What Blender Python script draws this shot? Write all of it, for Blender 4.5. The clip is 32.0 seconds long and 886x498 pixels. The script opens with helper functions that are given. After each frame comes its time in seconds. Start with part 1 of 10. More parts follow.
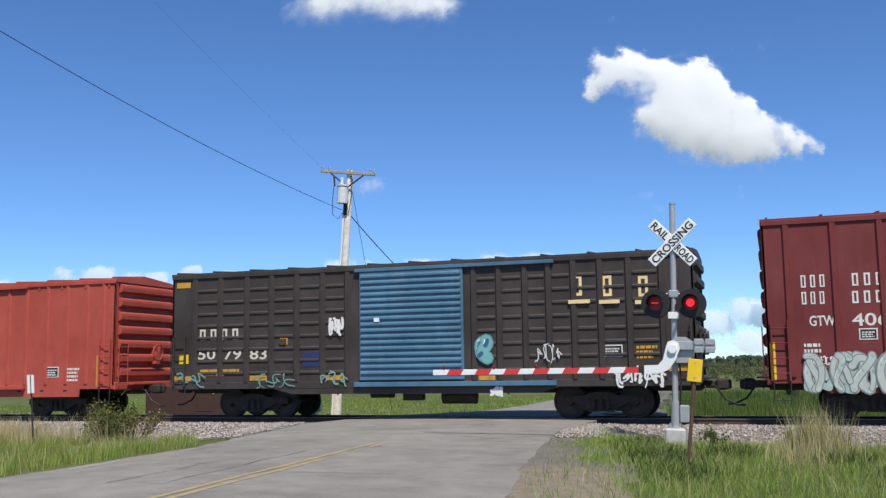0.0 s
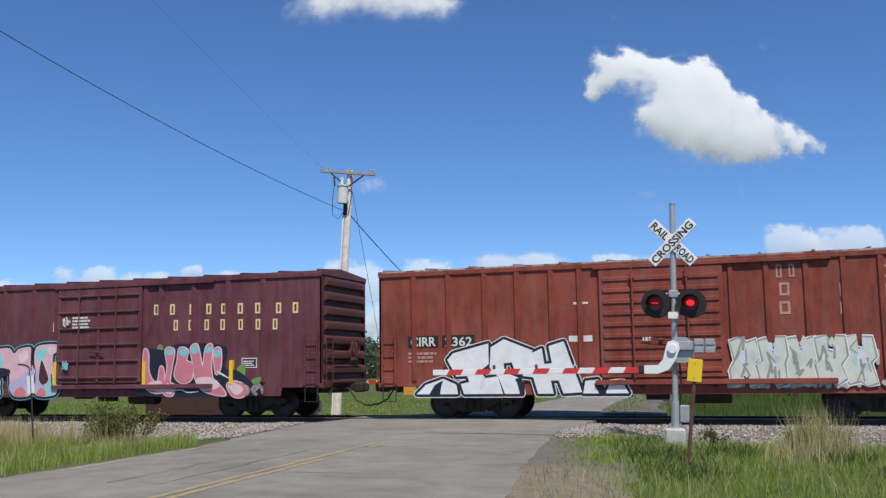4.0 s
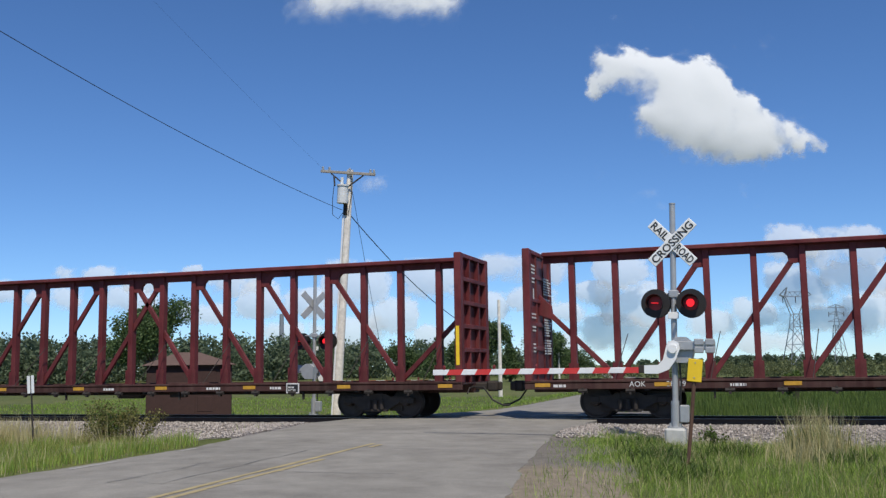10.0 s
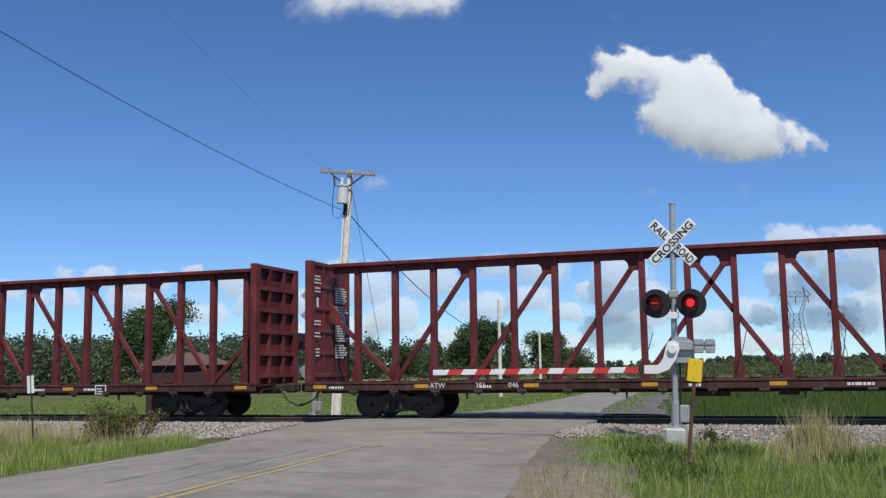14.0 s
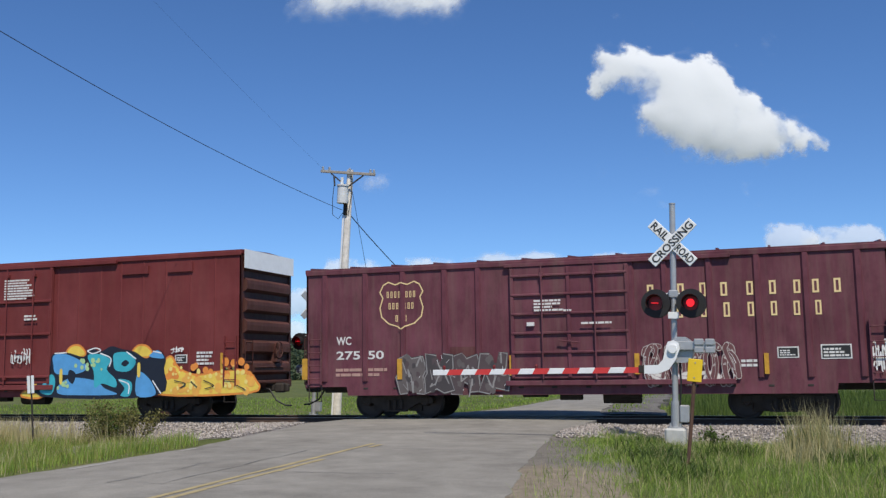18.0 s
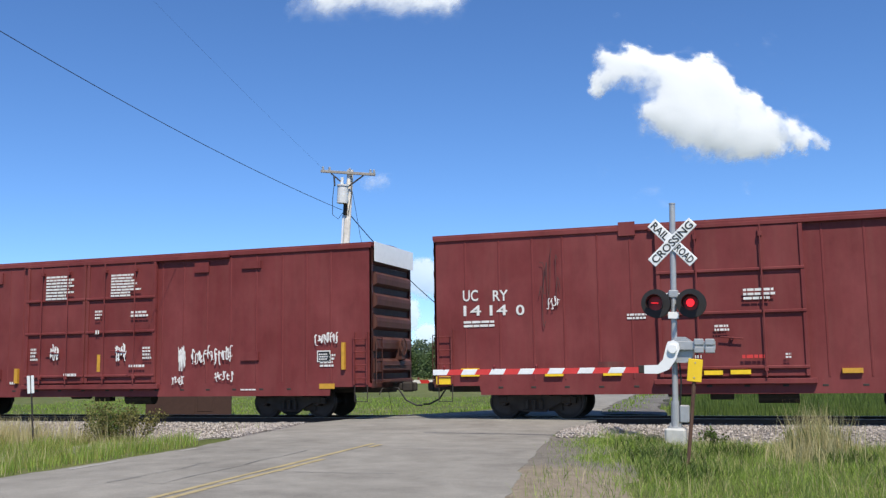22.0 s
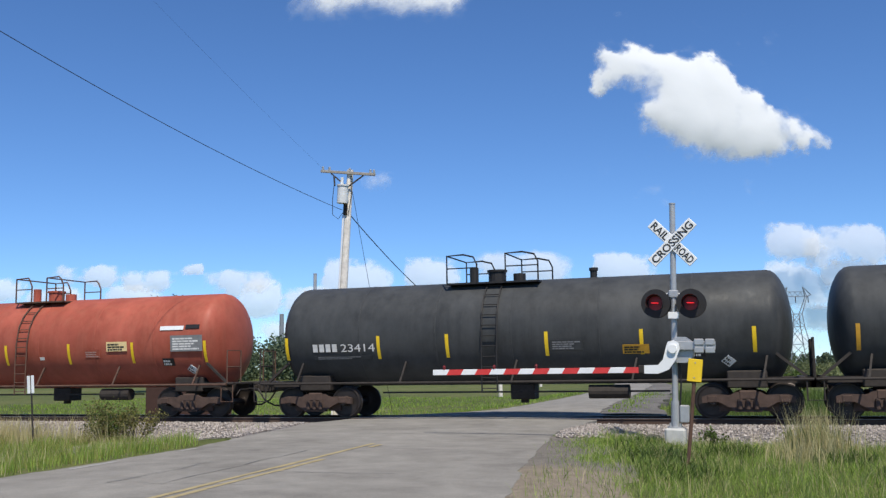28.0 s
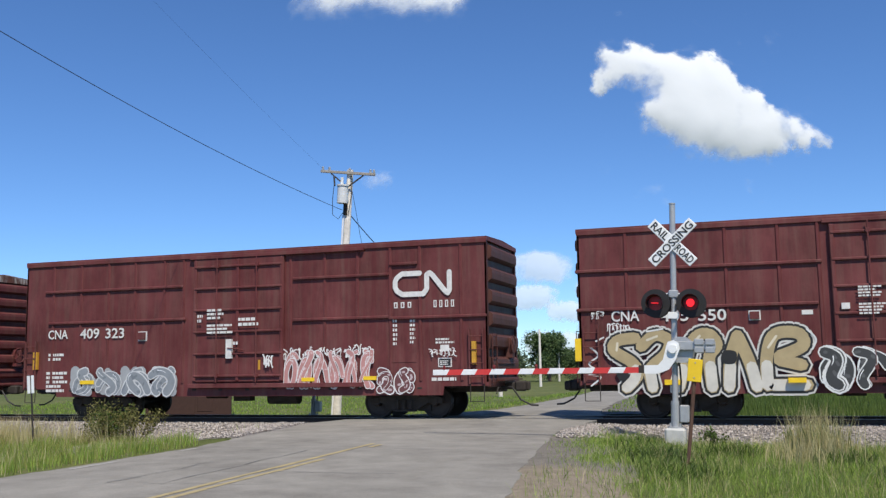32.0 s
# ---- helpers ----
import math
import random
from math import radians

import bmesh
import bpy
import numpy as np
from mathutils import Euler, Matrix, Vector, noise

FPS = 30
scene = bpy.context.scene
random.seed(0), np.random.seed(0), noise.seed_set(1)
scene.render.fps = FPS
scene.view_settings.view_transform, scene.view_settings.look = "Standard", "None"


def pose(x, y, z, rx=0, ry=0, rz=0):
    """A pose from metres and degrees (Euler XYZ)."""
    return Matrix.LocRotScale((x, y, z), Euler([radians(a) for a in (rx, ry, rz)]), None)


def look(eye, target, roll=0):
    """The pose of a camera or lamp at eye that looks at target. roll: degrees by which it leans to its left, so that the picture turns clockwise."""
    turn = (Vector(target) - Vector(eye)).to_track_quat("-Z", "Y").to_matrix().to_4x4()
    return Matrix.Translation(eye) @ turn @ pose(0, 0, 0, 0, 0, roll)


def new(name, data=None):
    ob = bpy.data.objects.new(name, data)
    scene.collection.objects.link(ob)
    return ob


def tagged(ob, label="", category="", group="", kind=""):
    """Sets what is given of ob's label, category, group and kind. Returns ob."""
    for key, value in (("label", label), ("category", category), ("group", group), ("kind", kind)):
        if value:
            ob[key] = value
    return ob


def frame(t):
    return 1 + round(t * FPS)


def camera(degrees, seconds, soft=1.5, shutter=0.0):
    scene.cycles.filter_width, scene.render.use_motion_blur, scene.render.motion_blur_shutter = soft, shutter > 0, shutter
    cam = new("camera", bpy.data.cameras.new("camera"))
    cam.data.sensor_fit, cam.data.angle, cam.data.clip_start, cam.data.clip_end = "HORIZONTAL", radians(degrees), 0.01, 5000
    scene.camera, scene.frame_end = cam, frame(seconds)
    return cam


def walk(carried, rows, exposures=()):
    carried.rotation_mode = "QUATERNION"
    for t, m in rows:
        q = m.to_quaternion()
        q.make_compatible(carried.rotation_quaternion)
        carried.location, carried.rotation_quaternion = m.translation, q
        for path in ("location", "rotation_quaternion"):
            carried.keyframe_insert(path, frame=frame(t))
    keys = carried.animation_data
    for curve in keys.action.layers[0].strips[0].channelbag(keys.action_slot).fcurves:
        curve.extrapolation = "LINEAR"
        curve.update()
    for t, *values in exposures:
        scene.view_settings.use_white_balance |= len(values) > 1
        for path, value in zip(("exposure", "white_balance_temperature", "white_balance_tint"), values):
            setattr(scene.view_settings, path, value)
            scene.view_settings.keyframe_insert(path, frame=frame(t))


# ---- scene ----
# ---------------------------------------------------------------- camera
EYE = Vector((0.0, -27.23, 1.45))
YAW, PITCH, ROLL = radians(18.862), radians(7.002), -0.849
AHEAD = Vector((-math.sin(YAW) * math.cos(PITCH), math.cos(YAW) * math.cos(PITCH), math.sin(PITCH)))
cam = camera(49.51, 32.0, 1.35)
VIEW = look(EYE, EYE + AHEAD * 10, ROLL)
walk(cam, [(0.0, VIEW), (32.0, VIEW)], [(0.0, 0.0), (1.0, -0.05), (3.0, -0.2), (8.0, -0.22), (11.0, -0.27), (14.0, -0.27), (17.0, -0.22), (18.5, -0.2), (20.0, 0.04), (22.0, 0.13), (24.0, 0.07), (26.0, -0.06), (29.0, -0.06), (32.0, -0.01)])

# ---------------------------------------------------------------- world, sun
SUN_EL, SUN_AZ = radians(56), radians(147)      # azimuth measured from +Y towards +X
world = bpy.data.worlds.new("world")
scene.world = world
world.use_nodes = True
wn, wl = world.node_tree.nodes, world.node_tree.links
sky = wn.new("ShaderNodeTexSky")
sky.sky_type, sky.sun_disc = "NISHITA", False
sky.sun_elevation, sky.sun_rotation = SUN_EL, SUN_AZ
sky.altitude, sky.air_density, sky.dust_density, sky.ozone_density = 1500.0, 0.9, 0.0, 4.0
deep = wn.new("ShaderNodeHueSaturation")          # the clip's camera renders blue richly
deep.inputs["Saturation"].default_value, deep.inputs["Value"].default_value = 1.06, 1.0
wl.new(sky.outputs[0], deep.inputs["Color"])
tint = wn.new("ShaderNodeMix")
tint.data_type, tint.blend_type = "RGBA", "MULTIPLY"
tint.inputs[0].default_value, tint.inputs[7].default_value = 1.0, (0.79, 0.975, 1.18, 1)
wl.new(deep.outputs[0], tint.inputs[6])
wl.new(tint.outputs[2], wn["Background"].inputs[0])
wn["Background"].inputs[1].default_value = 0.127
sun_dir = Vector((math.sin(SUN_AZ) * math.cos(SUN_EL), math.cos(SUN_AZ) * math.cos(SUN_EL), math.sin(SUN_EL)))
sun = new("sun", bpy.data.lights.new("sun", "SUN"))
sun.data.energy, sun.data.angle, sun.data.color = 4.85, radians(0.53), (1.0, 0.935, 0.81)
sun.matrix_world = look(sun_dir * 100, (0, 0, 0))
scene.view_settings.exposure = 0.0


# ---------------------------------------------------------------- materials
def node_mat(name):
    m = bpy.data.materials.new(name)
    m.use_nodes = True
    n, l = m.node_tree.nodes, m.node_tree.links
    return m, n, l, n["Principled BSDF"]


def ramp(n, stops):
    r = n.new("ShaderNodeValToRGB")
    e = r.color_ramp.elements
    while len(e) < len(stops):
        e.new(0.5)
    for k, (p, c) in enumerate(stops):
        e[k].position = p
        e[k].color = (*c, 1) if not isinstance(c, float) else (c, c, c, 1)
    return r


def noise_tex(n, l, co, scale, detail=4.0, rough=0.6, stretch=None):
    t = n.new("ShaderNodeTexNoise")
    t.inputs["Scale"].default_value, t.inputs["Detail"].default_value, t.inputs["Roughness"].default_value = scale, detail, rough
    if stretch:
        mp = n.new("ShaderNodeMapping")
        mp.inputs["Scale"].default_value = stretch
        l.new(co, mp.inputs[0])
        co = mp.outputs[0]
    l.new(co, t.inputs["Vector"])
    return t.outputs["Fac"]


def mixc(n, l, fac, a, b, kind="MIX"):
    m = n.new("ShaderNodeMix")
    m.data_type, m.blend_type = "RGBA", kind
    for sock, v in ((m.inputs[0], fac), (m.inputs[6], a), (m.inputs[7], b)):
        if isinstance(v, (int, float)):
            sock.default_value = v
        elif isinstance(v, tuple):
            sock.default_value = (*v, 1)
        else:
            l.new(v, sock)
    return m.outputs[2]


def bump(n, l, height, bsdf, strength, dist):
    b = n.new("ShaderNodeBump")
    b.inputs["Strength"].default_value, b.inputs["Distance"].default_value = strength, dist
    l.new(height, b.inputs["Height"])
    l.new(b.outputs[0], bsdf.inputs["Normal"])


MATS = {}


def plain(name, col, rough=0.6, metal=0.0, var=0.18, scale=6.0, bumpy=0.15):
    """A coloured surface with fine mottling and slight relief."""
    if name in MATS:
        return MATS[name]
    m, n, l, b = node_mat(name)
    co = n.new("ShaderNodeTexCoord").outputs["Object"]
    f = noise_tex(n, l, co, scale, 6)
    g = noise_tex(n, l, co, scale * 9, 3)
    lo, hi = tuple(c * (1 - var) for c in col), tuple(min(1, c * (1 + var)) for c in col)
    r = ramp(n, [(0.3, lo), (0.7, hi)])
    l.new(f, r.inputs[0])
    c = mixc(n, l, 0.25, r.outputs[0], mixc(n, l, g, lo, hi))
    l.new(c, b.inputs["Base Color"])
    b.inputs["Roughness"].default_value, b.inputs["Metallic"].default_value = rough, metal
    if bumpy:
        bump(n, l, g, b, bumpy, 0.01)
    MATS[name] = m
    return m


def car_paint(name, col, rust=(0.09, 0.035, 0.02), worn=0.35, dust=(0.2, 0.15, 0.12), rough=0.55, fade=0.2):
    """Weathered railcar paint: fading, vertical run streaks, rust specks, road dust low down."""
    if name in MATS:
        return MATS[name]
    m, n, l, b = node_mat(name)
    tc = n.new("ShaderNodeTexCoord")
    co = tc.outputs["Object"]
    big = noise_tex(n, l, co, 0.55, 5)
    run = noise_tex(n, l, co, 1.0, 5, 0.65, (5.0, 5.0, 0.35))
    fine = noise_tex(n, l, co, 14, 6, 0.7)
    pale = tuple(min(1, c * (1 + fade) + 0.012) for c in col)
    deep = tuple(c * (1 - fade) for c in col)
    r1 = ramp(n, [(0.32, deep), (0.68, pale)])
    l.new(big, r1.inputs[0])
    mid = noise_tex(n, l, co, 2.6, 6, 0.7, (1.0, 1.0, 0.45))
    rm = ramp(n, [(0.34, 0.68), (0.5, 1.0), (0.68, 1.2)])
    l.new(mid, rm.inputs[0])
    base = mixc(n, l, min(1.0, worn * 2.2), r1.outputs[0], mixc(n, l, 1.0, r1.outputs[0], rm.outputs[0], "MULTIPLY"))
    r2 = ramp(n, [(0.45, 0.0), (0.75, 1.0)])
    l.new(run, r2.inputs[0])
    k = n.new("ShaderNodeMath")
    k.operation = "MULTIPLY"
    k.inputs[1].default_value = worn
    l.new(r2.outputs[0], k.inputs[0])
    c = mixc(n, l, k.outputs[0], base, dust)
    r3 = ramp(n, [(0.60, 0.0), (0.70, 1.0)])
    l.new(fine, r3.inputs[0])
    k2 = n.new("ShaderNodeMath")
    k2.operation = "MULTIPLY"
    k2.inputs[1].default_value = worn
    l.new(r3.outputs[0], k2.inputs[0])
    c = mixc(n, l, k2.outputs[0], c, rust)
    l.new(c, b.inputs["Base Color"])
    rr = ramp(n, [(0.3, rough - 0.1), (0.7, rough + 0.15)])
    l.new(run, rr.inputs[0])
    l.new(rr.outputs[0], b.inputs["Roughness"])
    b.inputs["Specular IOR Level"].default_value = 0.2
    bump(n, l, fine, b, 0.12, 0.01)
    MATS[name] = m
    return m


def peeled_paint(name, base, under, patch, lo=0.46, hi=0.56):
    """Old paint flaking off in patches and runs over rust."""
    if name in MATS:
        return MATS[name]
    m, n, l, b = node_mat(name)
    co = n.new("ShaderNodeTexCoord").outputs["Object"]
    a = noise_tex(n, l, co, 0.9, 8, 0.72, (2.0, 2.0, 0.5))
    f = noise_tex(n, l, co, 9, 6, 0.7)
    big = noise_tex(n, l, co, 0.7, 3, 0.5, (1.0, 1.0, 0.5))
    r = ramp(n, [(lo, 0.0), (hi, 1.0)])
    l.new(a, r.inputs[0])
    c = mixc(n, l, r.outputs[0], base, under)
    r2 = ramp(n, [(0.58, 0.0), (0.63, 1.0)])
    l.new(big, r2.inputs[0])
    c = mixc(n, l, r2.outputs[0], c, patch)
    r3 = ramp(n, [(0.32, 0.72), (0.68, 1.1)])
    l.new(f, r3.inputs[0])
    c = mixc(n, l, 1.0, c, r3.outputs[0], "MULTIPLY")
    l.new(c, b.inputs["Base Color"])
    b.inputs["Roughness"].default_value = 0.75
    bump(n, l, r.outputs[0], b, 0.3, 0.01)
    MATS[name] = m
    return m


def glow(name, col, strength):
    m, n, l, b = node_mat(name)
    b.inputs["Base Color"].default_value = (*col, 1)
    b.inputs["Emission Color"].default_value = (*col, 1)
    b.inputs["Emission Strength"].default_value = strength
    MATS[name] = m
    return m


def ground_mat(name, stops, scales=(0.25, 3.0, 40.0), rough=0.9, bumpy=0.5, dist=0.03):
    m, n, l, b = node_mat(name)
    co = n.new("ShaderNodeNewGeometry").outputs["Position"]
    a = noise_tex(n, l, co, scales[0], 5)
    d = noise_tex(n, l, co, scales[1], 6, 0.65)
    f = noise_tex(n, l, co, scales[2], 4, 0.7)
    mm = n.new("ShaderNodeMath")
    mm.operation = "ADD"
    l.new(a, mm.inputs[0])
    l.new(d, mm.inputs[1])
    h = n.new("ShaderNodeMath")
    h.operation = "MULTIPLY"
    h.inputs[1].default_value = 0.5
    l.new(mm.outputs[0], h.inputs[0])
    r = ramp(n, stops)
    l.new(h.outputs[0], r.inputs[0])
    r2 = ramp(n, [(0.25, 0.72), (0.75, 1.25)])
    l.new(f, r2.inputs[0])
    c = mixc(n, l, 1.0, r.outputs[0], r2.outputs[0], "MULTIPLY")
    l.new(c, b.inputs["Base Color"])
    b.inputs["Roughness"].default_value = rough
    b.inputs["Specular IOR Level"].default_value = 0.25
    bump(n, l, f, b, bumpy, dist)
    MATS[name] = m
    return m


def two_ground(name, a0, a1, b0, b1, y0, y1):
    """Soil a passing raggedly into soil b between two lines across the plan."""
    m, n, l, b = node_mat(name)
    co = n.new("ShaderNodeNewGeometry").outputs["Position"]
    big, mid, fine = noise_tex(n, l, co, 0.9, 5, 0.65), noise_tex(n, l, co, 5.0, 5, 0.7), noise_tex(n, l, co, 60.0, 3, 0.7)
    sep = n.new("ShaderNodeSeparateXYZ")
    l.new(co, sep.inputs[0])
    mr = n.new("ShaderNodeMapRange")
    mr.inputs["From Min"].default_value, mr.inputs["From Max"].default_value = y0, y1
    mr.inputs["To Min"].default_value, mr.inputs["To Max"].default_value = -0.45, 0.45
    l.new(sep.outputs[1], mr.inputs["Value"])
    s = n.new("ShaderNodeMath")
    s.operation = "ADD"
    l.new(mr.outputs[0], s.inputs[0])
    l.new(big, s.inputs[1])
    k = ramp(n, [(0.4, 0.0), (0.62, 1.0)])
    l.new(s.outputs[0], k.inputs[0])
    ra, rb = ramp(n, [(0.35, a0), (0.65, a1)]), ramp(n, [(0.35, b0), (0.65, b1)])
    l.new(mid, ra.inputs[0])
    l.new(mid, rb.inputs[0])
    c = mixc(n, l, k.outputs[0], ra.outputs[0], rb.outputs[0])
    g = ramp(n, [(0.3, 0.7), (0.7, 1.25)])
    l.new(fine, g.inputs[0])
    l.new(mixc(n, l, 1.0, c, g.outputs[0], "MULTIPLY"), b.inputs["Base Color"])
    b.inputs["Roughness"].default_value = 0.95
    b.inputs["Specular IOR Level"].default_value = 0.2
    bump(n, l, fine, b, 0.7, 0.02)
    MATS[name] = m
    return m


def leaf_mat(name, dark, light, trans=0.35):
    m, n, l, b = node_mat(name)
    g = n.new("ShaderNodeNewGeometry")
    r = ramp(n, [(0.0, dark), (1.0, light)])
    l.new(g.outputs["Random Per Island"], r.inputs[0])
    l.new(r.outputs[0], b.inputs["Base Color"])
    b.inputs["Roughness"].default_value = 0.6
    b.inputs["Specular IOR Level"].default_value = 0.3
    t = n.new("ShaderNodeBsdfTranslucent")
    l.new(r.outputs[0], t.inputs[0])
    mx = n.new("ShaderNodeMixShader")
    mx.inputs[0].default_value = trans
    l.new(b.outputs[0], mx.inputs[1])
    l.new(t.outputs[0], mx.inputs[2])
    l.new(mx.outputs[0], n["Material Output"].inputs[0])
    MATS[name] = m
    return m


ASPHALT = ground_mat("asphalt", [(0.34, (0.18, 0.166, 0.146)), (0.5, (0.255, 0.238, 0.21)), (0.66, (0.325, 0.303, 0.268))], (0.35, 1.6, 60), 0.95, 0.7, 0.014)
GRASS_GROUND = ground_mat("grass_ground", [(0.35, (0.065, 0.08, 0.022)), (0.5, (0.105, 0.125, 0.035)), (0.65, (0.17, 0.165, 0.065))], (0.06, 1.2, 18), 0.95, 0.6, 0.06)
DIRT = ground_mat("dirt_shoulder", [(0.35, (0.16, 0.125, 0.09)), (0.5, (0.25, 0.205, 0.155)), (0.65, (0.33, 0.28, 0.22))], (0.5, 3.5, 45), 0.95, 0.5, 0.02)
BALLAST = ground_mat("ballast", [(0.36, (0.17, 0.15, 0.14)), (0.5, (0.3, 0.275, 0.26)), (0.64, (0.42, 0.39, 0.37))], (0.8, 9, 30), 0.9, 1.0, 0.06)
STONE = leaf_mat("ballast_stone", (0.17, 0.145, 0.125), (0.5, 0.44, 0.39), 0.0)
BLADE = leaf_mat("grass_blade", (0.14, 0.235, 0.035), (0.41, 0.53, 0.11), 0.45)
BLADE_WARM = leaf_mat("drying_blade", (0.17, 0.21, 0.035), (0.44, 0.44, 0.12), 0.45)
BLADE_MID = leaf_mat("dull_blade", (0.1, 0.15, 0.04), (0.26, 0.31, 0.1), 0.4)
LEAF_OLIVE = leaf_mat("scrub_leaf", (0.1, 0.12, 0.05), (0.21, 0.23, 0.1), 0.35)
BLADE_DARK = leaf_mat("reed_blade", (0.06, 0.1, 0.022), (0.17, 0.24, 0.055), 0.4)
STRAW = leaf_mat("dry_grass", (0.4, 0.34, 0.15), (0.66, 0.58, 0.32), 0.4)
GRAVEL = ground_mat("grey_gravel", [(0.36, (0.1, 0.092, 0.084)), (0.5, (0.16, 0.147, 0.132)), (0.64, (0.24, 0.215, 0.19))], (0.6, 6, 40), 0.95, 0.8, 0.03)
SHOULDER = two_ground("shoulder_soil", (0.21, 0.172, 0.125), (0.3, 0.25, 0.19), (0.145, 0.13, 0.11), (0.225, 0.2, 0.17), -14.5, -10.0)
LEAF = leaf_mat("tree_leaf", (0.045, 0.08, 0.028), (0.13, 0.19, 0.07), 0.35)
# distance haze mixed into the leaf colour, paler than the nearer trees
LEAF_FAR_HAZED = leaf_mat("far_leaf_hazed", (0.075, 0.105, 0.06), (0.14, 0.18, 0.1), 0.35)
LEAF_LIGHT = leaf_mat("shrub_leaf", (0.05, 0.085, 0.015), (0.13, 0.19, 0.04), 0.4)
LEAF_DRY = leaf_mat("browned_leaf", (0.1, 0.11, 0.03), (0.26, 0.23, 0.08), 0.4)
BARK = plain("bark", (0.09, 0.07, 0.055), 0.9)
RAIL = plain("rail_steel", (0.075, 0.045, 0.032), 0.85, 0.0)
RAILTOP = plain("rail_polished", (0.28, 0.25, 0.23), 0.42, 0.7)
TIE = plain("tie_wood", (0.075, 0.06, 0.05), 0.9, 0, 0.35)
BLACK = plain("black_steel", (0.022, 0.02, 0.02), 0.6, 0.2)
GRIME = plain("grimy_steel", (0.04, 0.032, 0.027), 0.75, 0.2, 0.35)
RUSTY = plain("rusty_steel", (0.115, 0.062, 0.042), 0.8, 0.1, 0.4)
TREAD = plain("wheel_steel", (0.05, 0.04, 0.036), 0.5, 0.6)
GALV = plain("galvanised", (0.44, 0.44, 0.44), 0.4, 0.35, 0.12)
WHITE = plain("white_paint", (0.8, 0.8, 0.79), 0.5, 0, 0.07)
LETTER = plain("white_lettering", (0.68, 0.66, 0.63), 0.6, 0, 0.2)
FADED = plain("faded_lettering", (0.42, 0.25, 0.21), 0.7, 0, 0.25)
GREYLET = plain("grey_lettering", (0.2, 0.2, 0.2), 0.7, 0, 0.25)
REDP = plain("red_sheeting", (0.62, 0.045, 0.04), 0.45, 0, 0.12)
YELLOW = plain("yellow_sheeting", (0.85, 0.56, 0.02), 0.45, 0, 0.1)
AMBER = plain("amber_sheeting", (0.55, 0.29, 0.03), 0.5, 0, 0.25)
CREAM = plain("cream_lettering", (0.8, 0.6, 0.3), 0.6, 0, 0.12)
DARKLET = plain("black_lettering", (0.02, 0.02, 0.02), 0.6, 0, 0.1)
CONCRETE = plain("concrete", (0.5, 0.49, 0.46), 0.9, 0, 0.15)
WOODPOLE = plain("weathered_pole", (0.72, 0.67, 0.6), 0.9, 0, 0.25)
ROADYEL = plain("road_yellow", (0.37, 0.295, 0.15), 0.85, 0, 0.3)
ROADWHITE = plain("road_white", (0.34, 0.322, 0.295), 0.85, 0, 0.2)
SHEDM = plain("shed_brown", (0.05, 0.024, 0.021), 0.9, 0, 0.15)
WIRE = plain("cable_black", (0.015, 0.015, 0.017), 0.6)
LAMPRED = glow("lamp_red", (1.0, 0.02, 0.03), 1.4)
LENS = plain("lamp_lens", (0.16, 0.008, 0.008), 0.4, 0, 0.1, 6, 0)


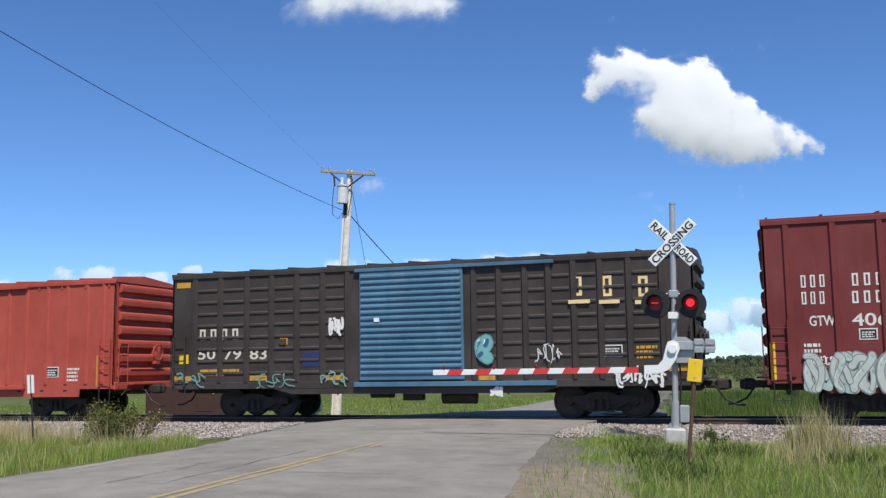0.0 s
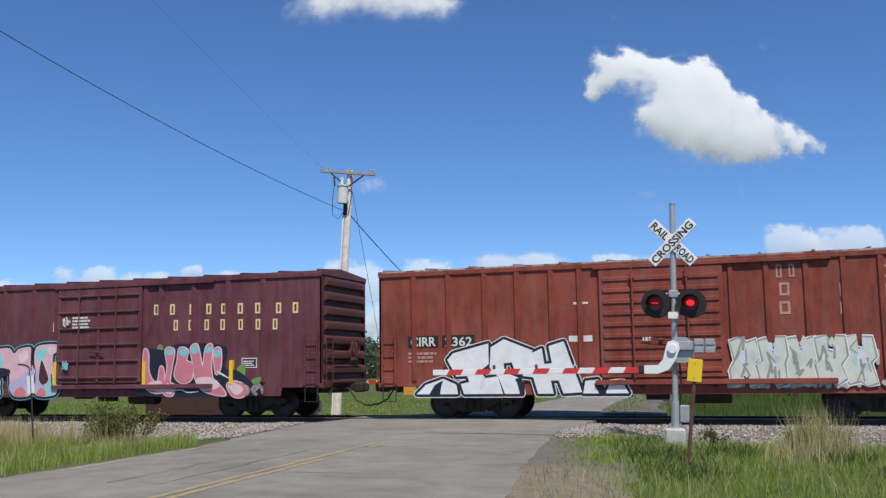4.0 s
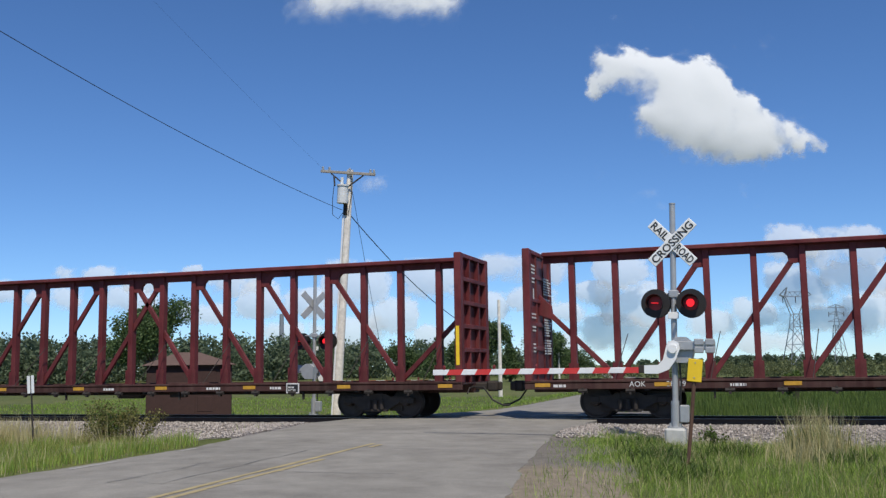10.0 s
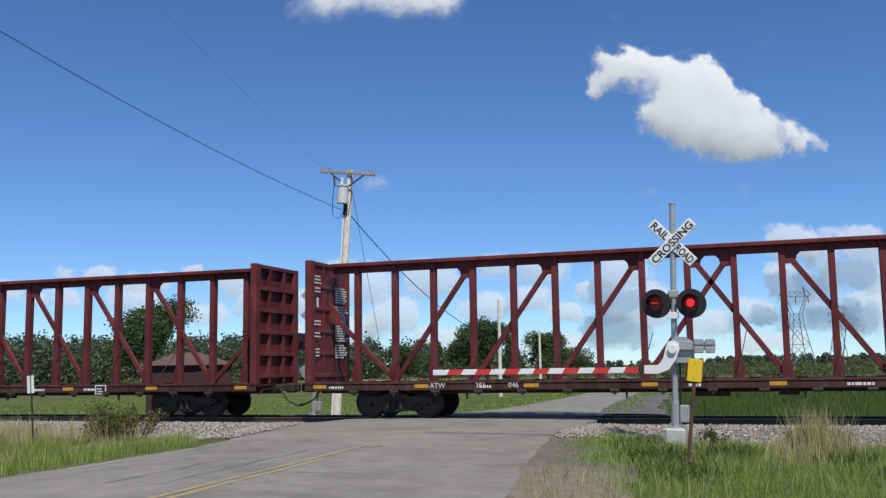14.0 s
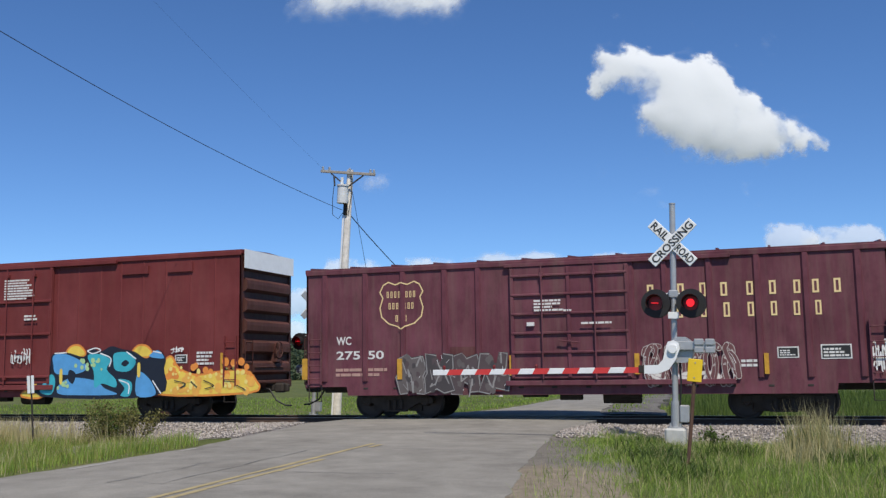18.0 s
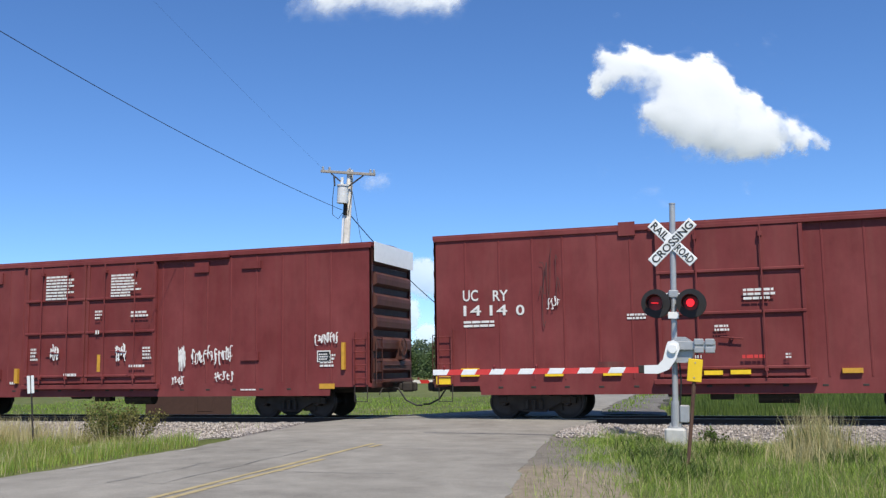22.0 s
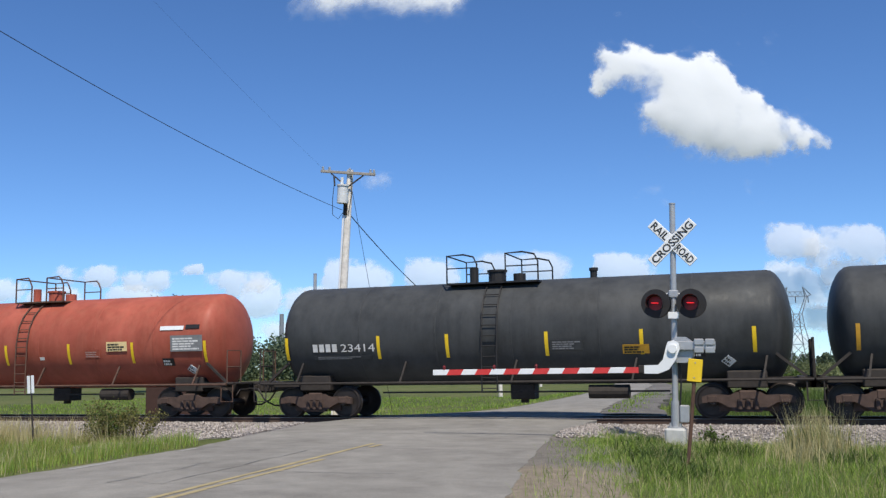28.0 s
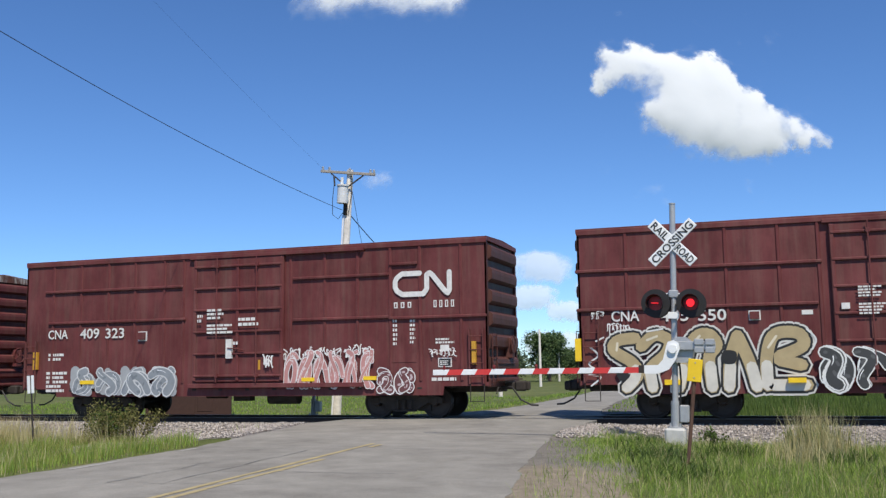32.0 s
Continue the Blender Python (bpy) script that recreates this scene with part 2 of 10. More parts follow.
# ---------------------------------------------------------------- mesh building
class M:
    """Collects faces; made into one mesh object by put()."""

    def __init__(self):
        self.v, self.f = [], []

    def add(self, vs, fs):
        o = len(self.v)
        self.v += [tuple(p) for p in vs]
        self.f += [tuple(i + o for i in q) for q in fs]
        return self

    def box(self, x0, x1, y0, y1, z0, z1, c=0.0, m=None):
        """A box, its edges chamfered by c."""
        c = min(c, (x1 - x0) * 0.45, (y1 - y0) * 0.45, (z1 - z0) * 0.45)
        if c <= 0:
            vs = [(x, y, z) for x in (x0, x1) for y in (y0, y1) for z in (z0, z1)]
            fs = [(0, 1, 3, 2), (4, 6, 7, 5), (0, 4, 5, 1), (2, 3, 7, 6), (0, 2, 6, 4), (1, 5, 7, 3)]
        else:
            vs, ix = [], {}
            for i, x in enumerate((x0, x1)):
                for j, y in enumerate((y0, y1)):
                    for k, z in enumerate((z0, z1)):
                        dx, dy, dz = c * (1 - 2 * i), c * (1 - 2 * j), c * (1 - 2 * k)
                        for a, p in enumerate(((x, y + dy, z + dz), (x + dx, y, z + dz), (x + dx, y + dy, z))):
                            ix[i, j, k, a] = len(vs)
                            vs.append(p)
            fs = []
            for i in (0, 1):
                q = [ix[i, j, k, 0] for j, k in ((0, 0), (0, 1), (1, 1), (1, 0))]
                fs.append(q if i == 0 else q[::-1])
                q = [ix[j, i, k, 1] for j, k in ((0, 0), (1, 0), (1, 1), (0, 1))]
                fs.append(q if i == 0 else q[::-1])
                q = [ix[j, k, i, 2] for j, k in ((0, 0), (0, 1), (1, 1), (1, 0))]
                fs.append(q if i == 0 else q[::-1])
            for i in (0, 1):
                for j in (0, 1):
                    s = (i + j) % 2
                    for q in ([ix[i, j, 0, 0], ix[i, j, 1, 0], ix[i, j, 1, 1], ix[i, j, 0, 1]],
                              [ix[i, 0, j, 2], ix[i, 1, j, 2], ix[i, 1, j, 0], ix[i, 0, j, 0]],
                              [ix[0, i, j, 1], ix[1, i, j, 1], ix[1, i, j, 2], ix[0, i, j, 2]]):
                        fs.append(q if s else q[::-1])
                    for k in (0, 1):
                        q = [ix[i, j, k, 0], ix[i, j, k, 1], ix[i, j, k, 2]]
                        fs.append(q if (i + j + k) % 2 == 0 else q[::-1])
        if m is not None:
            vs = [m @ Vector(p) for p in vs]
        return self.add(vs, fs)

    def bar(self, p, q, w, d, up=(0, 1, 0), c=0.0):
        """A rectangular bar from p to q: w across, d along up."""
        p, q = Vector(p), Vector(q)
        x = (q - p)
        n = x.length
        x.normalize()
        y = Vector(up)
        y = (y - x * y.dot(x)).normalized()
        z = x.cross(y)
        m = Matrix((x, y, z)).transposed().to_4x4()
        m.translation = p
        return self.box(0, n, -d / 2, d / 2, -w / 2, w / 2, c, m)

    def rod(self, p, q, r, n=8, r2=None, caps=True):
        p, q = Vector(p), Vector(q)
        x = (q - p).normalized()
        y = x.orthogonal().normalized()
        z = x.cross(y)
        r2 = r if r2 is None else r2
        vs = []
        for o, rr in ((p, r), (q, r2)):
            for k in range(n):
                a = 2 * math.pi * k / n
                vs.append(o + (y * math.cos(a) + z * math.sin(a)) * rr)
        fs = [(k, (k + 1) % n, n + (k + 1) % n, n + k) for k in range(n)]
        if caps:
            fs += [tuple(range(n))[::-1], tuple(range(n, 2 * n))]
        return self.add(vs, fs)

    def path(self, pts, r, n=6):
        """One bent tube through the points."""
        pts = [Vector(p) for p in pts]
        vs, ref = [], None
        for k, p in enumerate(pts):
            x = (pts[min(k + 1, len(pts) - 1)] - pts[max(k - 1, 0)]).normalized()
            y = x.orthogonal().normalized() if ref is None else (ref - x * ref.dot(x)).normalized()
            ref = y
            z = x.cross(y)
            vs += [p + (y * math.cos(2 * math.pi * j / n) + z * math.sin(2 * math.pi * j / n)) * r for j in range(n)]
        fs = [(k * n + j, k * n + (j + 1) % n, (k + 1) * n + (j + 1) % n, (k + 1) * n + j) for k in range(len(pts) - 1) for j in range(n)]
        e = (len(pts) - 1) * n
        return self.add(vs, fs + [tuple(range(n))[::-1], tuple(range(e, e + n))])

    def lathe(self, prof, n=24, axis="x", o=(0, 0, 0)):
        """prof: (along, radius) rows, turned round an axis."""
        vs, fs = [], []
        for a, r in prof:
            for k in range(n):
                t = 2 * math.pi * k / n
                c, s = r * math.cos(t), r * math.sin(t)
                p = {"x": (a, c, s), "y": (c, a, s), "z": (c, s, a)}[axis]
                vs.append((p[0] + o[0], p[1] + o[1], p[2] + o[2]))
        for i in range(len(prof) - 1):
            for k in range(n):
                q = (i * n + k, i * n + (k + 1) % n, (i + 1) * n + (k + 1) % n, (i + 1) * n + k)
                fs.append(q if axis != "y" else q[::-1])
        e = (len(prof) - 1) * n
        fs += [tuple(range(n))[::-1], tuple(range(e, e + n))]
        return self.add(vs, fs)

    def prism(self, poly, y0, y1):
        """A polygon of (x, z) drawn out from y0 to y1."""
        n = len(poly)
        vs = [(x, y0, z) for x, z in poly] + [(x, y1, z) for x, z in poly]
        fs = [tuple(range(n)), tuple(range(2 * n - 1, n - 1, -1))]
        fs += [(k, k + n, (k + 1) % n + n, (k + 1) % n) for k in range(n)]
        return self.add(vs, fs)

    def mesh(self, name, mat):
        me = bpy.data.meshes.new(name)
        me.from_pydata(self.v, [], self.f)
        me.materials.append(mat)
        me.update()
        return me

    def put(self, name, mat, parent=None, label="", smooth=False):
        me = self.mesh(name, mat)
        if smooth:
            me.polygons.foreach_set("use_smooth", [True] * len(me.polygons))
            try:
                me.set_sharp_from_angle(angle=radians(40))
            except AttributeError:
                pass
        ob = new(name, me)
        ob.parent = parent
        return tagged(ob, label=label)


def share(name, me, parent, at=(0, 0, 0), rot=(0, 0, 0), label=""):
    """Another object on a mesh that exists already."""
    ob = new(name, me)
    ob.parent = parent
    ob.matrix_basis = pose(*at, *rot)
    return tagged(ob, label=label)


def thing(name, label, category, group="", at=(0, 0, 0)):
    ob = new(name)
    ob.empty_display_size = 0.3
    ob.matrix_basis = pose(*at)
    return tagged(ob, label, category, group)


TEXTS = {}


def text(name, words, size, mat, parent, at, rot=(90, 0, 0), wide=0.0, label="", bold=0.0):
    """Lettering as a flat mesh; at: its lower left corner; wide: fits it to that width."""
    key = (words, size, mat.name, wide, bold)
    if key not in TEXTS:
        cu = bpy.data.curves.new("letters", "FONT")
        cu.body, cu.size, cu.extrude, cu.offset = words, size / 0.7, 0.002, bold
        cu.resolution_u = 3
        ob = bpy.data.objects.new("letters", cu)
        me = bpy.data.meshes.new_from_object(ob)
        bpy.data.objects.remove(ob)
        xs = [v.co.x for v in me.vertices]
        k = wide / (max(xs) - min(xs)) if wide else 1.0
        x0 = min(xs)
        for v in me.vertices:
            v.co.x = (v.co.x - x0) * k
        me.materials.clear()
        me.materials.append(mat)
        TEXTS[key] = me
    return share(name, TEXTS[key], parent, at, rot, label)


def bars(m, x, z, w, h, rows, y, rng, fill=0.75):
    """Unreadable lines of small print, as broken bars."""
    step = h / rows
    for k in range(rows):
        zz, xx = z + h - (k + 1) * step, x
        end = x + w * rng.uniform(0.6, 1.0)
        while xx < end:
            d = min(rng.uniform(0.12, 0.4) * max(w, 0.3) * 0.6, end - xx)
            m.box(xx, xx + d, y - 0.004, y, zz, zz + step * fill * 0.8)
            xx += d + 0.12 * step + 0.01
    return m


# ---------------------------------------------------------------- the lie of the land
def road_z(y):
    return -0.03 - 0.010 * max(0.0, -y - 2.2) - 0.006 * max(0.0, min(y, 60) - 2.2)


LEFT_EDGE = [(-60, -11.9), (-16, -11.5), (-10, -11.35), (-5, -12.0), (-3, -12.3), (1.0, -11.6), (3.0, -9.9), (5.5, -9.2), (12, -9.4), (25, -10.2), (60, -13.5), (160, -32), (420, -110)]
RIGHT_EDGE = [(-60, -2.2), (-16, -3.15), (-12, -3.9), (-9, -4.35), (-5, -4.85), (-3, -4.6), (1.0, -4.7), (3.0, -5.2), (5.5, -5.6), (12, -6.2), (25, -7.2), (60, -10.3), (160, -28.5), (420, -106)]


def edge_x(rows, y):
    return float(np.interp(y, [r[0] for r in rows], [r[1] for r in rows]))


def fbm(x, y, s):
    return noise.fractal(Vector((x * s, y * s, 0.3)), 0.6, 2.1, 3)


def land_z(x, y):
    base = -0.5 + 0.05 * fbm(x, y, 0.25)
    if x > -4 and y < -5:
        base += 0.22 * math.exp(-((y + 9) / 5) ** 2)
    d = max(edge_x(LEFT_EDGE, y) - x, x - edge_x(RIGHT_EDGE, y), 0.0)
    r = road_z(y) - (0.025 if d > 0.02 else 0.09)
    k = min(1.0, max(0.0, (d - 0.6) / 2.6))
    k = k * k * (3 - 2 * k)
    z = r * (1 - k) + base * k if d > 0 else r
    t = abs(y)
    if t < 3.0:                                   # roadbed under the ballast
        z = min(z, -0.34)
    return z


def sheet(name, xs, ys, zf, mat, label, kind="structure", category=""):
    vs = [(x, y, zf(x, y)) for y in ys for x in xs]
    n = len(xs)
    fs = [(j * n + i, j * n + i + 1, (j + 1) * n + i + 1, (j + 1) * n + i) for j in range(len(ys) - 1) for i in range(n - 1)]
    ob = M().add(vs, fs).put(name, mat, None, "", True)
    return tagged(ob, label, category, "", kind)


far_a = [-4000, -2400, -1300, -700, -420, -260, -170, -120, -90, -65]
xs = far_a + list(np.arange(-46, 20, 0.5)) + [24, 30, 40, 60, 90, 150, 260, 420, 700, 1300, 2400, 4000]
ys = [-1500, -500, -200, -90, -50] + list(np.arange(-34, 34, 0.5)) + [36, 40, 46, 55, 70, 90, 120, 170, 260, 420, 700, 1300, 2400, 4000]
sheet("ground", [float(v) for v in xs], [float(v) for v in ys], land_z, GRASS_GROUND, "flat green grassland reaching the horizon", "structure", "ground")


def ribbon(name, la, ra, ys, mat, zoff, label, parent=None, kind="structure", category="", cols=8, deep=0.1):
    vs, fs = [], []
    for y in ys:
        a, b = la(y), ra(y)
        for k in range(cols + 1):
            u = k / cols
            crown = 0.03 * (1 - (2 * u - 1) ** 2)
            vs.append((a + (b - a) * u, y, road_z(y) + zoff + (crown if cols > 1 else 0)))
        vs.append((a, y, road_z(y) + zoff - deep))
        vs.append((b, y, road_z(y) + zoff - deep))
    n = cols + 3
    for j in range(len(ys) - 1):
        p, q = j * n, (j + 1) * n
        fs += [(p + k, p + k + 1, q + k + 1, q + k) for k in range(cols)]
        fs += [(p, q, q + cols + 1, p + cols + 1), (p + cols, p + cols + 2, q + cols + 2, q + cols)]
    ob = M().add(vs, fs).put(name, mat, parent)
    return tagged(ob, label, category, "", kind)


road_near = [-60, -45] + list(np.arange(-34, -0.95, 0.1)) + [-0.86]
road_far = [0.86] + list(np.arange(1, 30, 0.5)) + list(range(31, 61, 3)) + [70, 90, 120, 160, 220, 300, 420]
wob = lambda y: 0.02 * noise.noise(Vector((y * 9.0, 3.3, 0))) + 0.12 * noise.noise(Vector((y * 0.9, 1.7, 0))) + 0.05 * noise.noise(Vector((y * 3.1, 4.2, 0)))
ribbon("road", lambda y: edge_x(LEFT_EDGE, y) + wob(y), lambda y: edge_x(RIGHT_EDGE, y) + wob(y + 40), road_near, ASPHALT, 0.0, "worn grey asphalt country road at the crossing", None, "structure", "road")
ribbon("road", lambda y: edge_x(LEFT_EDGE, y) + wob(y), lambda y: edge_x(RIGHT_EDGE, y) + wob(y + 40), road_far, ASPHALT, 0.0, "worn grey asphalt road running on beyond the tracks", None, "structure", "road")
ribbon("crossing_panel", lambda y: -12.2, lambda y: -4.75, [-0.62, 0.0, 0.62], ASPHALT, 0.0, "asphalt crossing surface between the rails", None, "structure", "road")

# painted lines
def road_line(x, w, y0, y1, mat, name, label, drift=0.0, gaps=0.0, seed=1):
    rng = random.Random(seed)
    m, y = M(), y0
    while y < y1:
        d = rng.uniform(0.5, 1.3)
        if rng.random() > gaps:
            e = min(y + d, y1)
            ww = w * rng.uniform(0.75, 1.0)
            zz = [road_z(v) + 0.037 - 0.03 * min(1.0, abs((x - 7.75 * -1) / 3.6)) ** 2 for v in (y, e)]
            xa, xb = x + drift * (y - y0), x + drift * (e - y0)
            m.add([(xa, y, zz[0]), (xa + ww, y, zz[0]), (xb + ww, e, zz[1]), (xb, e, zz[1])], [(0, 1, 2, 3)])
        y += d
    tagged(m.put(name, mat), label, "road marking", "", "structure")


road_line(-7.13, 0.12, -34, -9.0, ROADYEL, "centre_line", "faded yellow line on the asphalt", -0.028, 0.03, 2)
road_line(-6.9, 0.12, -34, -9.2, ROADYEL, "centre_line", "faded yellow line on the asphalt", -0.028, 0.1, 3)
road_line(-11.2, 0.12, -16, -10.2, ROADWHITE, "edge_line", "worn white edge line", 0.0, 0.7, 4)
road_line(-3.4, 0.15, -22, -8.6, ROADWHITE, "edge_line", "worn white edge line", -0.128, 0.12, 5)

# cracks and sealed joints in the asphalt
TAR = plain("tar_seal", (0.1, 0.1, 0.1), 0.8, 0, 0.3)
rng = random.Random(11)
m = M()
for k in range(9):
    y = rng.uniform(-24, -1.6)
    x = rng.uniform(-11.2, -6.2)
    n = rng.randint(5, 14)
    along = rng.random() < 0.25
    for j in range(n):
        dx, dy = (rng.uniform(-0.06, 0.06), 0.35) if along else (0.33, rng.uniform(-0.08, 0.08))
        nx, ny = x + dx, y + dy
        if -11.3 < nx < -5.0 and ny < -1.2:
            w = rng.uniform(0.004, 0.014)
            za, zb = road_z(y) + 0.035, road_z(ny) + 0.035
            if along:
                m.add([(x - w, y, za), (x + w, y, za), (nx + w, ny, zb), (nx - w, ny, zb)], [(0, 1, 2, 3)])
            else:
                m.add([(x, y - w, za), (nx, ny - w, zb), (nx, ny + w, zb), (x, y + w, za)], [(0, 1, 2, 3)])
        x, y = nx, ny
tagged(m.put("road_crack", TAR), "dark sealed cracks across the asphalt", "crack", "", "structure")

# gravel and dirt shoulder beside the road
def patch(name, cx, cy, rx, ry, mat, label, seed, lift=0.03, rough=0.25):
    vs, fs = [], []
    rings, n = 8, 40
    for i in range(rings + 1):
        for k in range(n):
            a = 2 * math.pi * k / n
            q = i / rings * (1 + rough * noise.noise(Vector((math.cos(a) * 2, math.sin(a) * 2, seed))) + 0.08 * noise.noise(Vector((math.cos(a) * 9, math.sin(a) * 9, seed))))
            x, y = cx + rx * q * math.cos(a), cy + ry * q * math.sin(a)
            vs.append((x, y, land_z(x, y) + lift * (1 - (i / rings) ** 4) - 0.005))
    for i in range(rings):
        for k in range(n):
            fs.append((i * n + k, i * n + (k + 1) % n, (i + 1) * n + (k + 1) % n, (i + 1) * n + k))
    return tagged(M().add(vs, fs).put(name, mat, None, "", True), label, "shoulder", "", "structure")


def shoulder_w(y):
    return float(np.interp(y, [-58, -20, -14, -11, -9, -6.5, -3], [2.6, 2.0, 1.7, 1.85, 1.6, 1.2, 2.4]))


def shoulder():
    """Trodden strip along the asphalt's edge: dirt near by, gravel towards the rails."""
    ys, n = [float(v) for v in np.arange(-58, -2.4, 0.2)], 14
    vs = []
    for y in ys:
        e, w = edge_x(RIGHT_EDGE, y), shoulder_w(y) * (1.15 + 0.3 * noise.noise(Vector((y * 0.8, 7.7, 0))))
        for k in range(n + 1):
            q = k / n
            x = e - 0.3 + (w + 0.3) * q
            d = max(0.0, x - e)
            s = min(1.0, d / 0.5)
            z = (road_z(y) - 0.008) * (1 - s) + (land_z(x, y) + 0.05 * (1 - q ** 3) - 0.02 * q) * s
            vs.append((x, y, z + 0.012 * noise.noise(Vector((x * 4, y * 4, 1))) * min(1.0, d * 4)))
    fs = [(j * (n + 1) + i, j * (n + 1) + i + 1, (j + 1) * (n + 1) + i + 1, (j + 1) * (n + 1) + i) for j in range(len(ys) - 1) for i in range(n)]
    tagged(M().add(vs, fs).put("shoulder", SHOULDER, None, "", True), "bare dirt and gravel shoulder beside the asphalt", "shoulder", "", "structure")


shoulder()
far_ys = [2.6] + [float(v) for v in np.arange(3, 60, 0.5)] + [70.0, 90.0, 120.0]
ribbon("far_shoulder", lambda y: edge_x(RIGHT_EDGE, y) - 0.3, lambda y: edge_x(RIGHT_EDGE, y) + 1.9 + 0.5 * noise.noise(Vector((y * 0.5, 5.5, 0))), far_ys, GRAVEL, -0.045, "grey-brown gravel beside the road beyond the tracks", None, "structure", "shoulder", 6, 0.3)
patch("gravel_shoulder", -4.0, -4.4, 1.7, 2.6, GRAVEL, "grey gravel beside the crossing", 5.0, 0.05)
patch("gravel_shoulder", -14.2, -5.0, 3.5, 3.6, BALLAST, "pale gravel beside the crossing", 7.0, 0.06)

# ---------------------------------------------------------------- track
def ballast_bed(x0, x1, name, label):
    prof = [(-4.4, -0.56), (-3.2, -0.42), (-1.85, -0.2), (-1.3, -0.17), (1.3, -0.17), (1.85, -0.2), (3.0, -0.45), (3.8, -0.56)]
    n = max(2, int(abs(x1 - x0) / (0.5 if abs(x1 - x0) < 60 else 8)))
    vs, fs = [], []
    for i in range(n + 1):
        x = x0 + (x1 - x0) * i / n
        for y, z in prof:
            j = 0.05 * noise.noise(Vector((x * 1.3, y * 1.3, 2)))
            vs.append((x, y + 3 * j, z + j))
    k = len(prof)
    for i in range(n):
        fs += [(i * k + j, (i + 1) * k + j, (i + 1) * k + j + 1, i * k + j + 1) for j in range(k - 1)]
    return tagged(M().add(vs, fs).put(name, BALLAST, None, "", True), label, "ballast", "", "structure")


ballast_bed(-500, -42, "ballast_bed", "grey crushed stone track bed")
ballast_bed(-42, -12.3, "ballast_bed", "grey crushed stone track bed")
ballast_bed(-4.6, 18, "ballast_bed", "grey crushed stone track bed")
ballast_bed(18, 500, "ballast_bed", "grey crushed stone track bed")


def rail(y, x0=-500, x1=500):
    ob = thing("rail", "rusty steel rail with a polished running head", "rail", "rails")
    tagged(ob, kind="structure")
    prof = [(-0.07, -0.172), (0.07, -0.172), (0.07, -0.158), (0.012, -0.14), (0.012, -0.045), (0.036, -0.035), (0.036, -0.008), (-0.036, -0.008), (-0.036, -0.035), (-0.012, -0.045), (-0.012, -0.14), (-0.07, -0.158)]
    n = len(prof)
    vs = [(x0, y + a, z) for a, z in prof] + [(x1, y + a, z) for a, z in prof]
    fs = [(k, (k + 1) % n, n + (k + 1) % n, n + k) for k in range(n)] + [tuple(range(n))[::-1], tuple(range(n, 2 * n))]
    M().add(vs, fs).put("web", RAIL, ob)
    M().box(x0, x1, y - 0.033, y + 0.033, -0.0085, -0.001).put("head", RAILTOP, ob, "polished running surface")


rail(-0.753)
rail(0.753)
tie_me = M().box(-0.115, 0.115, -1.3, 1.3, -0.35, -0.172, 0.012).mesh("tie", TIE)
track = thing("track_ties", "dark creosoted wooden railway ties", "ties")
tagged(track, kind="structure")
rng = random.Random(5)
x = -40.0
while x < 16:
    if not -12.3 < x < -4.7:
        share("tie", tie_me, track, (x + rng.uniform(-0.03, 0.03), rng.uniform(-0.05, 0.05), rng.uniform(-0.012, 0.0)), (0, 0, rng.uniform(-1, 1)))
    x += 0.53
m = M()
for a, b in ((-260, -40.5), (16.5, 200)):
    x = a
    while x < b:
        m.box(x, x + 0.23, -1.3, 1.3, -0.35, -0.172)
        x += 0.53
tagged(m.put("tie_rows", TIE), "distant wooden railway ties", "ties", "", "stuff")


def stones(name, count, region, seed, size=(0.025, 0.055), label="loose crushed stone"):
    r = np.random.default_rng(seed)
    oct_v = np.array([(1, 0, 0), (-1, 0, 0), (0, 1, 0), (0, -1, 0), (0, 0, 1), (0, 0, -1)], float)
    oct_f = np.array([(0, 2, 4), (2, 1, 4), (1, 3, 4), (3, 0, 4), (2, 0, 5), (1, 2, 5), (3, 1, 5), (0, 3, 5)])
    pts = np.array([region(r) for _ in range(count)])
    s = r.uniform(*size, (count, 1, 1)) * r.uniform(0.6, 1.25, (count, 6, 3))
    a = r.uniform(0, 6.28, count)
    rot = np.zeros((count, 3, 3))
    rot[:, 0, 0], rot[:, 0, 1], rot[:, 1, 0], rot[:, 1, 1], rot[:, 2, 2] = np.cos(a), -np.sin(a), np.sin(a), np.cos(a), 1
    tilt = r.uniform(-0.5, 0.5, count)
    rx = np.zeros((count, 3, 3))
    rx[:, 0, 0], rx[:, 1, 1], rx[:, 1, 2], rx[:, 2, 1], rx[:, 2, 2] = 1, np.cos(tilt), -np.sin(tilt), np.sin(tilt), np.cos(tilt)
    v = np.einsum("nij,nkj->nki", rot @ rx, oct_v[None] * s) + pts[:, None]
    f = (oct_f[None] + 6 * np.arange(count)[:, None, None]).reshape(-1, 3)
    me = bpy.data.meshes.new(name)
    me.from_pydata(v.reshape(-1, 3).tolist(), [], f.tolist())
    me.materials.append(STONE)
    return tagged(new(name, me), label, "ballast", "", "stuff")


BED = [(-4.5, -0.56), (-3.2, -0.42), (-1.85, -0.2), (-1.3, -0.17), (-0.9, -0.17)]


def bed_z(y):
    return float(np.interp(y, [b[0] for b in BED], [b[1] for b in BED]))


def near_bed(r):
    while True:
        x, y = r.uniform(-36, 9), r.uniform(-4.9, -0.95)
        if -12.4 < x < -4.7:
            continue
        return x, y, bed_z(y) + 0.012


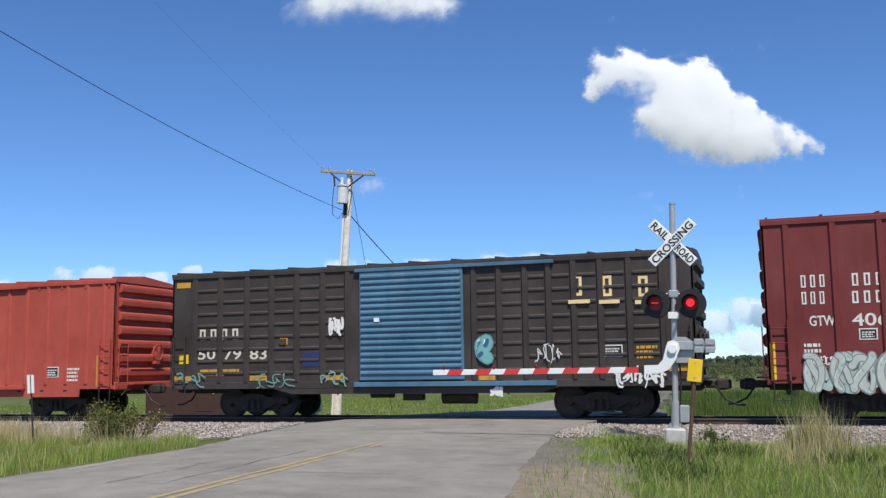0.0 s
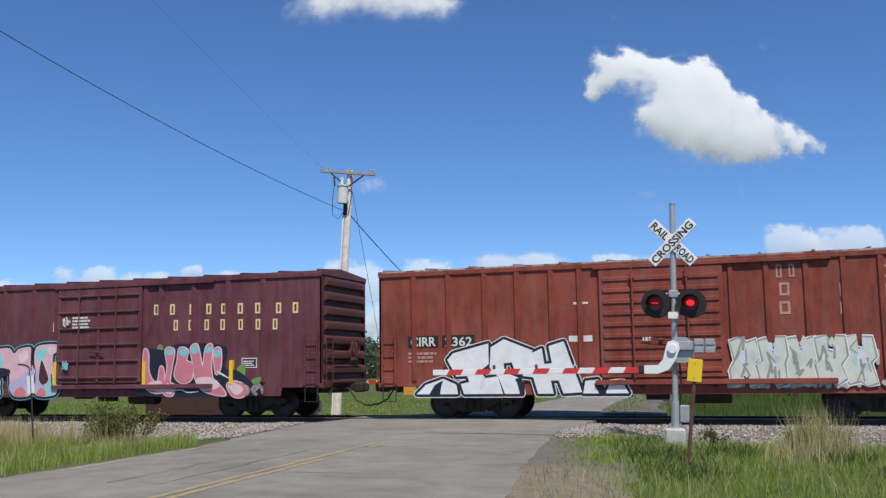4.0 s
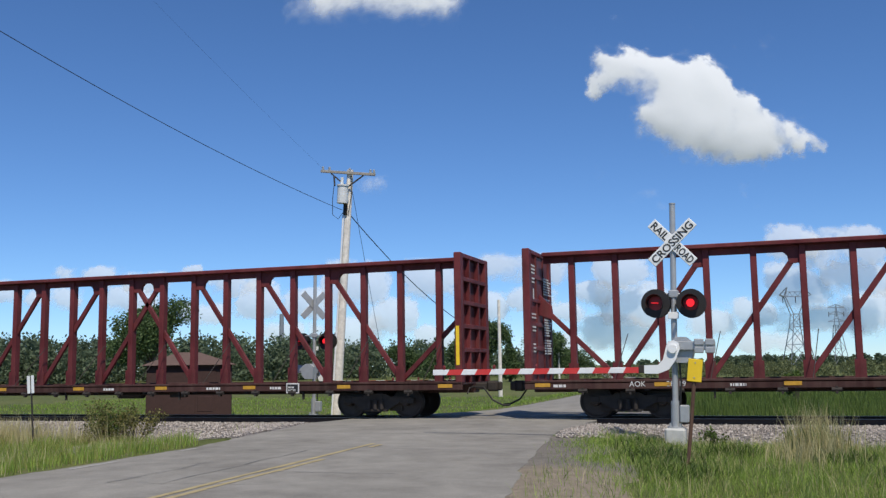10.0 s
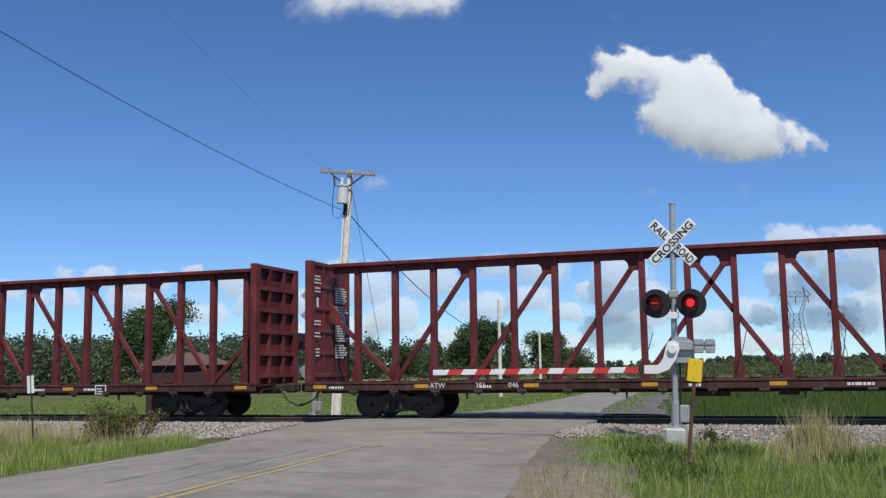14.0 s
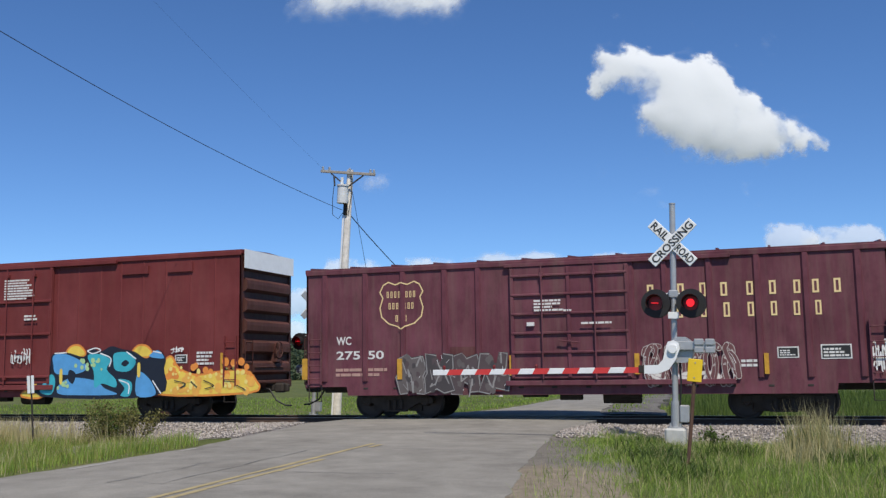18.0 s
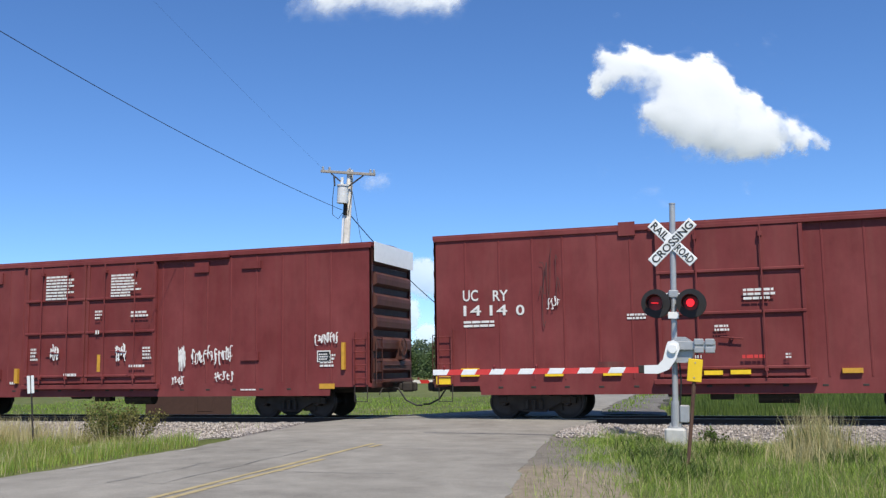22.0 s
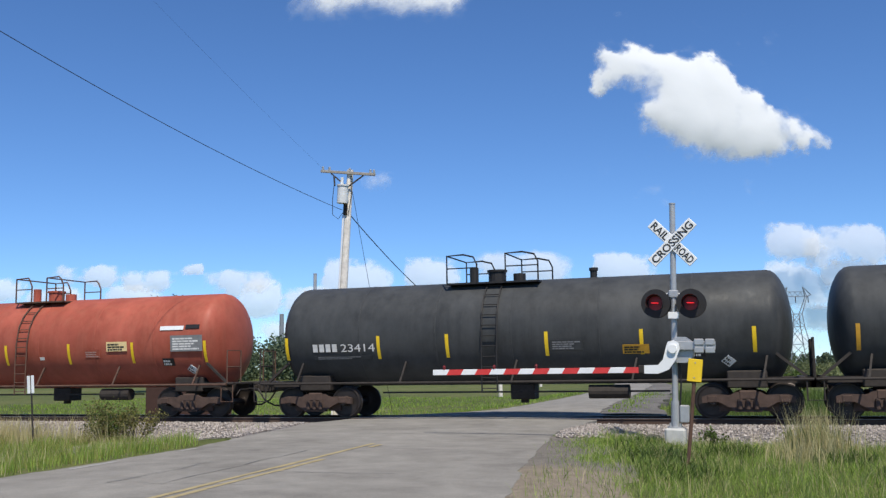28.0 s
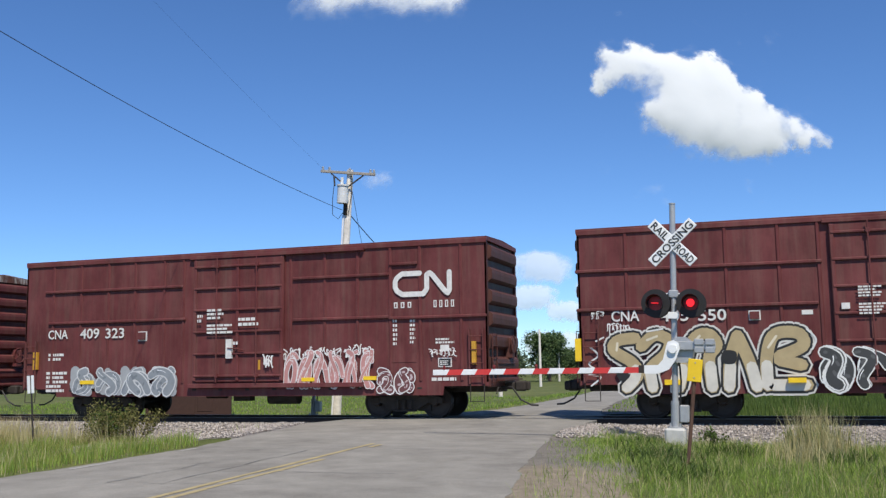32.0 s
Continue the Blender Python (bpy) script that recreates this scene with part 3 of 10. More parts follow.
def apron(r):
    while True:
        a, q = r.uniform(0, 6.28), math.sqrt(r.uniform(0, 1))
        cx, cy, rx, ry = ((-4.2, -4.4, 1.8, 2.6) if r.uniform() < 0.35 else (-14.0, -5.2, 3.4, 3.5))
        x, y = cx + rx * q * math.cos(a), cy + ry * q * math.sin(a)
        if edge_x(LEFT_EDGE, y) - 0.05 < x < edge_x(RIGHT_EDGE, y) + 0.1:
            continue
        return x, y, land_z(x, y) + 0.05


stones("ballast_stones", 26000, near_bed, 4, (0.022, 0.05), "pale grey crushed stone lying along the track")
stones("gravel", 8000, apron, 6, (0.015, 0.036), "pale grey gravel spilled beside the crossing")


# ---------------------------------------------------------------- grass
def blades(name, count, place, height, mat, label, seed, width=0.012, lean=0.35, clump=0.0, category="grass"):
    r = np.random.default_rng(seed)
    p = np.array([place(r) for _ in range(count)])
    h = r.uniform(*height, count)
    if clump:
        k = np.array([noise.noise(Vector((q[0] * clump, q[1] * clump, seed))) for q in p])
        h = h * np.clip(1 + 0.9 * k, 0.35, 2.0)
    a = r.uniform(0, 6.283, count)
    b = r.uniform(0, 6.283, count)
    w = width * r.uniform(0.6, 1.4, count)
    side = np.stack([np.cos(a), np.sin(a), 0 * a], 1) * w[:, None]
    bend = np.stack([np.cos(b), np.sin(b), 0 * b], 1) * (h * r.uniform(0.05, lean, count))[:, None]
    up = np.array([0, 0, 1.0])
    mid = p + bend * 0.35 + up * (h * 0.55)[:, None]
    tip = p + bend + up * h[:, None]
    v = np.stack([p - side, p + side, mid + side * 0.7, mid - side * 0.7, tip], 1).reshape(-1, 3)
    o = 5 * np.arange(count)
    faces = [f for i in o.tolist() for f in ((i, i + 1, i + 2, i + 3), (i + 3, i + 2, i + 4))]
    me = bpy.data.meshes.new(name)
    me.from_pydata(v.tolist(), [], faces)
    me.materials.append(mat)
    return tagged(new(name, me), label, category, "", "stuff")


def verge_right(r):
    while True:
        x, y = r.uniform(-3.9, 6.5), r.uniform(-21, -4.2)
        d = x - edge_x(RIGHT_EDGE, y)
        n = noise.noise(Vector((x * 1.1, y * 0.7, 3.3)))
        q = d / (shoulder_w(y) * (1.0 + 0.45 * n))
        if q < 1 and (n < -0.2 or r.uniform() > 0.04 + 0.2 * max(0.0, n) + 0.3 * max(0.0, q) ** 3):
            continue
        if d < 0.08:
            continue
        if y > -4.5 - 0.35 * max(0.0, x + 0.8) - 0.5 * noise.noise(Vector((x * 1.5, 0, 3))):
            continue
        return x, y, land_z(x, y) - 0.01


def verge_left(r):
    while True:
        x, y = r.uniform(-32, -11.6), r.uniform(-20, -3.4)
        if x > edge_x(LEFT_EDGE, y) - 0.25:
            continue
        if y > -8.2 - 1.09 * (x + 12.66) + 0.6 * noise.noise(Vector((x * 1.1, y * 1.1, 9))) and r.uniform() < 0.97:
            continue
        if y > -4.6 + 0.5 * noise.noise(Vector((x * 0.8, 0, 9))) and r.uniform() < 0.8:
            continue
        return x, y, land_z(x, y) - 0.01


def lawn_far(r):
    while True:
        x, y = r.uniform(-44, -4), r.uniform(3.6, 32)
        if edge_x(LEFT_EDGE, y) - 0.2 < x < edge_x(RIGHT_EDGE, y) + 0.2:
            continue
        return x, y, land_z(x, y) - 0.01


def reeds_right(r):
    while True:
        x, y = r.uniform(-5.5, 16), r.uniform(6.5, 34)
        if x < edge_x(RIGHT_EDGE, y) + 2.2 + 0.8 * noise.noise(Vector((y * 0.6, 2.2, 0))):
            continue
        return x, y, land_z(x, y) - 0.01


blades("verge_grass", 84000, verge_right, (0.05, 0.2), BLADE, "lush green roadside grass", 21, 0.0042, 1.1, 1.6)
blades("verge_grass", 16000, verge_right, (0.06, 0.26), BLADE_MID, "dull green roadside grass", 29, 0.0048, 1.1, 1.1)
blades("verge_grass", 9000, verge_right, (0.12, 0.36), STRAW, "pale dry stalks among the roadside grass", 26, 0.003, 0.8, 0.9)
blades("verge_grass", 40000, verge_left, (0.12, 0.3), BLADE, "lush green roadside grass", 22, 0.006, 0.5, 0.8)
blades("verge_grass", 24000, verge_left, (0.12, 0.34), BLADE_WARM, "yellowing roadside grass", 28, 0.006, 0.5, 0.8)
blades("verge_grass", 6000, verge_left, (0.2, 0.5), STRAW, "pale dry stalks among the roadside grass", 27, 0.004, 0.6, 0.8)
blades("lawn_grass", 22000, lawn_far, (0.06, 0.16), BLADE, "short green grass beyond the tracks", 23, 0.018, 0.5, 0.3)
blades("reed_bed", 26000, reeds_right, (0.22, 0.5), BLADE_DARK, "tall dark green marsh grass beyond the tracks", 24, 0.014, 0.3, 0.25)


def spot(cx, cy, rx, ry):
    def f(r):
        x, y = r.normal(cx, rx), r.normal(cy, ry)
        return x, y, land_z(x, y) - 0.01
    return f


# ---------------------------------------------------------------- trees, shrubs
def leaves(count, blobs, size, r, flat=0.0):
    """Small leaf-shaped faces filling ellipsoids (x, y, z, rx, ry, rz), denser towards the skin."""
    vol = np.array([b[3] * b[4] * b[5] for b in blobs]) ** 0.8
    pick = r.choice(len(blobs), count, p=vol / vol.sum())
    B = np.array(blobs)[pick]
    d = r.normal(size=(count, 3))
    d /= np.linalg.norm(d, axis=1)[:, None]
    q = r.uniform(0.35, 1.0, count) ** 0.5
    q *= 1 + 0.18 * r.normal(size=count)
    c = B[:, :3] + d * B[:, 3:] * q[:, None]
    u = r.normal(size=(count, 3))
    u /= np.linalg.norm(u, axis=1)[:, None]
    w = np.cross(u, r.normal(size=(count, 3)))
    w /= np.linalg.norm(w, axis=1)[:, None]
    s = (size * r.uniform(0.6, 1.4, count))[:, None]
    v = np.stack([c - u * s, c + w * s * 0.55, c + u * s, c - w * s * 0.55], 1)
    return v.reshape(-1, 3)


def leaf_mesh(name, v, mat):
    n = len(v) // 4
    me = bpy.data.meshes.new(name)
    me.from_pydata(v.tolist(), [], [(4 * i, 4 * i + 1, 4 * i + 2, 4 * i + 3) for i in range(n)])
    me.materials.append(mat)
    return me


def bearing(u, d):
    """A spot d metres off; u: 0 to 1 across the view at eye level."""
    a = YAW - math.atan((u - 0.5) * 2 * math.tan(radians(49.51 / 2)))
    return EYE.x - math.sin(a) * d, EYE.y + math.cos(a) * d


def tree(u, d, h, w, count, seed, label, leaf=LEAF, conifer=False, size=0.14):
    r = np.random.default_rng(seed)
    x, y = bearing(u, d)
    ob = thing("tree", label, "tree", "trees beyond the tracks", (x, y, -0.5))
    m = M()
    m.rod((0, 0, 0), (0.1, 0, h * 0.45), 0.035 * h, 9, 0.02 * h)
    m.rod((0.1, 0, h * 0.45), (0.0, 0.1, h * 0.9), 0.02 * h, 7, 0.004 * h)
    blobs = []
    if conifer:
        for k in range(9):
            t = k / 8
            blobs.append((r.normal(0, 0.05 * w), r.normal(0, 0.05 * w), h * (0.16 + 0.8 * t), w * 0.5 * (1.02 - t), w * 0.5 * (1.02 - t), h * 0.09))
    else:
        for k in range(15):
            a, q = r.uniform(0, 6.28), r.uniform(0.1, 0.42) * w
            z = h * r.uniform(0.32, 0.86)
            sc = w * r.uniform(0.13, 0.24) * (1.15 - abs(z / h - 0.55))
            q *= 1.25 - abs(z / h - 0.5)
            c = (q * math.cos(a), q * math.sin(a), z)
            m.rod((0.05, 0, h * r.uniform(0.22, 0.4)), c, 0.012 * h, 5, 0.003 * h)
            blobs.append((*c, sc * 1.15, sc * 1.15, sc))
        blobs.append((0, 0, h * 0.62, w * 0.26, w * 0.26, h * 0.26))
    m.put("trunk", BARK, ob)
    cr = new("crown", leaf_mesh("crown", leaves(count, blobs, size, r), leaf))
    cr.parent = ob
    return ob


DECID = "broad dark green deciduous tree in full leaf"
tree(0.172, 95, 9.6, 6.6, 17000, 1, "tall dark green deciduous tree above the tree line")
tree(0.548, 125, 8.6, 6.6, 15000, 2, DECID)
tree(0.527, 135, 7.4, 5.5, 10000, 8, DECID)
tree(0.617, 120, 6.8, 5.2, 11000, 3, DECID)
tree(0.491, 130, 6.4, 4.0, 8000, 4, "dark pointed conifer beside the deciduous trees", LEAF, True)
tree(0.573, 120, 6.2, 2.6, 6000, 5, "slim dark pointed conifer beside the deciduous trees", LEAF, True)
tree(0.645, 150, 4.4, 5.6, 8000, 6, "low rounded green tree at the wood's end")
tree(0.455, 140, 5.4, 5.0, 7000, 7, DECID)


def woods(name, us, dist, tops, count, size, seed, label, mat):
    """A far wood: many crowns in a belt."""
    r = np.random.default_rng(seed)
    blobs = []
    n = int((us[-1] - us[0]) * 420)
    for k in range(n):
        u = r.uniform(us[0], us[-1])
        d = r.uniform(*dist)
        h = float(np.interp(u, us, tops)) * r.uniform(0.72, 1.08) * d / dist[0] ** 1.0
        x, y = bearing(u, d)
        w = h * r.uniform(0.2, 0.34)
        blobs.append((x, y, h * 0.72 - 0.5, w, w, h * 0.3))
        blobs.append((x + r.normal(0, w * 0.5), y, h * 0.34 - 0.5, w * 1.25, w * 1.25, h * 0.36))
    ob = new(name, leaf_mesh(name, leaves(count, blobs, size, r), mat))
    return tagged(ob, label, "wood", "", "stuff")


woods("far_wood", [-0.25, 0.0, 0.15, 0.3, 0.46, 0.5, 0.66], (170, 215), [7.6, 7.4, 7.2, 7.4, 6.6, 5.4, 3.6], 120000, 0.34, 31, "dense green deciduous wood behind the field", LEAF_FAR_HAZED)
woods("far_wood", [0.62, 0.75, 0.86, 1.0, 1.3], (420, 520), [3.2, 3.8, 4.8, 4.6, 4.6], 60000, 0.55, 32, "low distant line of green scrub and trees", LEAF_FAR_HAZED)

woods("scrub_belt", [0.6, 0.7, 0.8, 0.9, 1.0, 1.25], (105, 190), [1.0, 1.2, 1.35, 1.5, 1.45, 1.4], 70000, 0.11, 33, "low belt of olive green scrub across the field", LEAF_OLIVE)


def shrub(x, y, h, w, count, seed, label, mat=LEAF_LIGHT, size=0.034):
    r = np.random.default_rng(seed)
    ob = thing("shrub", label, "shrub", "", (x, y, land_z(x, y)))
    m, blobs = M(), []
    for k in range(16):
        a, q = r.uniform(0, 6.28), r.uniform(0.1, 0.5) * w
        c = (q * math.cos(a), 0.6 * q * math.sin(a), h * r.uniform(0.3, 0.95))
        m.rod((c[0] * 0.2, c[1] * 0.2, 0), c, 0.014, 5, 0.004)
        s = w * r.uniform(0.09, 0.17)
        blobs.append((*c, s, s, s * 1.2))
    m.put("stems", BARK, ob)
    cr = new("foliage", leaf_mesh("foliage", leaves(count, blobs, size, r), mat))
    cr.parent = ob
    return ob


shrub(-17.3, -4.7, 1.0, 1.8, 1500, 40, "scrubby green bush beside the ballast")
shrub(-17.7, -4.9, 0.95, 2.2, 1600, 41, "scrubby green bush with dry stems beside the ballast", LEAF_DRY)
shrub(-16.7, -4.7, 0.85, 1.5, 1300, 42, "small scrubby bush with browned leaves", LEAF_DRY)
shrub(-1.2, -6.6, 0.42, 0.6, 300, 43, "low leafy weed beside the mast footing")
shrub(0.35, -5.2, 0.4, 0.8, 400, 44, "low leafy weed in the gravel")
shrub(0.9, 22.0, 1.5, 1.0, 500, 45, "slender young sapling in the field", LEAF_LIGHT, 0.09)
blades("dry_grass_tuft", 270, spot(0.55, -7.6, 0.2, 0.3), (0.5, 1.15), STRAW, "tall pale dry grass with seed heads", 51, 0.006, 0.35)
blades("dry_grass_tuft", 260, spot(0.3, -9.6, 0.3, 0.7), (0.3, 0.6), STRAW, "pale dry grass stalks", 52, 0.006, 0.45)
blades("dry_grass_tuft", 150, spot(-18.0, -5.2, 0.8, 0.4), (0.4, 1.0), STRAW, "tall pale dry stalks round the bush", 56, 0.006, 0.5)
blades("dry_grass_tuft", 2400, spot(-21.6, -5.4, 1.7, 0.6), (0.35, 0.85), STRAW, "tall pale dry grass beside the ballast", 53, 0.007, 0.4)
blades("dry_grass_tuft", 300, spot(2.6, -12.5, 0.5, 0.8), (0.3, 0.5), STRAW, "pale dry grass stalks", 54, 0.006, 0.5)
for k, (wx, wy, wn_, wh) in enumerate(((-1.9, -9.9, 700, 0.3), (-1.5, -11.6, 500, 0.26), (-0.9, -8.2, 450, 0.28), (-2.6, -7.6, 350, 0.22), (0.9, -9.2, 450, 0.3), (1.9, -11.2, 350, 0.26), (2.6, -9.6, 300, 0.26))):
    blades("weed_patch", wn_, spot(wx, wy, 0.3, 0.45), (0.08, wh), BLADE_DARK, "dark leafy roadside weeds", 55 + k, 0.016, 1.0)
blades("verge_grass", 1800, spot(-3.3, -8.0, 0.4, 0.9), (0.05, 0.15), BLADE, "thin grass creeping over the gravel", 66, 0.006, 1.1)
blades("verge_grass", 900, spot(-2.9, -10.8, 0.25, 0.5), (0.05, 0.14), BLADE, "thin grass creeping over the dirt", 67, 0.006, 1.1)
blades("dry_grass_tuft", 380, spot(0.75, -8.4, 0.3, 0.5), (0.4, 0.95), STRAW, "tall pale dry grass with seed heads", 71, 0.006, 0.45)
blades("dry_grass_tuft", 260, spot(0.7, -7.9, 0.3, 0.4), (0.35, 0.8), BLADE_MID, "tall green stems among the dry grass", 72, 0.008, 0.4)

# ---------------------------------------------------------------- clouds
def cloud_mat(name, most, lo, hi, grain):
    """Lit cloud, thinning to nothing at its edges; most: how dense its middle is."""
    m, n, l, b = node_mat(name)
    at = n.new("ShaderNodeAttribute")
    at.attribute_name = "puff"
    co = n.new("ShaderNodeTexCoord").outputs["Object"]
    f = noise_tex(n, l, co, grain, 6, 0.6)
    s = n.new("ShaderNodeMath")
    s.operation = "MULTIPLY_ADD"
    s.inputs[1].default_value, s.inputs[2].default_value = 0.5, -0.25
    l.new(f, s.inputs[0])
    a = n.new("ShaderNodeMath")
    a.operation = "ADD"
    l.new(at.outputs["Fac"], a.inputs[0])
    l.new(s.outputs[0], a.inputs[1])
    r = n.new("ShaderNodeMapRange")
    r.interpolation_type = "SMOOTHSTEP"
    r.inputs["From Min"].default_value, r.inputs["From Max"].default_value = lo, hi
    r.inputs["To Max"].default_value = most
    l.new(a.outputs[0], r.inputs["Value"])
    n.remove(b)
    d = n.new("ShaderNodeBsdfDiffuse")
    d.inputs[0].default_value = (0.71, 0.72, 0.73, 1)
    tl = n.new("ShaderNodeBsdfTranslucent")
    tl.inputs[0].default_value = (0.71, 0.72, 0.73, 1)
    mm = n.new("ShaderNodeMixShader")
    mm.inputs[0].default_value = 0.15
    l.new(d.outputs[0], mm.inputs[1])
    l.new(tl.outputs[0], mm.inputs[2])
    t = n.new("ShaderNodeBsdfTransparent")
    mx = n.new("ShaderNodeMixShader")
    l.new(r.outputs[0], mx.inputs[0])
    l.new(t.outputs[0], mx.inputs[1])
    l.new(mm.outputs[0], mx.inputs[2])
    l.new(mx.outputs[0], n["Material Output"].inputs[0])
    return m


CLOUD = cloud_mat("cloud", 1.0, -0.3, 0.95, 0.02)
# low opacity stands in for distance haze, blending low clouds into the sky
CLOUD_FAR_HAZED = cloud_mat("far_cloud_hazed", 0.62, -0.36, 1.0, 0.014)
CLOUD_VEIL = cloud_mat("cloud_veil", 0.3, -0.3, 1.1, 0.006)
TANX = math.tan(radians(49.51 / 2))
CLOUDS = []


def cloud(u, v, w, h, puffs, seed, label, dist=2600.0, res=90, thick=1.0, wisp=0.25, mat=None):
    """A cumulus: a bulging sheet of puffs. u, v: its middle across and down the view; puffs: (x, z, r) in units of its half width."""
    ax, ay = (u - 0.5) * 2 * TANX, (0.5 - v) * 2 * TANX * 882 / 1568
    rot = VIEW.to_3x3()
    way = rot @ Vector((ax, ay, -1))
    c = EYE + way * dist
    W = w * TANX * dist
    nx, nz = res, max(16, int(res * h / w))
    H = W * h / w
    vs, den, fs = [], [], []
    for j in range(nz + 1):
        for i in range(nx + 1):
            x, z = (2 * i / nx - 1) * 1.15, (2 * j / nz - 1) * 1.15 * h / w
            q = Vector((x * 3.0 + seed, z * 3.0, seed * 1.7))
            wx = x + 0.06 * noise.fractal(q * 2.4, 0.7, 2.1, 6)
            wz = z + 0.06 * noise.fractal(q * 2.4 + Vector((9, 3, 1)), 0.7, 2.1, 6)
            bx, bz = (p + 0.03 * noise.fractal(q + Vector((k, 5, 2)), 0.9, 2.1, 2) for k, p in ((0, x), (7, z)))
            field = body = knob = 0.0
            for px, pz, pr in puffs:
                field += math.exp(-1.25 * ((wx - px) ** 2 + (wz - pz) ** 2) / (pr * pr))
                d2 = ((bx - px) ** 2 + (bz - pz) ** 2) / (pr * pr)
                body += pr * math.exp(-0.3 * d2)
                knob += (pr * max(0.0, 1 - d2 / 2.4)) ** 4
            fine = noise.fractal(q * 1.9, 0.9, 2.1, 6)
            edge = min(1.0, 4.0 * min(1.15 - abs(x), 1.15 * h / w - abs(z)))
            den.append(max(-1.0, min(field - 0.42 + wisp * fine, 1.4)) - 1.2 * (1 - max(0.0, edge)))
            vs.append((x * W, (0.3 * z - (0.36 * body + 0.55 * knob ** 0.25 + 0.002 * fine * min(1.0, field)) * thick) * W, z * W))
    n = nx + 1
    fs = [(j * n + i, j * n + i + 1, (j + 1) * n + i + 1, (j + 1) * n + i) for j in range(nz) for i in range(nx)
          if max(den[j * n + i], den[j * n + i + 1], den[(j + 1) * n + i], den[(j + 1) * n + i + 1]) > -0.5]
    me = M().add(vs, fs).mesh("cloud", mat or CLOUD)
    at = me.attributes.new("puff", "FLOAT", "POINT")
    at.data.foreach_set("value", den)
    me.polygons.foreach_set("use_smooth", [True] * len(me.polygons))
    ob = new("cloud", me)
    right = rot @ Vector((1, 0, 0))
    yaw = math.degrees(math.atan2(right.y, right.x))
    ob.matrix_basis = Matrix.Translation(c) @ pose(0, 0, 0, 0, 0.85, yaw)
    tagged(ob, label, "cloud", "clouds", "structure")
    CLOUDS.append((ob, right, dist))
    return ob


CUM = "white fair-weather cumulus cloud with a grey underside"
cloud(0.789, 0.215, 0.27, 0.27, [(-0.81, 0.45, 0.08), (-0.72, 0.38, 0.09), (-0.57, 0.49, 0.085), (-0.62, 0.38, 0.12), (-0.84, 0.24, 0.09), (-0.93, 0.1, 0.06), (-0.86, 0.15, 0.07), (-0.7, 0.24, 0.13), (-0.44, 0.42, 0.085), (-0.32, 0.39, 0.085), (-0.48, 0.26, 0.17), (-0.2, 0.3, 0.12), (-0.26, 0.2, 0.18), (-0.07, 0.29, 0.09), (0.03, 0.41, 0.075), (0.02, 0.3, 0.11), (0.14, 0.3, 0.1), (0.05, 0.16, 0.17), (0.21, 0.16, 0.1), (0.27, 0.06, 0.11), (0.39, 0.02, 0.075), (-0.15, 0.02, 0.2), (0.12, 0, 0.18), (-0.36, -0.04, 0.14), (-0.5, -0.1, 0.09), (-0.42, -0.18, 0.12), (0.38, -0.1, 0.13), (0.53, -0.11, 0.085), (0.55, -0.24, 0.13), (0.69, -0.2, 0.08), (0.73, -0.31, 0.11), (0.85, -0.31, 0.085), (0.95, -0.38, 0.065), (0.75, -0.4, 0.075), (-0.3, -0.26, 0.14), (-0.12, -0.2, 0.18), (0.14, -0.2, 0.2), (0.38, -0.3, 0.17), (-0.12, -0.37, 0.14), (0.1, -0.4, 0.14), (0.3, -0.43, 0.13), (0.5, -0.42, 0.1)], 1.0, "large white cumulus cloud with a grey underside", 2600, 250, 0.5, 0.3)
cloud(0.43, -0.005, 0.22, 0.12, [(-0.6, -0.06, 0.2), (-0.3, 0.02, 0.26), (0.05, 0.0, 0.3), (0.4, -0.05, 0.26), (0.68, -0.09, 0.18)], 2.3, "white cloud at the top of the sky", 2600, 90, 0.3, 0.12)
cloud(0.36, 0.02, 0.1, 0.06, [(-0.4, 0.0, 0.4), (0.2, 0.05, 0.45)], 2.9, "thin white wisp of cloud", 3000, 40, 0.5, 0.4, CLOUD_VEIL)
cloud(0.422, 0.372, 0.05, 0.035, [(-0.3, 0.0, 0.45), (0.3, 0.1, 0.4)], 3.4, "thin white wisp of cloud", 3000, 40, 0.5, 0.4, CLOUD_VEIL)
rng = random.Random(77)
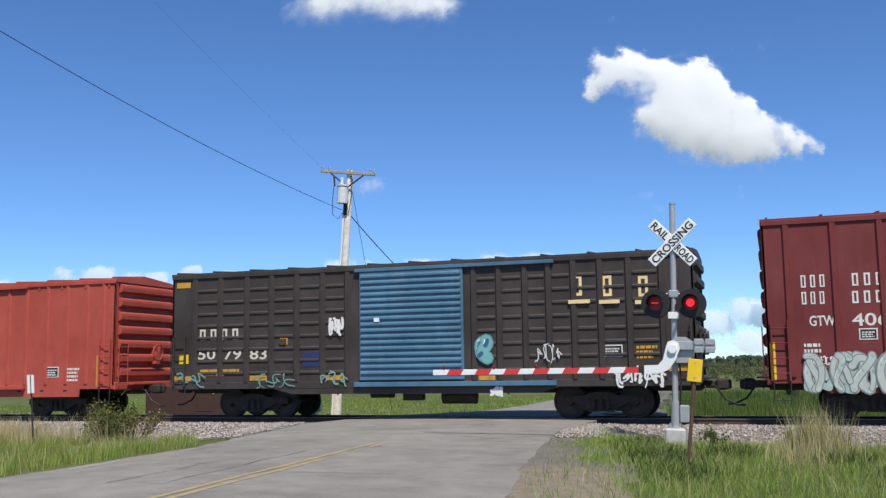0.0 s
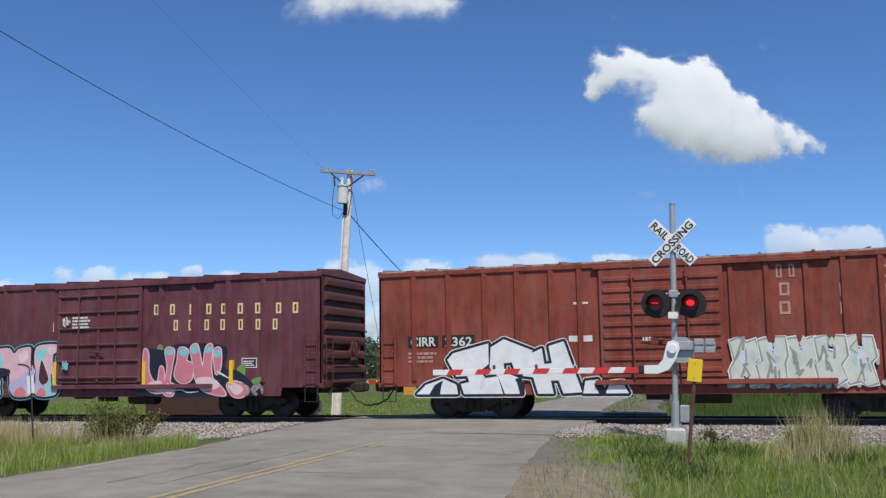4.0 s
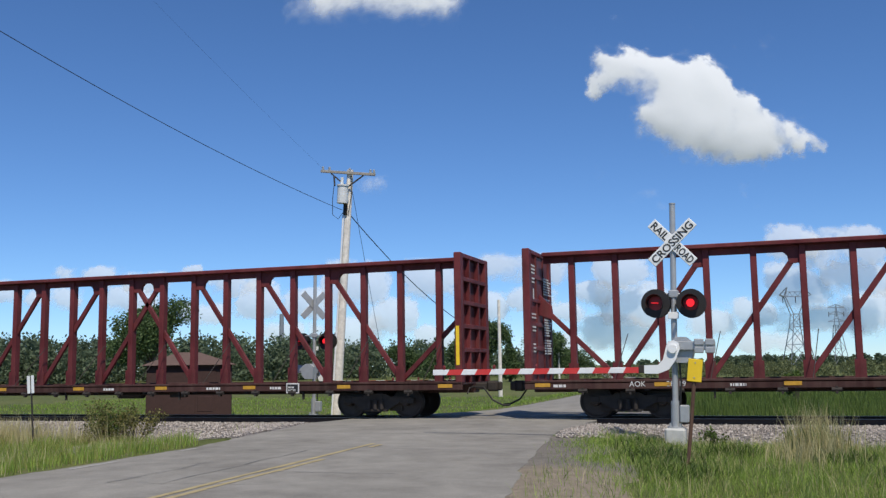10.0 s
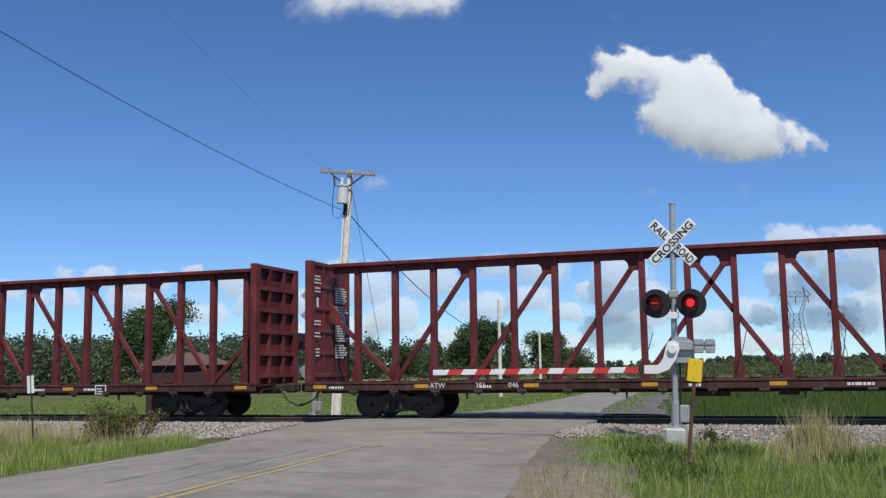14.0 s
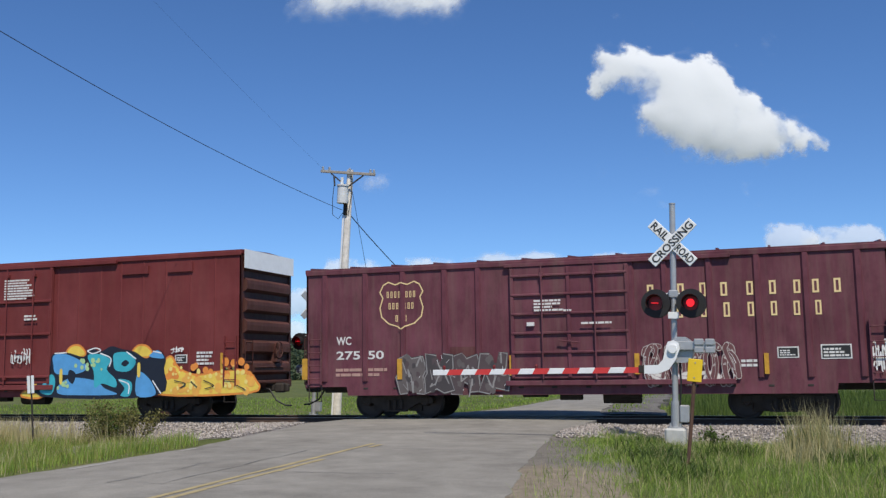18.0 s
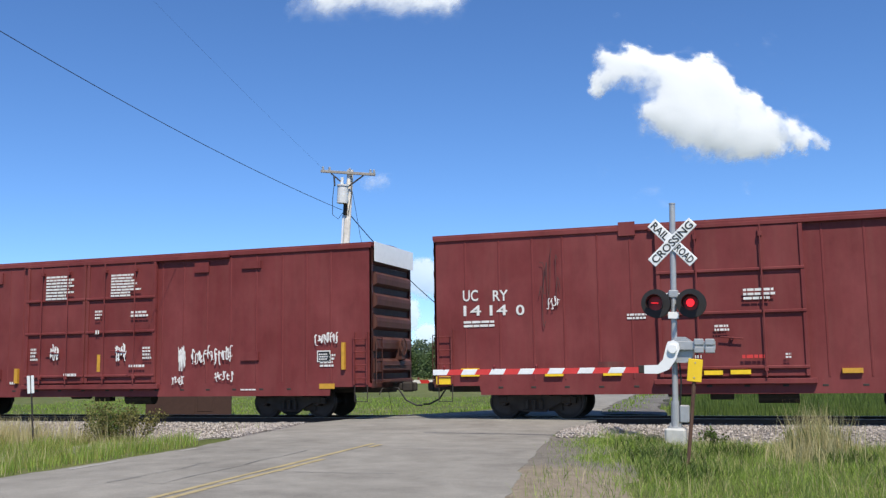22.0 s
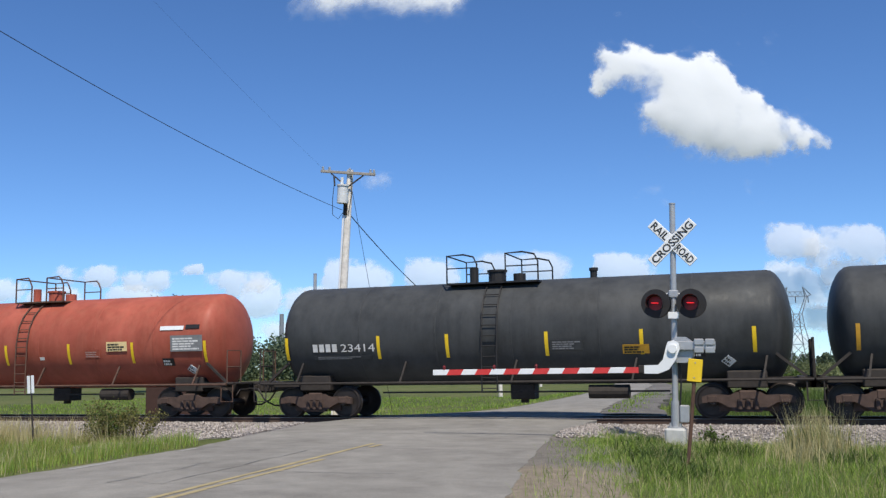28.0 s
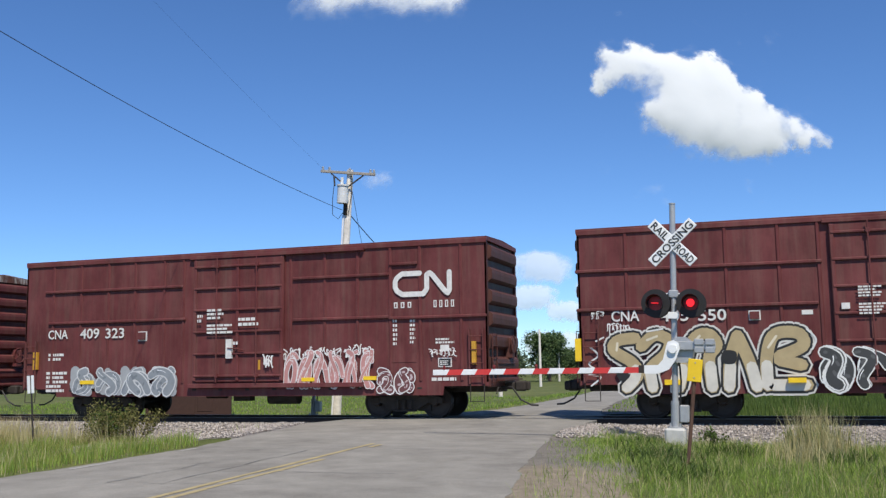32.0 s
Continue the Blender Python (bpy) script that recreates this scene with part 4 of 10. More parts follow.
LOW = [(0.1, 0.556, 0.085, 0.03), (0.168, 0.568, 0.062, 0.028), (0.265, 0.573, 0.09, 0.034), (0.214, 0.543, 0.03, 0.014), (0.405, 0.567, 0.075, 0.05), (0.487, 0.56, 0.06, 0.045), (0.58, 0.542, 0.125, 0.042), (0.708, 0.548, 0.075, 0.042),
       (0.676, 0.592, 0.055, 0.03), (0.712, 0.61, 0.085, 0.05), (0.7, 0.668, 0.1, 0.045), (0.9, 0.492, 0.075, 0.045), (0.95, 0.5, 0.09, 0.05), (0.965, 0.56, 0.08, 0.045), (0.9, 0.575, 0.07, 0.05), (0.92, 0.64, 0.11, 0.04), (0.985, 0.63, 0.08, 0.05),
       (0.84, 0.625, 0.07, 0.035), (0.79, 0.655, 0.08, 0.035), (0.64, 0.628, 0.045, 0.025), (0.6, 0.6, 0.06, 0.03), (0.545, 0.615, 0.065, 0.035), (0.44, 0.64, 0.06, 0.045), (0.41, 0.672, 0.055, 0.04), (0.345, 0.61, 0.06, 0.035), (0.29, 0.6, 0.05, 0.04),
       (0.235, 0.63, 0.07, 0.03), (0.15, 0.605, 0.075, 0.035), (0.06, 0.6, 0.07, 0.03), (0.0, 0.585, 0.06, 0.03), (0.33, 0.665, 0.08, 0.03), (0.5, 0.675, 0.07, 0.03), (0.62, 0.69, 0.08, 0.03), (0.87, 0.685, 0.12, 0.035), (1.05, 0.58, 0.09, 0.06), (-0.05, 0.6, 0.08, 0.04)]
for k, (u, v, w, h) in enumerate(LOW):
    asp = h / w
    puffs = [(rng.uniform(-0.7, 0.7), (rng.uniform(-0.35, 0.4)) * asp, rng.uniform(0.55, 0.9) * max(asp, 0.3)) for _ in range(7)]
    cloud(u, v, w * 1.1, h * 1.25, puffs, 4.0 + k * 1.37, CUM, 3400 + 40 * k, 56, 0.3, 0.5, CLOUD_FAR_HAZED)


# ---------------------------------------------------------------- train: shared meshes
WR = 0.457
wheel_prof = [(-0.82, 0.06), (-0.815, WR + 0.0), (-0.715, WR + 0.004), (-0.70, WR + 0.028), (-0.675, WR + 0.026), (-0.67, WR - 0.03), (-0.69, WR - 0.09), (-0.71, 0.2), (-0.68, 0.12), (-0.62, 0.085),
              (0.62, 0.085), (0.68, 0.12), (0.71, 0.2), (0.69, WR - 0.09), (0.67, WR - 0.03), (0.675, WR + 0.026), (0.70, WR + 0.028), (0.715, WR + 0.004), (0.815, WR), (0.82, 0.06)]
mw = M().lathe(wheel_prof, 28, "y")
for s in (-1, 1):                                 # rim faces, hubs, bearing caps
    mw.lathe([(s * 0.816, WR - 0.05), (s * 0.83, WR - 0.06), (s * 0.83, WR - 0.02), (s * 0.816, WR - 0.01)], 28, "y")
    mw.lathe([(s * 0.8, 0.13), (s * 0.9, 0.11), (s * 1.04, 0.105), (s * 1.06, 0.08)], 14, "y")
    for k in range(3):
        a = k * 2.094
        mw.box(-0.018, 0.018, -0.012, 0.012, -0.018, 0.018, 0, pose(0.055 * math.cos(a), s * 1.065, 0.055 * math.sin(a)))
WHEEL = mw.mesh("wheelset", TREAD)
WHEEL.polygons.foreach_set("use_smooth", [True] * len(WHEEL.polygons))
WHEEL.set_sharp_from_angle(angle=radians(35))


def truck_mesh(mat):
    m = M()
    for s in (-1, 1):
        y0, y1 = sorted((s * 0.93, s * 1.08))
        top = [(-1.15, 0.58), (-0.95, 0.64), (-0.45, 0.62), (-0.3, 0.7), (0.3, 0.7), (0.45, 0.62), (0.95, 0.64), (1.15, 0.58)]
        bot = [(1.15, 0.42), (0.72, 0.44), (0.42, 0.27), (0.28, 0.2), (-0.28, 0.2), (-0.42, 0.27), (-0.72, 0.44), (-1.15, 0.42)]
        m.prism(top + bot, y0, y1)
        for x in (-0.2, 0.0, 0.2):                # springs
            m.rod((x, s * 1.12, 0.26), (x, s * 1.12, 0.52), 0.06, 8)
        m.box(-0.34, 0.34, y0 - 0.02, y1 + 0.06 if s > 0 else y1 + 0.02, 0.19, 0.25, 0.01)
        for x in (-0.89, 0.89):
            m.box(x - 0.14, x + 0.14, y0 - 0.015, y1 + 0.015, 0.42, 0.62, 0.03)
        m.box(-0.75, -0.35, s * 0.86 - 0.03, s * 0.86 + 0.03, 0.2, 0.5, 0.01)
        m.box(0.35, 0.75, s * 0.86 - 0.03, s * 0.86 + 0.03, 0.2, 0.5, 0.01)
    m.box(-0.22, 0.22, -1.1, 1.1, 0.5, 0.74, 0.03)
    m.rod((0, 0, 0.7), (0, 0, 0.86), 0.2, 12)
    return m.mesh("truck_frame", mat)


TRUCK = truck_mesh(GRIME)
TRUCK_RUST = truck_mesh(plain("truck_rust", (0.075, 0.046, 0.035), 0.85, 0, 0.35))
mc = M().box(-0.25, 0.35, -0.1, 0.1, 0.78, 0.98, 0.03)
mc.box(0.3, 0.62, -0.17, 0.13, 0.73, 1.03, 0.05).box(0.5, 0.7, 0.0, 0.17, 0.75, 1.01, 0.04)
mh = M().path([(-0.1, -0.4, 0.88), (0.3, -0.45, 0.85), (0.55, -0.45, 0.5), (0.85, -0.42, 0.35), (1.05, -0.4, 0.34)], 0.028)
mr = M().path([(-0.1, -0.1, 0.86), (0.1, -1.2, 0.86), (0.12, -1.45, 0.7)], 0.018)
COUPLER, HOSE, CUTLEVER = mc.mesh("coupler", GRIME), mh.mesh("air_hose", BLACK), mr.mesh("uncoupling_lever", GRIME)

CARS, WHEELS = [], []


def rail_car(name, label, category, s0, s1, inset, rusty=False):
    """An Empty at the car's middle on the rail, with trucks, wheelsets and couplers. s0, s1: its ends along the train."""
    L = s1 - s0
    ob = thing(name, label, category, "freight cars of the train", ((s0 + s1) / 2, 0, 0))
    CARS.append((ob, (s0 + s1) / 2))
    for e in (-1, 1):
        x = e * (L / 2 - inset)
        t = share("truck", TRUCK_RUST if rusty else TRUCK, ob, (x, 0, 0), (0, 0, 0))
        for a in (-0.89, 0.89):
            w = share("wheelset", WHEEL, t, (a, 0, WR))
            WHEELS.append((w, a, (s0 + s1) / 2 + x + a, (s0 + s1) / 2))
        at, rot = (e * (L / 2 + 0.05), 0, 0), (0, 0, 0 if e > 0 else 180)
        share("coupler", COUPLER, ob, at, rot)
        share("air_hose", HOSE, ob, at, rot)
        share("uncoupling_lever", CUTLEVER, ob, at, rot)
    return ob, L


def ladder(parent, x, y, z0, z1, mat, w=0.42, n=None, name="ladder", out=-1):
    m = M()
    n = n or max(2, int((z1 - z0) / 0.36))
    yy = y + out * 0.07
    for k in range(n):
        z = z0 + (k + 0.5) * (z1 - z0) / n
        m.rod((x - w / 2, yy, z), (x + w / 2, yy, z), 0.014, 6)
        for s in (-1, 1):
            m.rod((x + s * w / 2, y, z), (x + s * w / 2, yy, z), 0.012, 5)
    for s in (-1, 1):
        m.box(x + s * w / 2 - 0.02, x + s * w / 2 + 0.02, min(y, yy), max(y, yy), z0, z1)
    return m.put(name, mat, parent)


def reflectors(parent, L, z, y, n, mat=AMBER, w=0.42, h=0.11, skip=()):
    me = M().box(-w / 2, w / 2, y - 0.006, y, z - h / 2, z + h / 2).mesh("reflector", mat)
    for k in range(n):
        if k not in skip:
            share("reflector", me, parent, (-L / 2 + 0.5 + (L - 1.0) * k / (n - 1), 0, 0))


def underframe(parent, L, mat=GRIME, z0=0.72, z1=1.0):
    m = M()
    m.box(-L / 2, L / 2, -0.35, 0.35, z0, z1, 0.02)
    for k in range(9):
        x = -L / 2 + 1.2 + (L - 2.4) * k / 8
        m.box(x - 0.06, x + 0.06, -1.4, 1.4, 0.86, 1.0)
    m.put("underframe", mat, parent)
    m = M().rod((0.7, -0.75, 0.6), (1.7, -0.75, 0.6), 0.2, 14)
    m.rod((-1.6, -0.6, 0.7), (-0.9, -0.6, 0.7), 0.13, 12)
    m.box(-0.5, 0.1, -0.9, -0.6, 0.5, 0.8, 0.02)
    m.rod((-L / 2 + 2, -0.75, 0.72), (L / 2 - 2, -0.75, 0.72), 0.025, 6)
    for k in range(6):
        x = -L / 2 + 3.5 + (L - 7) * k / 5
        m.box(x - 0.02, x + 0.02, -0.77, -0.73, 0.66, 0.95)
    m.put("brake_gear", GRIME, parent)


def car_end(parent, e, L, H, mat, w=1.6, z0=0.98, ribs=7, cap=None, capz=0.0):
    """A corrugated steel end with ladder, brake wheel or uncoupling gear; e: -1 or 1."""
    x = e * (L / 2 - 0.06)
    m = M().box(min(x - e * 0.05, x), max(x - e * 0.05, x), -w + 0.02, w - 0.02, z0, H)
    m.box(min(x, x + e * 0.06), max(x, x + e * 0.06), -w, -w + 0.12, z0, H).box(min(x, x + e * 0.06), max(x, x + e * 0.06), w - 0.12, w, z0, H)
    m.box(min(x, x + e * 0.1), max(x, x + e * 0.1), -w, w, z0 - 0.1, z0 + 0.14, 0.02)
    m.put("end_wall", mat, parent)
    step = (H - z0 - 0.3) / ribs
    me = M()
    prof = [(x, -step * 0.4), (x + e * 0.05, -step * 0.36), (x + e * 0.14, -step * 0.26), (x + e * 0.15, 0.0), (x + e * 0.14, step * 0.16), (x + e * 0.06, step * 0.27), (x, step * 0.3)]
    n = len(prof)
    vs = [(px, -w + 0.22, pz) for px, pz in prof] + [(px, w - 0.22, pz) for px, pz in prof]
    me.add(vs, [(k, k + 1, n + k + 1, n + k) for k in range(n - 1)] + [tuple(range(n)), tuple(range(n, 2 * n))])
    mesh = me.mesh("end_rib", mat)
    for k in range(ribs):
        share("end_rib", mesh, parent, (0, 0, z0 + 0.25 + (k + 0.5) * step))
    if cap:
        M().box(min(x, x + e * 0.012) + e * 0.15, max(x, x + e * 0.012) + e * 0.15, -w + 0.02, w - 0.02, H - capz, H + 0.03).put("end_panel", cap, parent, "white reflective end panel")
    m = M()
    xx = x + e * 0.16
    zt = z0 + 1.35
    for k in range(5):
        z = z0 + 0.05 + k * 0.33
        m.rod((xx, -w + 0.1, z), (xx, -w + 0.55, z), 0.014, 6)
    m.rod((xx, -w + 0.1, z0), (xx, -w + 0.1, zt), 0.014, 6).rod((xx, -w + 0.55, z0), (xx, -w + 0.55, zt), 0.014, 6)
    m.box(min(x, xx + e * 0.2), max(x, xx + e * 0.2), -1.0, 1.0, z0 + 0.06, z0 + 0.1)
    m.rod((xx, -0.9, z0 + 0.55), (xx, 0.9, z0 + 0.55), 0.016, 6)
    m.put("end_ladder", mat, parent)
    if e > 0:
        m = M()
        wx = xx + 0.08
        c = (wx, 0.45, z0 + 1.1)
        for k in range(14):
            a, b = 2 * math.pi * k / 14, 2 * math.pi * (k + 1) / 14
            m.rod((wx, c[1] + 0.26 * math.cos(a), c[2] + 0.26 * math.sin(a)), (wx, c[1] + 0.26 * math.cos(b), c[2] + 0.26 * math.sin(b)), 0.018, 5, None, False)
        for k in range(5):
            a = 2 * math.pi * k / 5
            m.rod(c, (wx, c[1] + 0.26 * math.cos(a), c[2] + 0.26 * math.sin(a)), 0.012, 5, None, False)
        m.box(x, wx, 0.3, 0.6, z0 + 0.7, z0 + 1.3, 0.02)
        m.put("brake_wheel", mat, parent)


def roof(parent, L, H, mat, rise=0.16, panels=12, w=1.6):
    prof = [(-w - 0.03, -0.1), (-w - 0.03, 0.02), (0, rise), (w + 0.03, 0.02), (w + 0.03, -0.1)]
    vs = [(x, y, H + z) for x in (-L / 2 - 0.02, L / 2 + 0.02) for y, z in prof]
    n = len(prof)
    fs = [(k, k + 1, n + k + 1, n + k) for k in range(n - 1)] + [(4, 0, 5, 9), (0, 1, 2, 3, 4), (9, 8, 7, 6, 5)]
    M().add(vs, fs).put("roof", mat, parent)
    me = M()
    for s in (-1, 1):
        me.bar((0, s * (w - 0.02), 0.045), (0, 0.0, rise + 0.03), 0.06, 0.05, (0, 0, 1))
    mesh = me.mesh("roof_seam", mat)
    for k in range(panels + 1 if panels else 0):
        share("roof_seam", mesh, parent, (-L / 2 + 0.15 + (L - 0.3) * k / max(1, panels), 0, H))


def post_mesh(mat, z0, z1, w=0.13, d=0.06, y=-1.6):
    """A pressed hat-section side post."""
    poly = [(-w * 0.75, 0), (-w * 0.4, -d), (w * 0.4, -d), (w * 0.75, 0)]
    vs = [(x, y + dy, z) for z in (z0, z1) for x, dy in poly]
    return M().add(vs, [(0, 1, 5, 4), (1, 2, 6, 5), (2, 3, 7, 6), (4, 5, 6, 7), (3, 2, 1, 0)]).mesh("side_post", mat)


def boxcar(name, label, s0, s1, H, mat, posts, doors, door_mat=None, roof_mat=None, end_mat=None, inset=2.6, z0=0.98, ribs=7, cap=None, capz=0.0,
           chan=(), rise=0.16, sill=True, post_w=0.13, roof_panels=12, post_d=0.06, top_rail=None, deep_sill=0.0, post_mat=None, skirt=0.67):
    """posts, doors in metres from the left end (doors: (x0, x1, kind)); chan: level side ribs (x0, x1, z)."""
    ob, L = rail_car(name, label, "boxcar", s0, s1, inset)
    roof_mat, end_mat, door_mat = roof_mat or mat, end_mat or mat, door_mat or mat
    W, h = 1.6, L / 2
    M().box(-h, h, -W, -W + 0.05, z0, H, 0.01).put("side_wall", mat, ob)
    M().box(-h, h, W - 0.05, W, z0, H, 0.01).put("side_wall", mat, ob)
    M().box(-h + 0.05, h - 0.05, -W + 0.06, W - 0.06, z0, z0 + 0.08).put("floor", GRIME, ob)
    roof(ob, L, H, roof_mat, rise, roof_panels)
    for e in (-1, 1):
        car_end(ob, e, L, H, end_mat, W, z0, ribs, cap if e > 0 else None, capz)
    underframe(ob, L)
    M().box(-h, h, -W - 0.05, -W, H - 0.16, H - 0.02, 0.015).box(-h, h, W, W + 0.05, H - 0.16, H - 0.02, 0.015).put("top_chord", top_rail or mat, ob)
    if deep_sill:
        m = M()
        for s in (-1, 1):
            y0, y1 = sorted((s * (W - 0.02), s * (W + 0.035)))
            m.box(-h, h, y0, y1, z0 - 0.1, z0 + 0.1, 0.012)
            m.prism([(-h + 3.6, z0 - 0.1), (-h + 4.2, z0 - 0.1 - deep_sill), (h - 4.2, z0 - 0.1 - deep_sill), (h - 3.6, z0 - 0.1)], y0, y1)
        m.put("side_sill", mat, ob)
    else:
        for s in (-1, 1):
            y0, y1 = sorted((s * (W - 0.03), s * (W + 0.008)))
            M().prism([(-h, z0 - 0.06), (-h + 1.3, z0 - 0.06), (-h + 1.34, skirt), (h - 1.34, skirt), (h - 1.3, z0 - 0.06), (h, z0 - 0.06), (h, z0 + 0.05), (-h, z0 + 0.05)], y0, y1).put("side_sill", mat, ob)
        slot = M().box(-0.07, 0.07, -W - 0.014, -W, -0.028, 0.028, 0.006).mesh("sill_slot", GRIME)
        x = -h + 1.9
        while x < h - 1.8:
            share("sill_slot", slot, ob, (x, 0, z0 - 0.11))
            x += 0.92
    pm = post_mesh(post_mat or mat, z0 + 0.1, H - 0.16, post_w, post_d)
    for x in posts:
        share("side_post", pm, ob, (x - h, 0, 0))
        share("side_post", pm, ob, (h - x, 0, 0), (0, 0, 180))
    for x0, x1, z in chan:
        M().box(x0 - h, x1 - h, -W - 0.055, -W, z - 0.045, z + 0.045, 0.015).put("side_rib", mat, ob)
    for x0, x1, kind in doors:
        door(ob, x0 - h, x1 - h, z0, H, door_mat, kind)
    for s in (-1, 1):
        ladder(ob, s * (h - 0.32), -W - 0.04, z0 + 0.0, z0 + 1.5, mat, 0.4)
        M().path([(s * (h - 0.52), -W - 0.03, z0), (s * (h - 0.52), -W - 0.05, 0.5), (s * (h - 0.12), -W - 0.05, 0.5), (s * (h - 0.12), -W - 0.03, z0)], 0.016).put("sill_step", GRIME, ob)
    return ob, L


def door(ob, x0, x1, z0, H, mat, kind):
    W = 1.6
    y = -W - 0.09
    for s in (-1, 1):
        d = new("door", M().box(x0, x1, min(s * W, s * (W + 0.09)), max(s * W, s * (W + 0.09)), z0 + 0.12, H - 0.2, 0.015).mesh("door", mat))
        d.parent = ob
        if s > 0:
            continue
        m = M()
        if kind == "corrugated":
            n = 17
            step = (H - z0 - 0.5) / n
            for k in range(n):
                zc = z0 + 0.24 + k * step
                poly = [(y, zc + 0.15 * step), (y - 0.045, zc + 0.35 * step), (y - 0.045, zc + 0.6 * step), (y, zc + 0.9 * step)]
                vs = [(xx, a, b) for xx in (x0 + 0.06, x1 - 0.06) for a, b in poly]
                m.add(vs, [(0, 1, 5, 4), (1, 2, 6, 5), (2, 3, 7, 6), (0, 3, 2, 1), (4, 5, 6, 7)])
        elif kind == "panelled":
            for k in range(6):
                zc = z0 + 0.3 + k * (H - z0 - 0.75) / 5
                m.box(x0 + 0.03, x1 - 0.03, y - 0.06, y, zc - 0.035, zc + 0.035, 0.015)
            for xx in (x0 + 0.06, (x0 + x1) / 2, x1 - 0.06):
                m.box(xx - 0.05, xx + 0.05, y - 0.045, y, z0 + 0.15, H - 0.24, 0.015)
        elif kind == "bars":
            for k in range(6):
                zc = z0 + 0.35 + k * (H - z0 - 0.75) / 5
                m.box(x0 + 0.05, x1 - 0.05, y - 0.03, y, zc - 0.03, zc + 0.03, 0.012)
        elif kind == "ribbed":
            for k in range(9):
                zc = z0 + 0.35 + k * (H - z0 - 0.8) / 8
                m.box(x0 + 0.1, x1 - 0.1, y - 0.035, y, zc - 0.09, zc + 0.03, 0.02)
        else:                                     # plug door with crossing bars
            for zc in (z0 + 0.35, z0 + 0.42 * (H - z0), z0 + 0.68 * (H - z0)):
                m.box(x0, x1, y - 0.07, y, zc - 0.04, zc + 0.04, 0.015)
            for xx in (x0 + 0.05, x1 - 0.05):
                m.box(xx - 0.05, xx + 0.05, y - 0.05, y, z0 + 0.12, H - 0.22, 0.012)
        if m.v:
            m.put("door_rib", mat, d)
        if kind != "corrugated":
            r = M()
            for xx in ((x0 * 0.72 + x1 * 0.28), (x0 * 0.28 + x1 * 0.72)):
                r.rod((xx, y - 0.1, z0 + 0.1), (xx, y - 0.1, H - 0.2), 0.022, 7)
                r.box(xx - 0.05, xx + 0.05, y - 0.12, y, z0 + 0.25, z0 + 0.37, 0.01).box(xx - 0.05, xx + 0.05, y - 0.12, y, H - 0.5, H - 0.38, 0.01)
            r.put("lock_rod", mat, d)
            cx, cz = (x0 + x1) / 2, z0 + 1.1
            M().rod((cx, y, cz), (cx, y - 0.1, cz), 0.05, 10).rod((cx - 0.28, y - 0.1, cz + 0.03), (cx + 0.28, y - 0.1, cz - 0.03), 0.018, 6).put("latch", mat, d)
    k = 0.006 * sum(1 for c in ob.children if c.name.startswith("door_track"))
    far = min(x1 + (x1 - x0) * 1.0, x1 + 2.6)
    low = x1 + 0.15 if kind == "plug" else far
    M().box(x0 - 0.15, low - k, -W - 0.15 - k, -W, z0 - 0.06 - k, z0 + 0.07 + k, 0.01).put("door_track", mat, ob)
    M().box(x0 - 0.15, far - k, -W - 0.12 - k, -W, H - 0.2 - k, H - 0.1 + k, 0.01).put("door_track", mat, ob)


# ---------------------------------------------------------------- painted decoration
def stroke(m, pts, w, y, n=7, taper=1.0):
    """A broad painted stroke: quads with round joints, each face a hair proud of the last."""
    k = len(pts)
    ws = [w * (1 + (taper - 1) * j / max(1, k - 1)) for j in range(k)]
    for j in range(k - 1):
        (ax, az), (bx, bz) = pts[j], pts[j + 1]
        y -= 0.00006
        dx, dz = bx - ax, bz - az
        q = math.hypot(dx, dz) or 1e-6
        px, pz = -dz / q / 2, dx / q / 2
        u, v = ws[j], ws[j + 1]
        m.add([(ax + px * u, y, az + pz * u), (bx + px * v, y, bz + pz * v), (bx - px * v, y, bz - pz * v), (ax - px * u, y, az - pz * u)], [(3, 2, 1, 0)])
    for j, (ax, az) in enumerate(pts):
        y -= 0.00006
        r = ws[j] / 2
        m.add([(ax + r * math.cos(2 * math.pi * i / n), y, az + r * math.sin(2 * math.pi * i / n)) for i in range(n)], [tuple(range(n))])


def curve(a, b, c, d, n=7):
    out = []
    for k in range(n):
        t = k / (n - 1)
        w = ((1 - t) ** 3, 3 * t * (1 - t) ** 2, 3 * t * t * (1 - t), t ** 3)
        out.append((sum(q * p[0] for q, p in zip(w, (a, b, c, d))), sum(q * p[1] for q, p in zip(w, (a, b, c, d)))))
    return out


def gcol(c):
    key = "spray_%02d_%02d_%02d" % tuple(int(99 * v) for v in c)
    return plain(key, c, 0.55, 0, 0.14, 3.0, 0.05)


